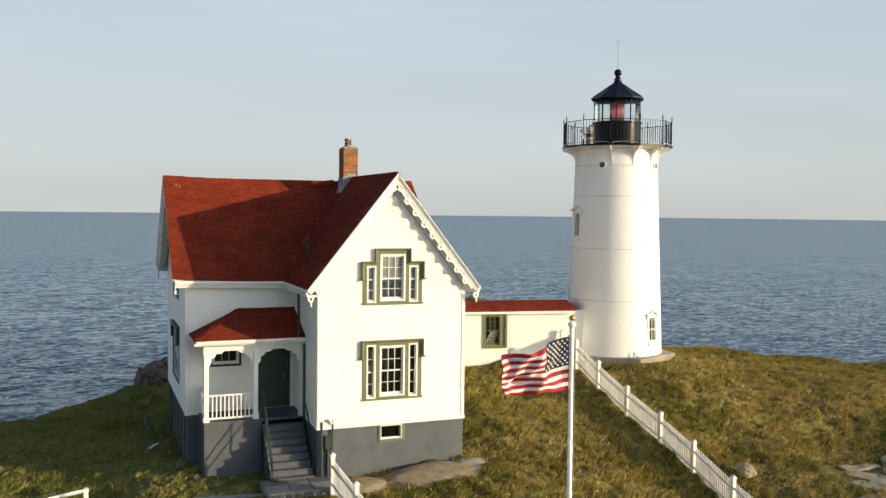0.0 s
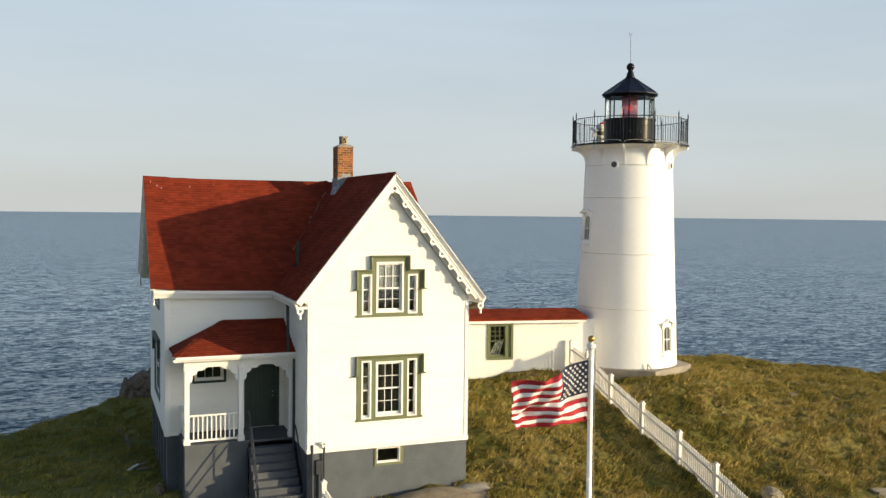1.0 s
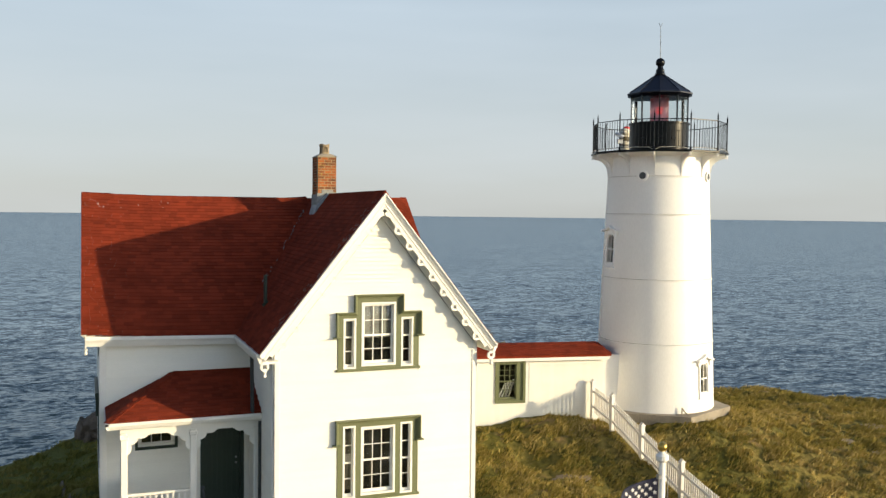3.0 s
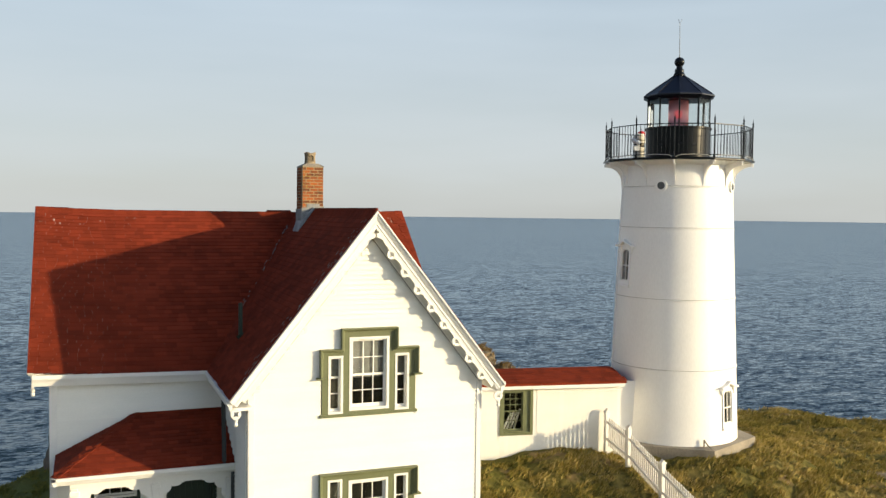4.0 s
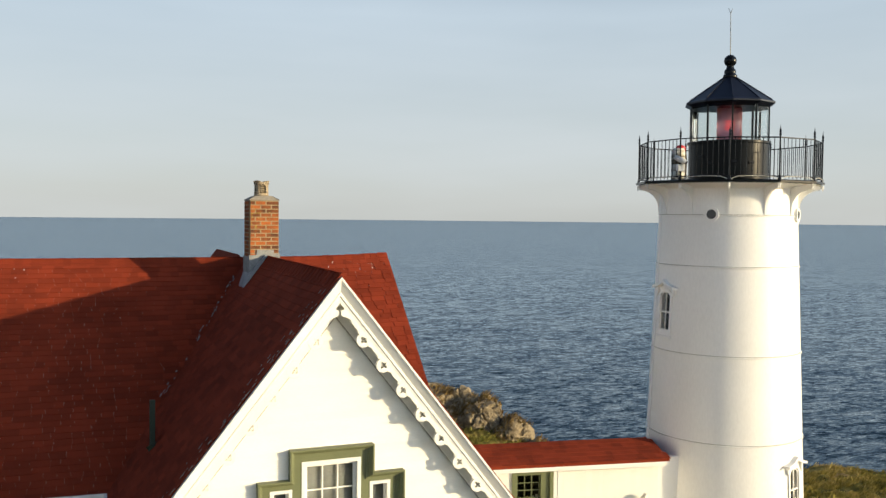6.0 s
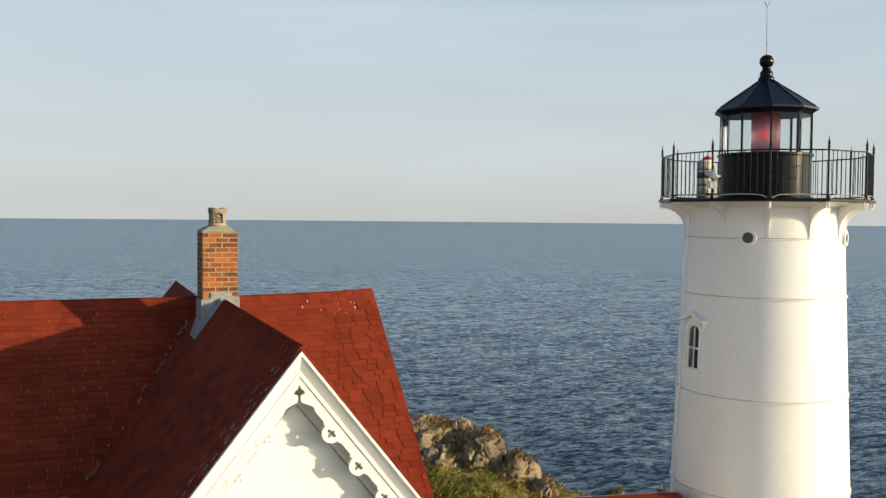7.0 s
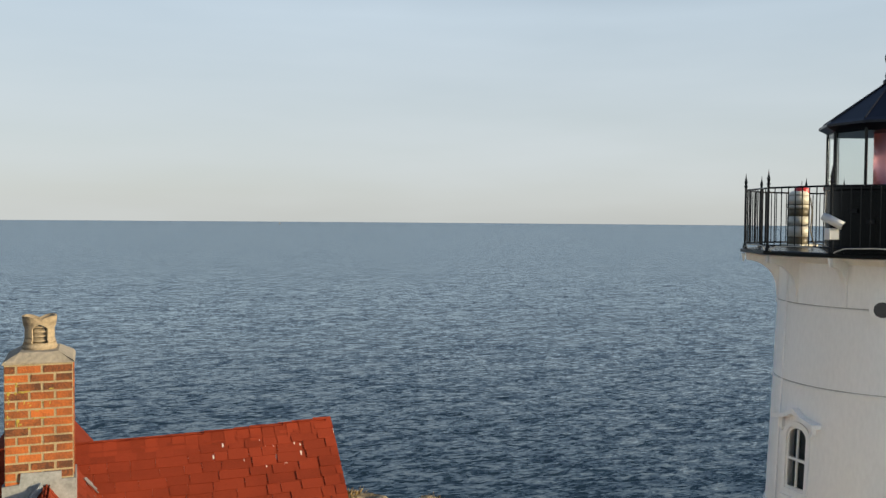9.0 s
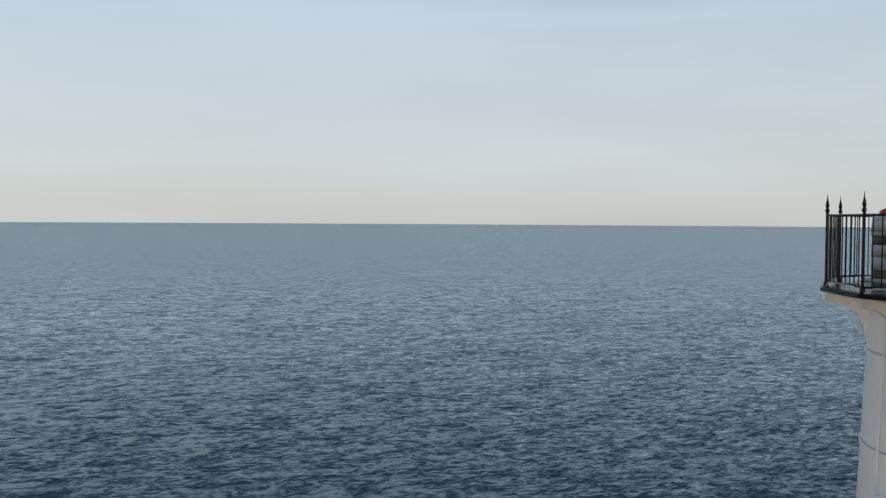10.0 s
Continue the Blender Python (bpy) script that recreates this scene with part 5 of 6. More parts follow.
for f in bm.faces:
    c = f.calc_center_median()
    az = math.degrees(math.atan2(c.y - TY, c.x - TX)) % 360
    if any(abs(az - a) < 7.0 and z < c.z < z + 1.07 for a, z in WINDOWS) and len(f.verts) == 4:
        gone.append(f)
bmesh.ops.delete(bm, geom=gone, context="FACES")
bm.to_mesh(shell.data)
bm.free()
shell.data.set_sharp_from_angle(angle=radians(25))
for s in SEAMS:
    r = shell_r(s)
    add("seam", lathe(bmesh.new(), [(r - 0.007, s - 0.003), (r - 0.006, s + 0.007), (r - 0.008, s + 0.015)], TX, TY, 96, cap=False), JOINT, shell, "dirty joint between the iron plates", True)
bm = bmesh.new()
pts = [(TX + 2.78 * math.cos(radians(-97 + 60 * k)), TY + 2.78 * math.sin(radians(-97 + 60 * k))) for k in range(6)]
prism(bm, pts, "z", -1.0, ZB + 0.02)
plinth = link_mesh("plinth", bm, CONCRETE)
tagged(plinth, "low six-sided weathered concrete plinth under the tower", "plinth", kind="structure")

bm = bmesh.new()
for p, q in (((13.07, 5.98, -0.23), (13.07, 5.98, 0.02)), ((13.07, 5.98, 0.0), (13.16, 5.92, -0.15)), ((13.16, 5.92, -0.15), (12.98, 5.36, -0.19)), ((12.98, 5.36, -0.19), (12.97, 5.3, -0.6))):
    rod(bm, p, q, 0.022, 8)
conduit_pipe = link_mesh("pipe", bm, CONCRETE)
tagged(conduit_pipe, "pale grey pipe bent over the edge of the plinth", "pipe")


def around(az, r, z, tilt=0.0):
    """A pose on the tower's side: x to the right seen from outside, y into the tower, z up."""
    a = radians(az)
    return Matrix.Translation((TX + r * math.cos(a), TY + r * math.sin(a), z)) @ Matrix.Rotation(a + math.pi / 2, 4, "Z") @ Matrix.Rotation(tilt, 4, "X")


def moved(bm, m):
    bmesh.ops.transform(bm, matrix=m, verts=bm.verts[:])
    return bm


def arch(w, h, n=10):
    """The outline of an arched opening, from the foot at the right round to the left."""
    pts = [(w, 0)]
    for i in range(n + 1):
        a = math.pi * i / n
        pts.append((w * math.cos(a), h - w * 0.75 + w * 0.75 * math.sin(a)))
    return pts + [(-w, 0)]


def ring_between(bm, a, b, y0, y1):
    """A flat band between two outlines of the same count."""
    n = len(a)
    v = [[bm.verts.new((p[0], y, p[1])) for p in line] for line in (a, b) for y in (y0, y1)]
    fs = []
    for i in range(n):
        j = (i + 1) % n
        fs += [bm.faces.new((v[0][i], v[0][j], v[2][j], v[2][i])), bm.faces.new((v[1][i], v[1][j], v[3][j], v[3][i])), bm.faces.new((v[0][i], v[0][j], v[1][j], v[1][i])), bm.faces.new((v[2][i], v[2][j], v[3][j], v[3][i]))]
    bmesh.ops.recalc_face_normals(bm, faces=fs)
    return bm


def tower_window(az, z):
    m = around(az, shell_r(z + 0.5), z, -math.atan((R0 - R1) / (ZT - ZB)))
    outer = [(x * 1.15, (zz * 1.05 if zz > 0.1 else -0.14)) for x, zz in arch(0.27, 1.12)]
    inner = arch(0.24, 1.1)
    w = add("window", moved(ring_between(bmesh.new(), outer, inner, -0.035, 0.25), m), TOWER_WHITE, tower, "arched white iron window with bracketed hood")
    bm = bmesh.new()
    hoodp = [(-0.49, 1.15), (-0.49, 1.22), (-0.2, 1.29), (0, 1.41), (0.2, 1.29), (0.49, 1.22), (0.49, 1.15), (0.2, 1.22), (0, 1.32), (-0.2, 1.22)]
    prism(bm, hoodp, "y", -0.15, 0.1)
    for s in (-1, 1):
        prism(bm, [(s * 0.33, 1.2), (s * 0.4, 1.2), (s * 0.4, 1.04), (s * 0.36, 0.96), (s * 0.33, 1.02)], "y", -0.06, 0.12)
    add("hood", moved(bm, m), TOWER_WHITE, w)
    add("sill", moved(boxed(-0.33, 0.33, -0.06, 0.15, -0.2, -0.12, bevel=0.015), m), TOWER_WHITE, w)
    bm = ring_between(bmesh.new(), inner, [(x * 0.84, 0.045 + zz * 0.92) for x, zz in arch(0.24, 1.1)], 0.0, 0.05)
    box(bm, -0.014, 0.014, 0.0, 0.04, 0.05, 1.04)
    box(bm, -0.2, 0.2, -0.005, 0.04, 0.5, 0.545)
    add("sash", moved(bm, m), WHITE, w)
    bm = bmesh.new()
    bm.faces.new([bm.verts.new((x * 0.85, 0.03, 0.03 + zz * 0.94)) for x, zz in arch(0.24, 1.1)])
    g = add("pane", moved(bm, m), GLASS, w)
    g.visible_shadow = False
    # flat near-black sheet in place of the tower's shaded inside
    bm = bmesh.new()
    bm.faces.new([bm.verts.new((x * 1.3, 0.35, zz * 1.1 - 0.03)) for x, zz in inner])
    add("reveal", moved(bm, m), DARK_ROOM, w, "near-black sheet standing in for the unlit tower inside")


for az, z in WINDOWS:
    tower_window(az, z)
# Opaque: the dark inside and a grey reflection are put into the colour.
PORTHOLE = material("opaque_dark_glass", (0.07, 0.075, 0.075), 0.25, vary=0.2, scale=6, bump=0)
for az in (218.4, 303):
    m = around(az, shell_r(8.22) + 0.02, 8.22)
    bm = bmesh.new()
    n = 28
    circ = lambda r: [(r * math.cos(2 * math.pi * i / n), r * math.sin(2 * math.pi * i / n)) for i in range(n)]
    ring_between(bm, circ(0.19), circ(0.125), -0.045, 0.06)
    p = add("porthole", moved(bm, m), TOWER_WHITE, tower, "round porthole with white rim")
    bm = bmesh.new()
    bm.faces.new([bm.verts.new((x, -0.034, z)) for x, z in circ(0.13)])
    add("pane", moved(bm, m), PORTHOLE, p, "opaque pane, dark inside and reflection put into its grey")
DZ = 9.04
add("gallery_deck", lathe(bmesh.new(), [(2.46, DZ + 0.0), (2.52, DZ + 0.01), (2.52, DZ + 0.06), (2.47, DZ + 0.08)], TX, TY, 12, radians(231)), DRUM, tower, "black twelve-sided iron gallery deck")
bm = lathe(bmesh.new(), [(1.79, DZ - 0.16), (1.96, DZ - 0.07), (2.4, DZ - 0.006)], TX, TY, 48, cap=False)
add("cornice", bm, TOWER_WHITE, tower, "", True)
# brackets
pts = [(1.79, DZ - 0.84), (1.79, DZ - 0.004), (2.42, DZ - 0.004), (2.42, DZ - 0.12)]
for i in range(13):
    a = math.pi / 2 * i / 12
    pts.append((1.885 + 0.515 * (1 - math.sin(a)), DZ - 0.66 + 0.52 * math.cos(a)))
pts.append((1.868, DZ - 0.82))
bm = bmesh.new()
lo = [bm.verts.new((x, -0.035, z)) for x, z in pts]
hi = [bm.verts.new((x, 0.035, z)) for x, z in pts]
bm.faces.new(lo), bm.faces.new(hi[::-1])
for i in range(len(pts)):
    j = (i + 1) % len(pts)
    bm.faces.new((lo[i], lo[j], hi[j], hi[i]))
rod(bm, (2.46, 0, DZ - 0.02), (2.46, 0, DZ - 0.16), 0.035, 8, 0.012)
bmesh.ops.recalc_face_normals(bm, faces=bm.faces[:])
BRACKET = shared("bracket", bm, TOWER_WHITE)
for k in range(12):
    piece("bracket", BRACKET, Matrix.Translation((TX, TY, 0)) @ Matrix.Rotation(radians(231 + 30 * k), 4, "Z"), tower)
# railing
RT = 2.44
corner = [Vector((TX + RT * math.cos(radians(231 + 30 * k)), TY + RT * math.sin(radians(231 + 30 * k)), 0)) for k in range(12)]
bm = bmesh.new()
rod(bm, (0, 0, DZ + 0.06), (0, 0, DZ + 1.2), 0.021, 8)
rod(bm, (0, 0, DZ + 0.06), (0, 0, DZ + 0.16), 0.05, 8, 0.03)
lathe(bm, [(0.02, DZ + 1.18), (0.036, DZ + 1.21), (0.018, DZ + 1.24), (0.03, DZ + 1.29), (0.01, DZ + 1.38), (0.002, DZ + 1.46)], 0, 0, 8)
RAILPOST = shared("rail_post", bm, BLACK)
BALUSTER = shared("gallery_baluster", rod(bmesh.new(), (0, 0, DZ + 0.16), (0, 0, DZ + 1.14), 0.009, 6), BLACK)
railing = add("gallery_railing", rod(bmesh.new(), corner[0] + Vector((0, 0, DZ + 1.14)), corner[1] + Vector((0, 0, DZ + 1.14)), 0.018, 6), BLACK, tower, "black iron gallery railing with spiked posts")
for k in range(12):
    a, b = corner[k], corner[(k + 1) % 12]
    piece("rail_post", RAILPOST, Matrix.Translation(a), railing)
    for z in ((0.16,) if k == 0 else (0.16, 1.14)):
        add("rail", rod(bmesh.new(), a + Vector((0, 0, DZ + z)), b + Vector((0, 0, DZ + z)), 0.016, 6), BLACK, railing)
    for i in range(1, 9):
        piece("baluster", BALUSTER, Matrix.Translation(a + (b - a) * i / 9), railing)
# lantern
LP = radians(235)
DR0, DR1 = DZ + 0.07, 10.23
drum = add("lantern_drum", lathe(bmesh.new(), [(1.12, DR0), (1.12, DR0 + 0.06), (1.08, DR0 + 0.08), (1.08, DR1 - 0.08), (1.12, DR1 - 0.06), (1.12, DR1), (1.0, DR1)], TX, TY, 64), DRUM, tower, "black iron drum below the lantern glass", True)
drum.data.set_sharp_from_angle(angle=radians(30))
for az, z in ((205, 9.62), (238, 9.66), (263, 9.62), (190, 9.8)):
    moved_bm = boxed(-0.07, 0.07, -0.03, 0.05, -0.035, 0.035)
    moved(moved_bm, around(az, 1.09, z))
    add("drum_vent", moved_bm, BLACK, drum)
LG = [(Vector((math.cos(LP + 2 * math.pi * k / 10), math.sin(LP + 2 * math.pi * k / 10), 0))) for k in range(10)]
C = Vector((TX, TY, 0))
LANTERN_GLASS = glass_material("lantern_glass", (0.8, 0.85, 0.84), 0.0)
LANTERN_GLASS.node_tree.nodes["Principled BSDF"].inputs["IOR"].default_value = 1.13
for k in range(10):
    bm = bmesh.new()
    p = C + LG[k] * 1.07
    rod(bm, p + Vector((0, 0, DR1)), p + Vector((0, 0, 11.22)), 0.024, 6)
    add("mullion", bm, BLACK, tower)
    p2 = C + LG[k] * 1.02
    add("inner_mullion", rod(bmesh.new(), p2 + Vector((0, 0, DR1)), p2 + Vector((0, 0, 11.2)), 0.009, 6), GUNMETAL, tower)
    q = C + LG[(k + 1) % 10] * 1.07
    g = mesh_part("lantern_pane", [p + Vector((0, 0, DR1)), q + Vector((0, 0, DR1)), q + Vector((0, 0, 11.2)), p + Vector((0, 0, 11.2))], [(0, 1, 2, 3)], LANTERN_GLASS, tower)
    g.location = -ORIGIN["lighthouse"]
    g.visible_shadow = False
add("lantern_floor", lathe(bmesh.new(), [(1.0, DR1 - 0.1), (1.0, DR1 - 0.04)], TX, TY, 32), GUNMETAL, tower)
ROOFBLACK = material("black_lantern_roof_paint", (0.008, 0.01, 0.02), 0.35, vary=0.25, scale=3, fine=40, bump=0.0, spec=0.3)
lroof = add("lantern_roof", lathe(bmesh.new(), [(1.02, 11.16), (1.1, 11.2), (1.23, 11.27), (1.23, 11.31), (1.13, 11.37), (0.16, 12.04), (0.1, 12.05)], TX, TY, 10, LP), ROOFBLACK, tower, "black ten-sided lantern roof")
bm = bmesh.new()
for k in range(10):
    rod(bm, C + LG[k] * 1.15 + Vector((0, 0, 11.365)), C + LG[k] * 0.17 + Vector((0, 0, 12.045)), 0.012, 6)
add("roof_rib", bm, ROOFBLACK, lroof)
lathe_prof = [(0.17, 12.0), (0.19, 12.04), (0.19, 12.1), (0.15, 12.13), (0.16, 12.18), (0.15, 12.24), (0.11, 12.28), (0.1, 12.34)]
for k in range(13):
    a = -math.pi / 2 + 0.6 + (math.pi - 0.6) * k / 12
    lathe_prof.append((max(0.004, 0.17 * math.cos(a)), 12.5 + 0.17 * math.sin(a)))
add("ventilator_ball", lathe(bmesh.new(), lathe_prof, TX, TY, 28), BLACK, tower, "black ventilator ball on the lantern roof", True)
bm = bmesh.new()
top = Vector((TX - 0.02, TY, 13.95))
rod(bm, (TX, TY, 12.65), top - Vector((0, 0, 0.12)), 0.013, 6, 0.009)
rod(bm, top - Vector((0, 0, 0.13)), top + Vector((0.06, -0.02, 0)), 0.007, 5)
rod(bm, top - Vector((0, 0, 0.13)), top + Vector((-0.06, 0.02, 0)), 0.007, 5)
add("lightning_rod", bm, GUNMETAL, tower, "thin forked lightning rod")
bm = lathe(bmesh.new(), [(1.03, 11.19), (1.03, 11.195)], TX, TY, 10, LP)
add("lantern_ceiling", bm, CURTAIN, tower)

RED_LENS = bpy.data.materials.new("red_acrylic")
RED_LENS.use_nodes = True
b = RED_LENS.node_tree.nodes["Principled BSDF"]
b.inputs["Base Color"].default_value = (0.62, 0.28, 0.3, 1)
b.inputs["Roughness"].default_value = 0.3
b.inputs["Transmission Weight"].default_value = 0.85
b.inputs["IOR"].default_value = 1.25
LAMP = bpy.data.materials.new("red_lamp_glow")
LAMP.use_nodes = True
b = LAMP.node_tree.nodes["Principled BSDF"]
b.inputs["Base Color"].default_value = (0.6, 0.02, 0.03, 1)
b.inputs["Emission Color"].default_value = (1.0, 0.02, 0.03, 1)
b.inputs["Emission Strength"].default_value = 0.7
beacon = thing("beacon_lens", "red acrylic drum lens with a glowing lamp inside the lantern", "beacon", (TX, TY, DR1 - 0.04))
bm = bmesh.new()
lathe(bm, [(0.3, DR1 + 0.02), (0.3, 11.17)], TX, TY, 40)
add("lens", bm, RED_LENS, beacon, "red translucent drum", True)
add("pedestal", lathe(bmesh.new(), [(0.2, DR1 - 0.04), (0.3, DR1 + 0.018)], TX, TY, 20), BLACK, beacon)
bm = bmesh.new()
for z in (10.62, 10.68, 10.74, 10.8):
    lathe(bm, [(0.05, z - 0.012), (0.085, z), (0.05, z + 0.012)], TX, TY, 20)
add("lamp", bm, LAMP, beacon, "glowing red ribbed lamp")
# conduit down the shell
bm = bmesh.new()
for za, zb in ((0.2, 4.5), (4.5, 8.86)):
    a = radians(163)
    p, q = [Vector((TX + (shell_r(z) + 0.04) * math.cos(a), TY + (shell_r(z) + 0.04) * math.sin(a), z)) for z in (za, zb)]
    rod(bm, p, q, 0.018, 6)
add("conduit", bm, TOWER_WHITE, tower, "thin conduit down the shell")

# things on the gallery
BAND_LIGHT = material("cream_paint", (0.66, 0.63, 0.55), 0.45, vary=0.12, scale=6)
BAND_DARK = material("drab_paint", (0.12, 0.10, 0.06), 0.5, vary=0.2, scale=6)
RED_CAP = material("red_cap_paint", (0.55, 0.02, 0.025), 0.4, vary=0.1, scale=6)
FX, FY = 13.25, 10.24
fog = thing("fog_signal", "cream and drab banded fog signal with a red cap", "fog signal", (FX, FY, DZ + 0.08))
z = DZ + 0.08
add("base_plate", boxed(FX - 0.25, FX + 0.28, FY - 0.25, FY + 0.25, z, z + 0.05, bevel=0.01), BAND_LIGHT, fog)
for h, r0, r1, mat in ((0.2, 0.195, 0.195, BAND_DARK), (0.2, 0.205, 0.207, BAND_LIGHT), (0.012, 0.198, 0.198, BAND_DARK), (0.18, 0.205, 0.207, BAND_LIGHT), (0.155, 0.192, 0.192, BAND_DARK), (0.07, 0.21, 0.21, BAND_LIGHT), (0.014, 0.218, 0.218, BAND_DARK), (0.16, 0.206, 0.2, BAND_LIGHT)):
    add("band", lathe(bmesh.new(), [(r0, z), (r1, z + h)], FX, FY, 24), mat, fog, "", True)
    z += h
add("dome", lathe(bmesh.new(), [(0.2, z), (0.185, z + 0.05), (0.15, z + 0.085), (0.11, z + 0.095)], FX, FY, 24), BAND_LIGHT, fog, "", True)
add("cap", lathe(bmesh.new(), [(0.135, z - 0.03), (0.14, z + 0.14), (0.12, z + 0.165), (0.02, z + 0.21)], FX + 0.12, FY + 0.05, 20), RED_CAP, fog, "bright red domed cap", True)
add("spike", rod(bmesh.new(), (FX + 0.12, FY + 0.05, z + 0.2), (FX + 0.12, FY + 0.05, z + 0.3), 0.006, 6), BLACK, fog)
bm = bmesh.new()
for p, q in zip(((0.2, -0.1, 0.95), (0.23, -0.12, 0.7), (0.22, -0.1, 0.3), (0.27, -0.14, 0.05)), ((0.23, -0.12, 0.7), (0.22, -0.1, 0.3), (0.27, -0.14, 0.05), (0.5, -0.25, 0.01))):
    rod(bm, Vector((FX, FY, DZ + 0.09)) + Vector(p), Vector((FX, FY, DZ + 0.09)) + Vector(q), 0.012, 6)
add("cable", bm, BAND_DARK, fog, "cable down the side of the signal")
CAMERA_WHITE = material("camera_housing_white", (0.62, 0.62, 0.6), 0.4, vary=0.06, scale=8)
sx, sy, sz = 11.16, 7.33, 9.6
cctv = thing("security_camera", "white weatherproof security camera on a bracket on the railing", "camera", (sx, sy, DZ + 0.1))
bm = bmesh.new()
rod(bm, (sx - 0.1, sy + 0.1, sz + 0.1), (sx + 0.03, sy - 0.12, sz - 0.03), 0.06, 16)
add("housing", bm, CAMERA_WHITE, cctv, "", True)
add("sunshield", rod(bmesh.new(), (sx - 0.075, sy + 0.06, sz + 0.08), (sx + 0.055, sy - 0.16, sz - 0.05), 0.068, 16), CAMERA_WHITE, cctv, "", True)
add("lens", rod(bmesh.new(), (sx + 0.053, sy - 0.157, sz - 0.049), (sx + 0.06, sy - 0.169, sz - 0.056), 0.05, 14), BLACK, cctv)
add("junction_box", boxed(sx - 0.11, sx + 0.1, sy - 0.06, sy + 0.06, sz - 0.27, sz - 0.09, bevel=0.012), CAMERA_WHITE, cctv)
bm = bmesh.new()
rod(bm, (sx, sy, sz - 0.1), (sx - 0.02, sy, sz + 0.0), 0.03, 8)
add("bracket", bm, BLACK, cctv)
add("stem", rod(bmesh.new(), (sx, sy, DZ + 0.08), (sx, sy, sz - 0.26), 0.025, 8), BLACK, cctv)
# a pale cable clipped along the foot of the railing
for k in range(12):
    bm = bmesh.new()
    a, b = corner[k] * 1.0, corner[(k + 1) % 12] * 1.0
    pts = [a + (b - a) * u + Vector((0, 0, DZ + h)) for u, h in ((0, 0.03), (0.06, 0.1), (0.16, 0.15), (0.5, 0.165), (0.84, 0.15), (0.94, 0.1), (1, 0.03))]
    out = ((a + b) / 2 - Vector((TX, TY, 0))).normalized() * 0.03
    for p, q in zip(pts, pts[1:]):
        rod(bm, p + out, q + out, 0.008, 5)
    add("cable", bm, BAND_LIGHT, railing, "pale cable clipped along the lower rail")


# ---- picket fences ----
FENCE = material("white_fence_paint", (0.76, 0.74, 0.70), 0.6, vary=0.12, scale=3, fine=30, bump=0.1, obj_vary=0.15)


def picket_fence(label, posts, pitch=0.105):
    """A fence of posts (x, y, foot); the pickets between them follow the fall of the ground."""
    f = thing("picket_fence", label, "fence", posts[0], group="picket fences")
    bm = bmesh.new()
    box(bm, -0.065, 0.065, -0.065, 0.065, -0.3, 1.12)
    box(bm, -0.085, 0.085, -0.085, 0.085, 1.12, 1.16)
    prism(bm, [(-0.06, 1.16), (0.06, 1.16), (0.0, 1.24)], "y", -0.06, 0.06)
    post = shared("post", bm, FENCE)
    bm = bmesh.new()
    prism(bm, [(-0.03, 0), (0.03, 0), (0.03, 0.9), (0.0, 0.95), (-0.03, 0.9)], "y", -0.011, 0.011)
    picket = shared("picket", bm, FENCE)
    for k, p in enumerate(posts):
        piece("post", post, Matrix.Translation(p), f)
        if k + 1 == len(posts):
            break
        a, b = Vector(p), Vector(posts[k + 1])
        d = b - a
        turn = Matrix.Rotation(math.atan2(d.y, d.x), 4, "Z")
        side = turn @ Vector((0, 1, 0))
        for z in (0.28, 0.82):
            bm = bmesh.new()
            flat = Vector((d.x, d.y, 0)).normalized()
            q = [a + Vector((0, 0, z)) + flat * 0.06, b + Vector((0, 0, z)) - flat * 0.06]
            vs = [bm.verts.new(e + side * s + Vector((0, 0, h))) for e in q for s, h in ((-0.05, -0.04), (-0.013, -0.04), (-0.013, 0.04), (-0.05, 0.04))]
            fs = [bm.faces.new(vs[:4]), bm.faces.new(vs[7:3:-1])] + [bm.faces.new((vs[i], vs[(i + 1) % 4], vs[4 + (i + 1) % 4], vs[4 + i])) for i in range(4)]
            bmesh.ops.recalc_face_normals(bm, faces=fs)
            add("rail", bm, FENCE, f)
        n = int((Vector((d.x, d.y, 0)).length - 0.14) / pitch)
        for i in range(1, n + 1):
            piece("picket", picket, Matrix.Translation(a + d * (0.07 / d.length + i / (n + 1) * (1 - 0.14 / d.length)) + Vector((0, 0, 0.08))) @ turn, f)


RIGHT_POSTS = [(10.16, 7.2, -0.25), (10.17, 5.95, -0.5), (10.18, 4.2, -1.12), (10.19, 2.12, -1.76), (10.19, -0.06, -2.30), (10.19, -1.97, -2.88), (10.19, -4.0, -3.55), (10.19, -6.1, -4.1), (10.19, -8.2, -4.6)]
picket_fence("white picket fence running down the grassy slope from the tower", RIGHT_POSTS)
picket_fence("white picket fence leading away from the front steps", [(-2.37, -1.25, -2.35), (-2.25, -3.35, -2.62), (-2.15, -5.45, -2.95), (-2.05, -7.55, -3.3)])
wr = thing("guard_rail", "white painted timber guard rail beside the path", "guard rail", (-9.2, -1.3, -2.9))
bm = bmesh.new()
box(bm, -9.26, -9.14, -1.36, -1.24, -3.2, -1.46)
box(bm, -11.25, -11.15, -1.9, -1.8, -3.4, -1.66)
add("rail_post", bm, FENCE, wr)
bm = bmesh.new()
rod(bm, (-9.14, -1.28, -1.52), (-13.2, -2.4, -1.8), 0.05, 4)
add("rail", bm, FENCE, wr)

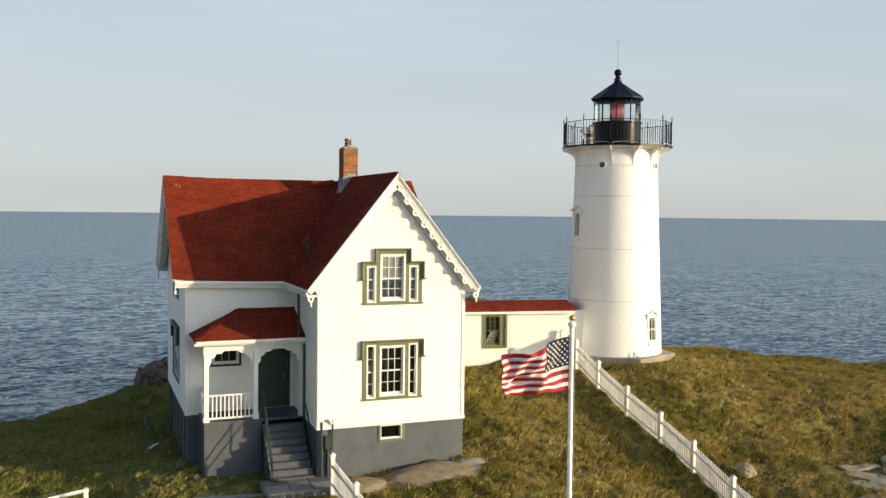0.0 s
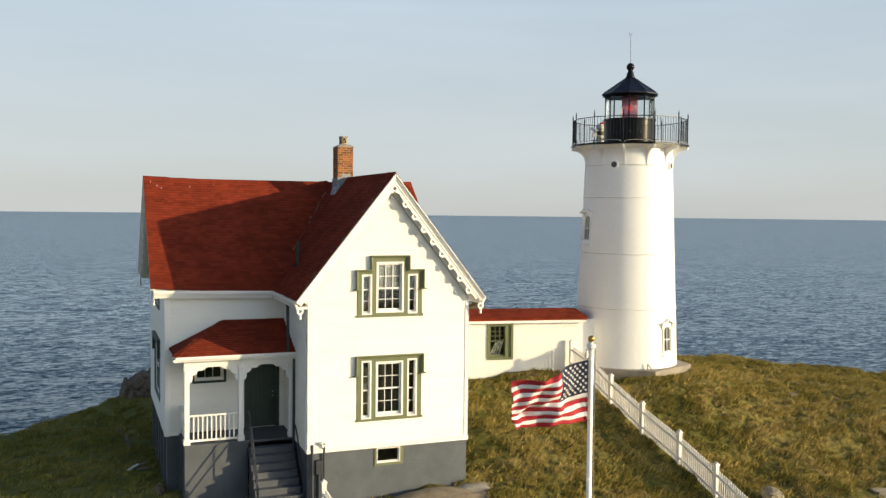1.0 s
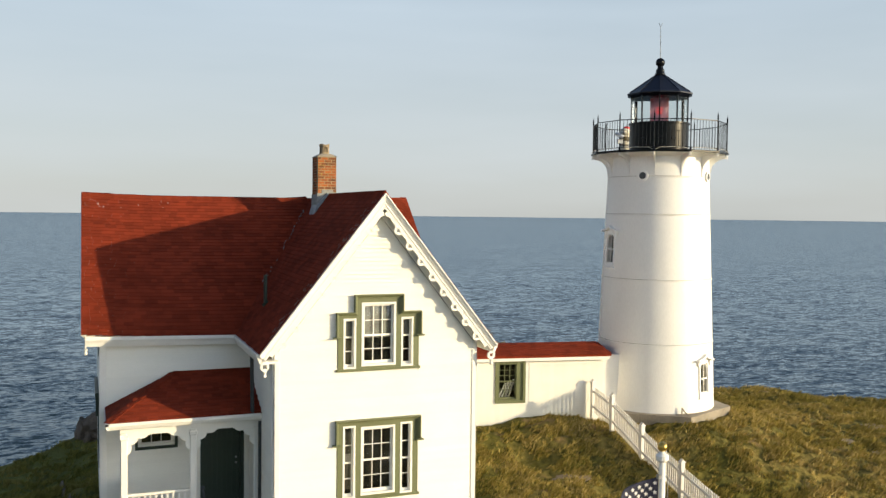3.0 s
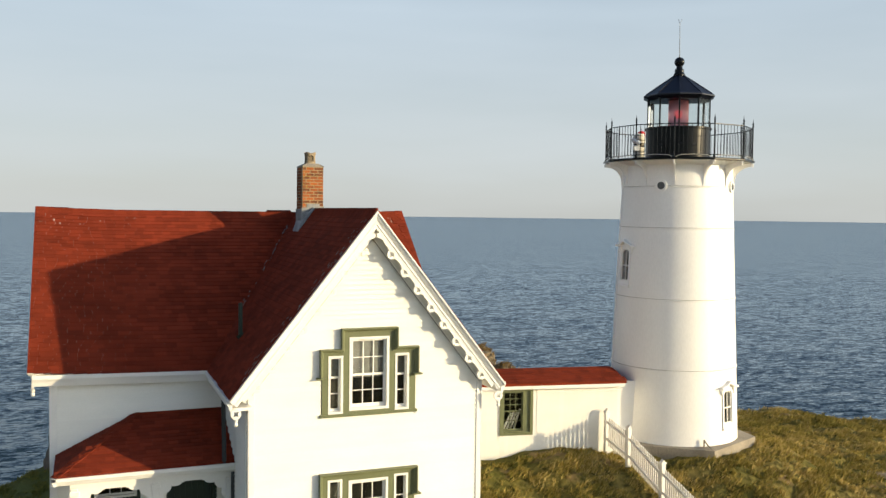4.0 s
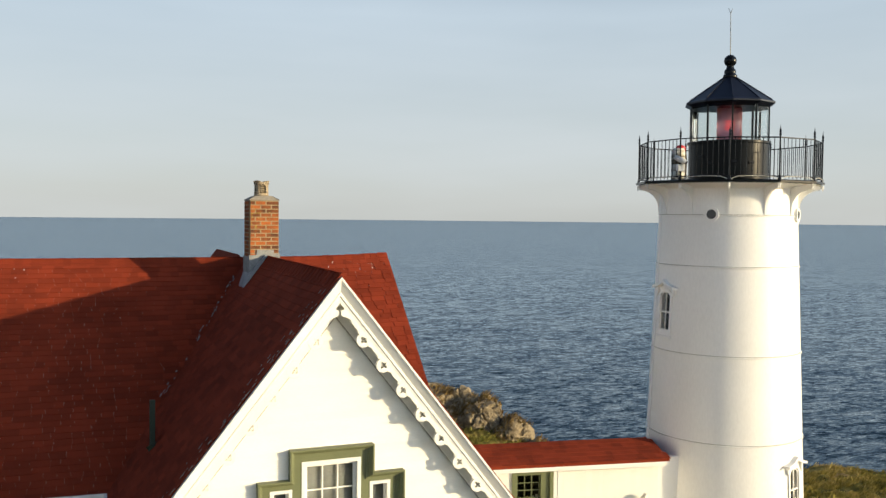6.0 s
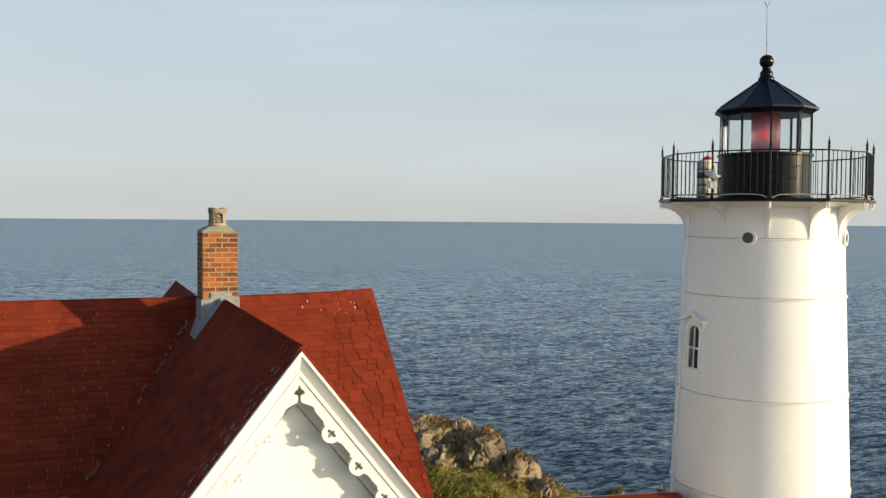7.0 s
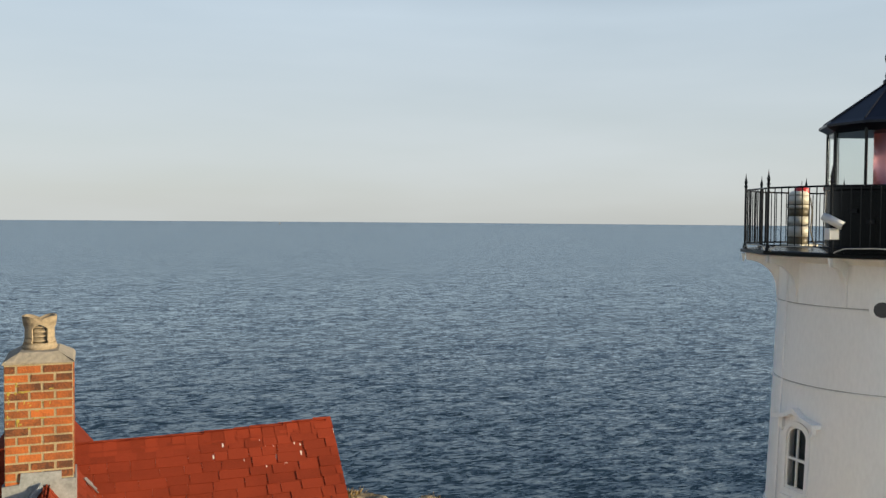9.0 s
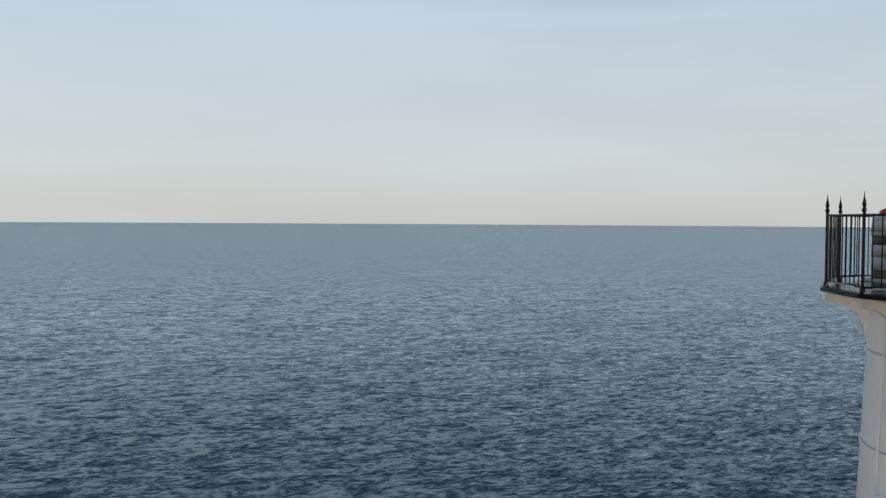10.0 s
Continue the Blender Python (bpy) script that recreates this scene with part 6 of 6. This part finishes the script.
# ---- flag ----
GOLD = material("gilded_ball", (0.6, 0.4, 0.1), 0.3, 0.9, vary=0.1, scale=6)
FPX, FPY, FPZ = 0.41, -10.38, 3.72
pole = thing("flagpole", "tall white flagpole with a gilded ball on top", "flagpole", (FPX, FPY, -4.2))
add("pole", rod(bmesh.new(), (FPX, FPY, -4.6), (FPX, FPY, FPZ), 0.065, 16, 0.045), WHITE, pole, "", True)
bm = bmesh.new()
bmesh.ops.create_uvsphere(bm, u_segments=16, v_segments=10, radius=0.065, matrix=Matrix.Translation((FPX, FPY, 3.85)))
add("ball", bm, GOLD, pole, "gilded ball", True)
add("truck", lathe(bmesh.new(), [(0.06, FPZ - 0.06), (0.085, FPZ - 0.03), (0.085, FPZ + 0.02), (0.03, FPZ + 0.06), (0.025, FPZ + 0.1)], FPX, FPY, 14), WHITE, pole)
bm = bmesh.new()
for dx in (-0.07, 0.07):
    rod(bm, (FPX + dx, FPY - 0.03, FPZ - 0.03), (FPX + dx * 1.2, FPY - 0.03, -3.2), 0.006, 5)
for z in (3.45, 2.35, 1.2):
    box(bm, FPX - 0.085, FPX - 0.045, FPY - 0.05, FPY, z, z + 0.05)
add("halyard", bm, CURTAIN, pole, "thin rope halyard")
FLAG_RED = material("red_flag_cloth", (0.36, 0.012, 0.02), 0.8, vary=0.1, scale=4, fine=120, bump=0.1, bump_dist=0.002)
FLAG_WHITE = material("white_flag_cloth", (0.72, 0.70, 0.68), 0.8, vary=0.06, scale=4, fine=120, bump=0.1, bump_dist=0.002)
FLAG_BLUE = material("blue_flag_cloth", (0.014, 0.016, 0.042), 0.8, vary=0.1, scale=4, fine=120, bump=0.1, bump_dist=0.002)
FLX, FLH = 1.58, 1.15
flag = thing("flag", "red, white and blue striped flag with stars flying from the pole", "flag", (FPX, FPY, 2.9))


def cloth(u, v):
    """A point of the flag, u from the pole outwards and v from the top down, both 0 to 1."""
    wave = 0.13 * math.sin(7.5 * u + 1.6 * v + 0.6) * min(1, u * 2.2) + 0.05 * math.sin(15 * u - 3.5 * v) * u
    fold = 0.05 * math.exp(-((v - 0.55 - 0.25 * (0.6 - u)) / 0.12) ** 2) * max(0, math.sin(5 * u))
    x = FPX - 0.05 - FLX * u * (0.965 + 0.03 * v)
    # the top edge sags towards the fly, the lower edge flies level
    high, low = 3.47 - 0.5 * u + 0.1 * u * u + 0.03 * math.sin(8 * u) * u, 3.47 - FLH - 0.05 * u + 0.03 * math.sin(6 * u + 2) * u
    z = high + (low - high) * v ** (1 - 0.18 * u)
    # slanting creases that run from the hoist's top corner down to the fly
    k = v + 0.35 * u
    crease = 0.07 * abs(math.sin(6.5 * k + 2.2 * u)) * min(1, u * 3) + 0.035 * math.sin(26 * u - 9 * v) * min(1, u * 2)
    z += 0.025 * math.sin(9 * u + 4 * v) * min(1, u * 3)
    # one deep fold that hangs from the canton down to the fly
    wave += 0.13 * math.exp(-((v - 0.5 - 0.45 * (u - 0.4)) / 0.09) ** 2) * max(0.0, min(1.0, u * 3 - 0.6))
    return Vector((x, FPY + 1.15 * wave + 1.6 * fold + crease - 0.12 * u, z))


def cloth_patch(name, u0, u1, v0, v1, nu, nv, mat, lift=0.0, label=""):
    vs = [cloth(u0 + (u1 - u0) * i / nu, v0 + (v1 - v0) * j / nv) + Vector((0, lift, 0)) for j in range(nv + 1) for i in range(nu + 1)]
    k = len(vs)
    vs += [p + Vector((0, 0.006, 0)) for p in vs]
    fs = []
    w = nu + 1
    for j in range(nv):
        for i in range(nu):
            q = (j * w + i, j * w + i + 1, (j + 1) * w + i + 1, (j + 1) * w + i)
            fs += [q, tuple(k + e for e in q[::-1])]
    rim = [i for i in range(nu)] + [nu + j * w for j in range(nv)] + [nv * w + nu - i for i in range(nu)] + [(nv - j) * w for j in range(nv)]
    fs += [(a, b, k + b, k + a)[::-1] for a, b in zip(rim, rim[1:] + rim[:1])]
    ob = mesh_part(name, vs, fs, mat, flag)
    ob.data.shade_smooth()
    ob.location = -ORIGIN["flag"]
    return tagged(ob, label) if label else ob


for i in range(13):
    cloth_patch("stripe", 0.4 if i < 7 else 0.0, 1.0, i / 13, (i + 1) / 13, 60, 3, FLAG_WHITE if i % 2 else FLAG_RED)
canton = cloth_patch("canton", 0.0, 0.4, 0.0, 7 / 13, 28, 16, FLAG_BLUE, label="dark blue canton with white stars")
star = bmesh.new()
pts = [(0.031 * (1 if i % 2 == 0 else 0.5) * math.sin(math.pi * i / 5), 0.031 * (1 if i % 2 == 0 else 0.5) * math.cos(math.pi * i / 5)) for i in range(10)]
prism(star, pts, "y", -0.004, 0.0)
STAR = shared("star", star, FLAG_WHITE)
for r in range(9):
    for c in range(6 if r % 2 == 0 else 5):
        u, v = 0.4 * (c * 2 + 1 + r % 2) / 12, 7 / 13 * (r + 1) / 10
        p = cloth(u, v)
        du, dv = (cloth(u + 0.01, v) - cloth(u - 0.01, v)).normalized(), (cloth(u, max(0.0, v - 0.01)) - cloth(u, v + 0.01)).normalized()
        n = dv.cross(-du).normalized()
        if n.y > 0:
            n = -n
        m = Matrix((-du, -n, dv)).transposed().to_4x4()
        m.translation = p + n * 0.008
        piece("star", STAR, m, canton).matrix_basis = m

# ---- paving, rocks and turf ----
slab = thing("landing", "worn stone paved landing at the foot of the steps", "landing", (-3.2, -0.5, -2.4))
rng = random.Random(11)
bm = boxed(-4.25, -2.15, -1.1, 0.28, -2.75, -2.26)
add("bed", bm, CONCRETE, slab)
PAVER = material("grey_paving_stone", (0.19, 0.19, 0.185), 0.9, vary=0.3, scale=5, fine=30, bump=0.5, obj_vary=0.4)
for i in range(3):
    for j in range(2):
        add("paver", boxed(-4.23 + i * 0.69, -3.56 + i * 0.69, -1.08 + j * 0.67, -0.43 + j * 0.67, -2.28, -2.235 + 0.008 * rng.random(), bevel=0.012), PAVER, slab)
for i in range(16):
    add("edging_brick", boxed(-4.25 + i * 0.131, -4.13 + i * 0.131, -1.2, -1.1, -2.6, -2.3 + 0.01 * rng.random(), bevel=0.01), PAVER, slab)
path = link_mesh("pavement", prismed([(-4.27, -0.35), (-4.27, -1.15), (-6.0, -1.2), (-6.5, -0.5), (-6.2, -0.05), (-5.4, -0.2)], "z", -2.9, -2.42), PAVER)
tagged(path, "grey stone path leading to the steps", "path", kind="structure")


def rock(name, label, at, size, seed, mat, sub=4, rough=0.35, flat=0.0, turn=0.0, cells=1.2):
    """A fractured stone with its foot in the ground: tilted facets, one for each block, parted by cracks."""
    bm = bmesh.new()
    bmesh.ops.create_icosphere(bm, subdivisions=sub, radius=1)
    off = Vector((seed * 3.7, seed * 1.3, seed * 2.1))
    for v in bm.verts:
        p = v.co.copy()
        d = 1 + 0.5 * rough * noise.fractal(p * 1.0 + off, 0.9, 2.1, 3)
        for scale, amount in ((cells, 1.0), (cells * 2.3, 0.22)):
            q = Vector((p.x, p.y, p.z * 1.3)) * scale + off
            gaps, seeds = noise.voronoi(q)
            tilt = Vector((noise.cell(seeds[0] * 7), noise.cell(seeds[0] * 11 + off), noise.cell(seeds[0] * 13)))
            d += rough * amount * (0.35 * noise.cell(seeds[0] * 5) + 0.5 * tilt.dot(q - seeds[0]))
            d -= rough * amount * 0.4 * max(0.0, 1 - (gaps[1] - gaps[0]) / 0.1)
        d += 0.06 * rough * noise.fractal(p * 9 + off, 0.8, 2.0, 3)
        v.co = p * max(0.3, d)
        if flat and v.co.z > flat:
            v.co.z = flat + (v.co.z - flat) * 0.25
    bmesh.ops.transform(bm, matrix=Matrix.Rotation(turn, 4, "Z") @ Matrix.Diagonal((*size, 1)), verts=bm.verts[:])
    ob = link_mesh(name, bm, mat, None, True)
    ob.data.set_sharp_from_angle(angle=radians(28))
    ob.location = at
    return tagged(ob, label, "rock")


LICHEN = material("lichened_rock", (0.3, 0.24, 0.15), 0.95, vary=0.35, scale=3.0, fine=11, bump=1.0, bump_dist=0.06, alt=(0.05, 0.035, 0.02))
GREYROCK = material("grey_bedrock", (0.36, 0.31, 0.2), 0.95, vary=0.25, scale=1.0, fine=12, bump=0.8, bump_dist=0.04, alt=(0.15, 0.125, 0.09))
cliff = "fractured tan and grey cliff rock with lichen at the island's edge"
CLIFF = []
for k, (x, y, z, sx, sy, sz) in enumerate(((8.2, 20.4, 0.6, 1.7, 1.3, 0.95), (9.7, 19.9, 0.45, 1.3, 1.2, 0.9), (10.6, 18.6, 0.2, 1.1, 1.0, 1.1), (11.4, 17.6, -0.35, 0.9, 1.0, 1.0), (9.1, 18.7, 0.1, 1.1, 0.8, 0.75), (12.0, 16.6, -1.0, 0.9, 0.8, 0.9), (10.3, 19.6, 0.85, 0.5, 0.45, 0.6), (13.3, 16.4, -1.6, 0.8, 0.7, 0.8), (14.4, 16.2, -1.6, 0.7, 0.6, 1.0), (16.6, 16.5, -1.7, 0.5, 0.5, 0.8), (7.0, 21.0, 0.8, 1.4, 1.1, 0.9), (10.9, 17.4, -0.5, 0.9, 0.7, 0.7))):
    CLIFF.append(tagged(rock("cliff_rock", cliff, (x, y, z), (sx, sy, sz), k + 1, LICHEN, sub=5, turn=k * 0.9, rough=0.36), group="cliff rocks"))
for k, (x, y, z, sx, sy, sz) in enumerate(((-6.0, 19.5, -2.7, 0.8, 1.1, 1.25), (-4.9, 20.5, -2.8, 1.2, 1.2, 1.3), (-8.6, 17.4, -3.5, 0.7, 0.6, 0.4))):
    tagged(rock("cliff_rock", "dark weathered rock standing at the island's edge", (x, y, z), (sx, sy, sz), k + 31, ROCK, sub=5, turn=k, rough=0.28), group="cliff rocks")
rock("rock_outcrop", "bare sandy earth hump at the foot of the house", (1.25, -0.85, -2.62), (2.1, 1.2, 0.66), 51, DIRT, rough=0.1, cells=1.0)
rock("rock_outcrop", "flat pale stone beside the foundation", (2.5, -0.35, -2.17), (0.6, 0.45, 0.16), 52, CONCRETE, rough=0.15, turn=0.3)
rock("rock_outcrop", "small earth hump by the fence", (-1.2, -0.9, -2.45), (0.75, 0.6, 0.32), 53, DIRT, rough=0.15)
rock("boulder", "rounded brown boulder in the grass beyond the fence", (11.9, -2.6, ground_z(11.9, -2.6) + 0.1), (0.36, 0.32, 0.28), 54, GREYROCK, rough=0.25)


def slab_rock(x, y, w, d, turn, seed):
    """A broad, cracked-off plate of bedrock lying with the slope of the ground."""
    rng = random.Random(seed)
    pts = []
    for k in range(9):
        a = 2 * math.pi * k / 9 + 0.25 * rng.random()
        r = 1.0 / max(abs(math.cos(a)), abs(math.sin(a))) * (0.85 + 0.15 * rng.random())
        pts.append((w * r * math.cos(a), d * r * math.sin(a)))
    bm = prismed(pts, "z", -0.6, 0.0)
    bmesh.ops.bevel(bm, geom=[e for e in bm.edges if all(v.co.z > -0.1 for v in e.verts)], offset=0.025, segments=1, affect="EDGES")
    bmesh.ops.triangulate(bm, faces=[f for f in bm.faces if len(f.verts) > 4])
    bmesh.ops.subdivide_edges(bm, edges=bm.edges[:], cuts=3, use_grid_fill=True)
    c, s = math.cos(turn), math.sin(turn)
    ox = ground_z(x, y)
    gx, gy = (ground_z(x + 1, y) - ground_z(x - 1, y)) / 2, (ground_z(x, y + 1) - ground_z(x, y - 1)) / 2
    for v in bm.verts:
        px, py = c * v.co.x - s * v.co.y, s * v.co.x + c * v.co.y
        v.co = (px, py, v.co.z + gx * px + gy * py + 0.05 * noise.fractal(Vector((px * 1.3, py * 1.3, seed)), 0.9, 2, 3))
    ob = link_mesh("bedrock", bm, GREYROCK)
    ob.location = (x, y, ox + 0.07 + 0.05 * rng.random())
    return tagged(ob, "broad flat slab of cracked pale bedrock in the turf", "rock", group="bedrock slabs")


for k, (x, y, w, d, turn) in enumerate(((17.5, -2.3, 0.95, 0.3, 0.05), (19.4, -2.4, 0.85, 0.4, -0.05), (16.7, -3.3, 0.92, 0.74, 0.1), (18.55, -3.4, 0.9, 0.74, 0.0), (15.9, -4.6, 1.0, 0.65, 0.12), (17.8, -4.75, 0.92, 0.7, -0.05), (20.3, -4.0, 0.85, 1.0, 0.1), (15.0, -5.8, 1.0, 0.6, 0.1))):
    slab_rock(x, y, w, d, turn, 60 + k)
for k, (x, y, sx, sy) in enumerate(((19.2, 5.0, 0.8, 0.5), (20.2, 3.7, 0.6, 0.4), (7.4, 3.75, 0.7, 0.35), (22.5, 6.5, 0.7, 0.4))):
    rock("bare_patch", "bare patch of brown earth in the turf", (x, y, ground_z(x, y) - 0.02), (sx, sy, 0.09), 90 + k, DIRT, rough=0.2, flat=0.5)
for k, (x, y) in enumerate(((-7.3, 12.9), (-7.2, 11.6), (-7.0, 10.3), (-6.95, 9.0))):
    rock("kerb_stone", "low weathered timber and stone edging in the grass", (x, y, height(x, y) + 0.02), (0.07, 0.8, 0.1), 70 + k, ROCK, sub=3, rough=0.15)
board = link_mesh("loose_board", boxed(-0.35, 0.35, -0.06, 0.06, -0.02, 0.02, bevel=0.008), WHITE)
board.matrix_world = pose(-6.95, 6.4, ground_z(-6.95, 6.4) + 0.05, 0, 0, 62)
tagged(board, "white painted board lying in the grass", "board")
for x, y, turn, long in ((-6.55, 6.25, 12, 0.3), (-6.7, 6.75, 35, 0.24)):
    plank = link_mesh("weathered_board", boxed(-long, long, -0.05, 0.05, -0.02, 0.02, bevel=0.008), CONCRETE)
    plank.matrix_world = pose(x, y, ground_z(x, y) + 0.05, 0, 0, turn)
    tagged(plank, "short weathered grey board lying in the grass", "board")
for k, (x, y, z, s) in enumerate(((-6.35, 3.0, -2.3, 0.22), (-6.0, 1.6, -2.42, 0.2), (-5.4, 1.55, -2.45, 0.14), (-4.9, 1.5, -2.45, 0.12))):
    rock("stone", "loose pale stone against the porch base", (x, y, z), (s * 0.8, s * 0.6, s * 0.9), 80 + k, ROCK, sub=3, rough=0.2)


def blade_material(name, tones):
    m = bpy.data.materials.new(name)
    m.use_nodes = True
    nt = m.node_tree
    b = nt.nodes["Principled BSDF"]
    b.inputs["Roughness"].default_value = 0.9
    b.inputs["Specular IOR Level"].default_value = 0.1
    geo = nt.nodes.new("ShaderNodeNewGeometry")
    n = nt.nodes.new("ShaderNodeTexNoise")
    n.inputs["Scale"].default_value, n.inputs["Detail"].default_value = 0.35, 6
    n.inputs["Roughness"].default_value = 0.68
    nt.links.new(geo.outputs["Position"], n.inputs["Vector"])
    ad = nt.nodes.new("ShaderNodeMath")
    ad.operation = "MULTIPLY_ADD"
    nt.links.new(geo.outputs["Random Per Island"], ad.inputs[0])
    ad.inputs[1].default_value = 0.31
    nt.links.new(n.outputs[0], ad.inputs[2])
    r = nt.nodes.new("ShaderNodeValToRGB")
    els = r.color_ramp.elements
    els[0].position, els[0].color = 0.42, (*tones[0], 1)
    els[1].position, els[1].color = 0.88, (*tones[3], 1)
    for p, c in ((0.54, tones[1]), (0.72, tones[2])):
        e = els.new(p)
        e.color = (*c, 1)
    nt.links.new(ad.outputs[0], r.inputs[0])
    nt.links.new(r.outputs[0], b.inputs["Base Color"])
    return m


def tuft(vs, fs, rng, x, y, z, h, blades=3, spread=0.1, wide=1.0):
    """A few thin blades combed over by the wind."""
    for _ in range(blades):
        a = rng.random() * 6.28
        w = (0.012 + 0.016 * rng.random()) * wide
        lx, ly = (rng.random() - 0.2) * h * 1.5, (rng.random() - 0.75) * h * 1.3
        k = len(vs)
        ox, oy = x + (rng.random() - 0.5) * spread, y + (rng.random() - 0.5) * spread
        vs += [(ox - w * math.cos(a), oy - w * math.sin(a), z - 0.02), (ox + w * math.cos(a), oy + w * math.sin(a), z - 0.02), (ox + lx, oy + ly, z + h)]
        fs.append((k, k + 1, k + 2))


def turf(label, wanted, mat, stretches, avoid):
    """Hummocks of blades over stretches of ground (count, seed, x0, x1, y0, y1) where wanted() says so, thinning out towards the far ends."""
    vs, fs = [], []
    for count, seed, x0, x1, y0, y1 in stretches:
        rng = random.Random(seed)
        for _ in range(count):
            x, y = x0 + (x1 - x0) * rng.random(), y0 + (y1 - y0) * rng.random()
            if avoid(x, y) or y > edge_y(x) + 1 or not wanted(x, y):
                continue
            clump = 0.8 * noise.noise(Vector((x * 1.1, y * 1.7, 7))) + 0.65 * noise.noise(Vector((x * 2.6, y * 3.4, 3)))
            rim = min(x + 16, 36 - x, y + 15) / 6 + 0.5 * noise.noise(Vector((x * 0.3, y * 0.3, 1)))
            if rng.random() > 0.5 + 1.6 * clump or rng.random() > rim:
                continue
            size = 0.6 + 1.1 * rng.random() ** 2 + 1.2 * max(0.0, clump)
            tuft(vs, fs, rng, x, y, ground_z(x, y), 0.098 * size, 7, 0.15 * size, 1.1)
    ob = mesh_part("grass", vs, fs, mat)
    tagged(ob, label, "grass", kind="stuff")


BLADES = blade_material("brown_turf_blades", ((0.075, 0.078, 0.015), (0.225, 0.187, 0.038), (0.36, 0.27, 0.074), (0.53, 0.4, 0.155)))
SCRUB = blade_material("dry_scrub", ((0.09, 0.065, 0.025), (0.16, 0.11, 0.04), (0.22, 0.14, 0.05), (0.3, 0.21, 0.09)))
# green tones, raised to make up for the shade of the house
GREENBLADES = blade_material("green_turf_blades", ((0.11, 0.118, 0.028), (0.2, 0.2, 0.045), (0.28, 0.25, 0.065), (0.36, 0.3, 0.1)))


def built(x, y):
    return (XL - 0.1 < x < XR + 0.1 and 0 < y < 9.5) or (LEFT_X < x < XR and NOOK_Y - 0.1 < y < 9.5) or (-5.8 < x < -2.5 and 0 < y < 3.3) or (2 < x < 11.6 and 7.4 < y < 9.5) or ((x - TX) ** 2 + (y - TY) ** 2 < 7.8) or (-4.4 < x < -2 and -1.3 < y < 0.4) or (-6.5 < x < -4.2 and -1.2 < y < -0.15) or ((x - 1.1) ** 2 / 2.6 + (y + 0.75) ** 2 / 0.7 < 1) or ((x - 17.3) ** 2 / 7 + (y + 3.6) ** 2 / 3 < 1)


def greener_side(x, y):
    return x < -4.5 + 3 * noise.noise(Vector((x * 0.4, y * 0.4, 12))) or (y > 9.5 and x < 14)


turf("brown and olive combed autumn grass", lambda x, y: not greener_side(x, y), BLADES, ((125000, 1, 1, 36, -15, 15), (26000, 5, -16, 1, -15, 4)), built)
turf("short green grass beside and behind the house, its tone lightened against the shade", greener_side, GREENBLADES, ((60000, 2, -16, 1, -15, 21), (14000, 3, 1, 14, 9.5, 21)), built)


def scrub():
    """Dry brown growth in the hollows of the cliff rocks."""
    rng = random.Random(21)
    vs, fs = [], []
    for ob in CLIFF:
        for v in ob.data.vertices:
            p = ob.location + v.co
            if v.normal.z > 0.55 and noise.noise(p * 0.9) > -0.16 and rng.random() < 0.6:
                tuft(vs, fs, rng, p.x, p.y, p.z, 0.06 + 0.14 * rng.random(), 3, 0.14)
    tagged(mesh_part("grass", vs, fs, SCRUB), "dry brown grass growing between the cliff rocks", "grass", kind="stuff")


scrub()

# ---- small pieces of the building ----
for k, (m, c) in enumerate(SHINGLES[:300]):
    piece("shingle", tab, m, roof)


def joined(name, st, parent, label):
    ob = mesh_part(name, st[1], st[2], SHINGLE_FIELD, parent)
    ob.location = -ORIGIN.get(parent.name, Vector())
    tagged(ob, label, kind="stuff")


joined("shingle_field", store, roof, "courses of red asphalt shingles")
joined("shingle_field", pstore, proof, "courses of red asphalt shingles")
joined("shingle_field", pst2, proof2, "courses of red asphalt shingles")

bm = boxed(0, 1, 0, 1, 0, 1)
BRICKMESH = shared("brick", bm, BRICK)
course = 0.0757
zc = 7.3
k = 0
while zc < 8.34:
    def lay(u0, u1, fn):
        u = u0
        first = True
        while u < u1 - 0.02:
            l = 0.1 if first and k % 2 else 0.2
            e = min(u + l, u1)
            if u1 - e < 0.05:
                e = u1
            fn(u + 0.011, e - 0.011)
            first = False
            u = e
    h = course - 0.017
    lay(CX0, CX1, lambda a, b: piece("brick", BRICKMESH, Matrix.Translation((a, CY0, zc)) @ Matrix.Diagonal((b - a, 0.09, h, 1)), chimney))
    lay(CY0 + 0.1, CY1, lambda a, b: piece("brick", BRICKMESH, Matrix.Translation((CX0, a, zc)) @ Matrix.Diagonal((0.09, b - a, h, 1)), chimney))
    lay(CY0 + 0.1, CY1, lambda a, b: piece("brick", BRICKMESH, Matrix.Translation((CX1 - 0.09, a, zc)) @ Matrix.Diagonal((0.09, b - a, h, 1)), chimney))
    zc += course
    k += 1
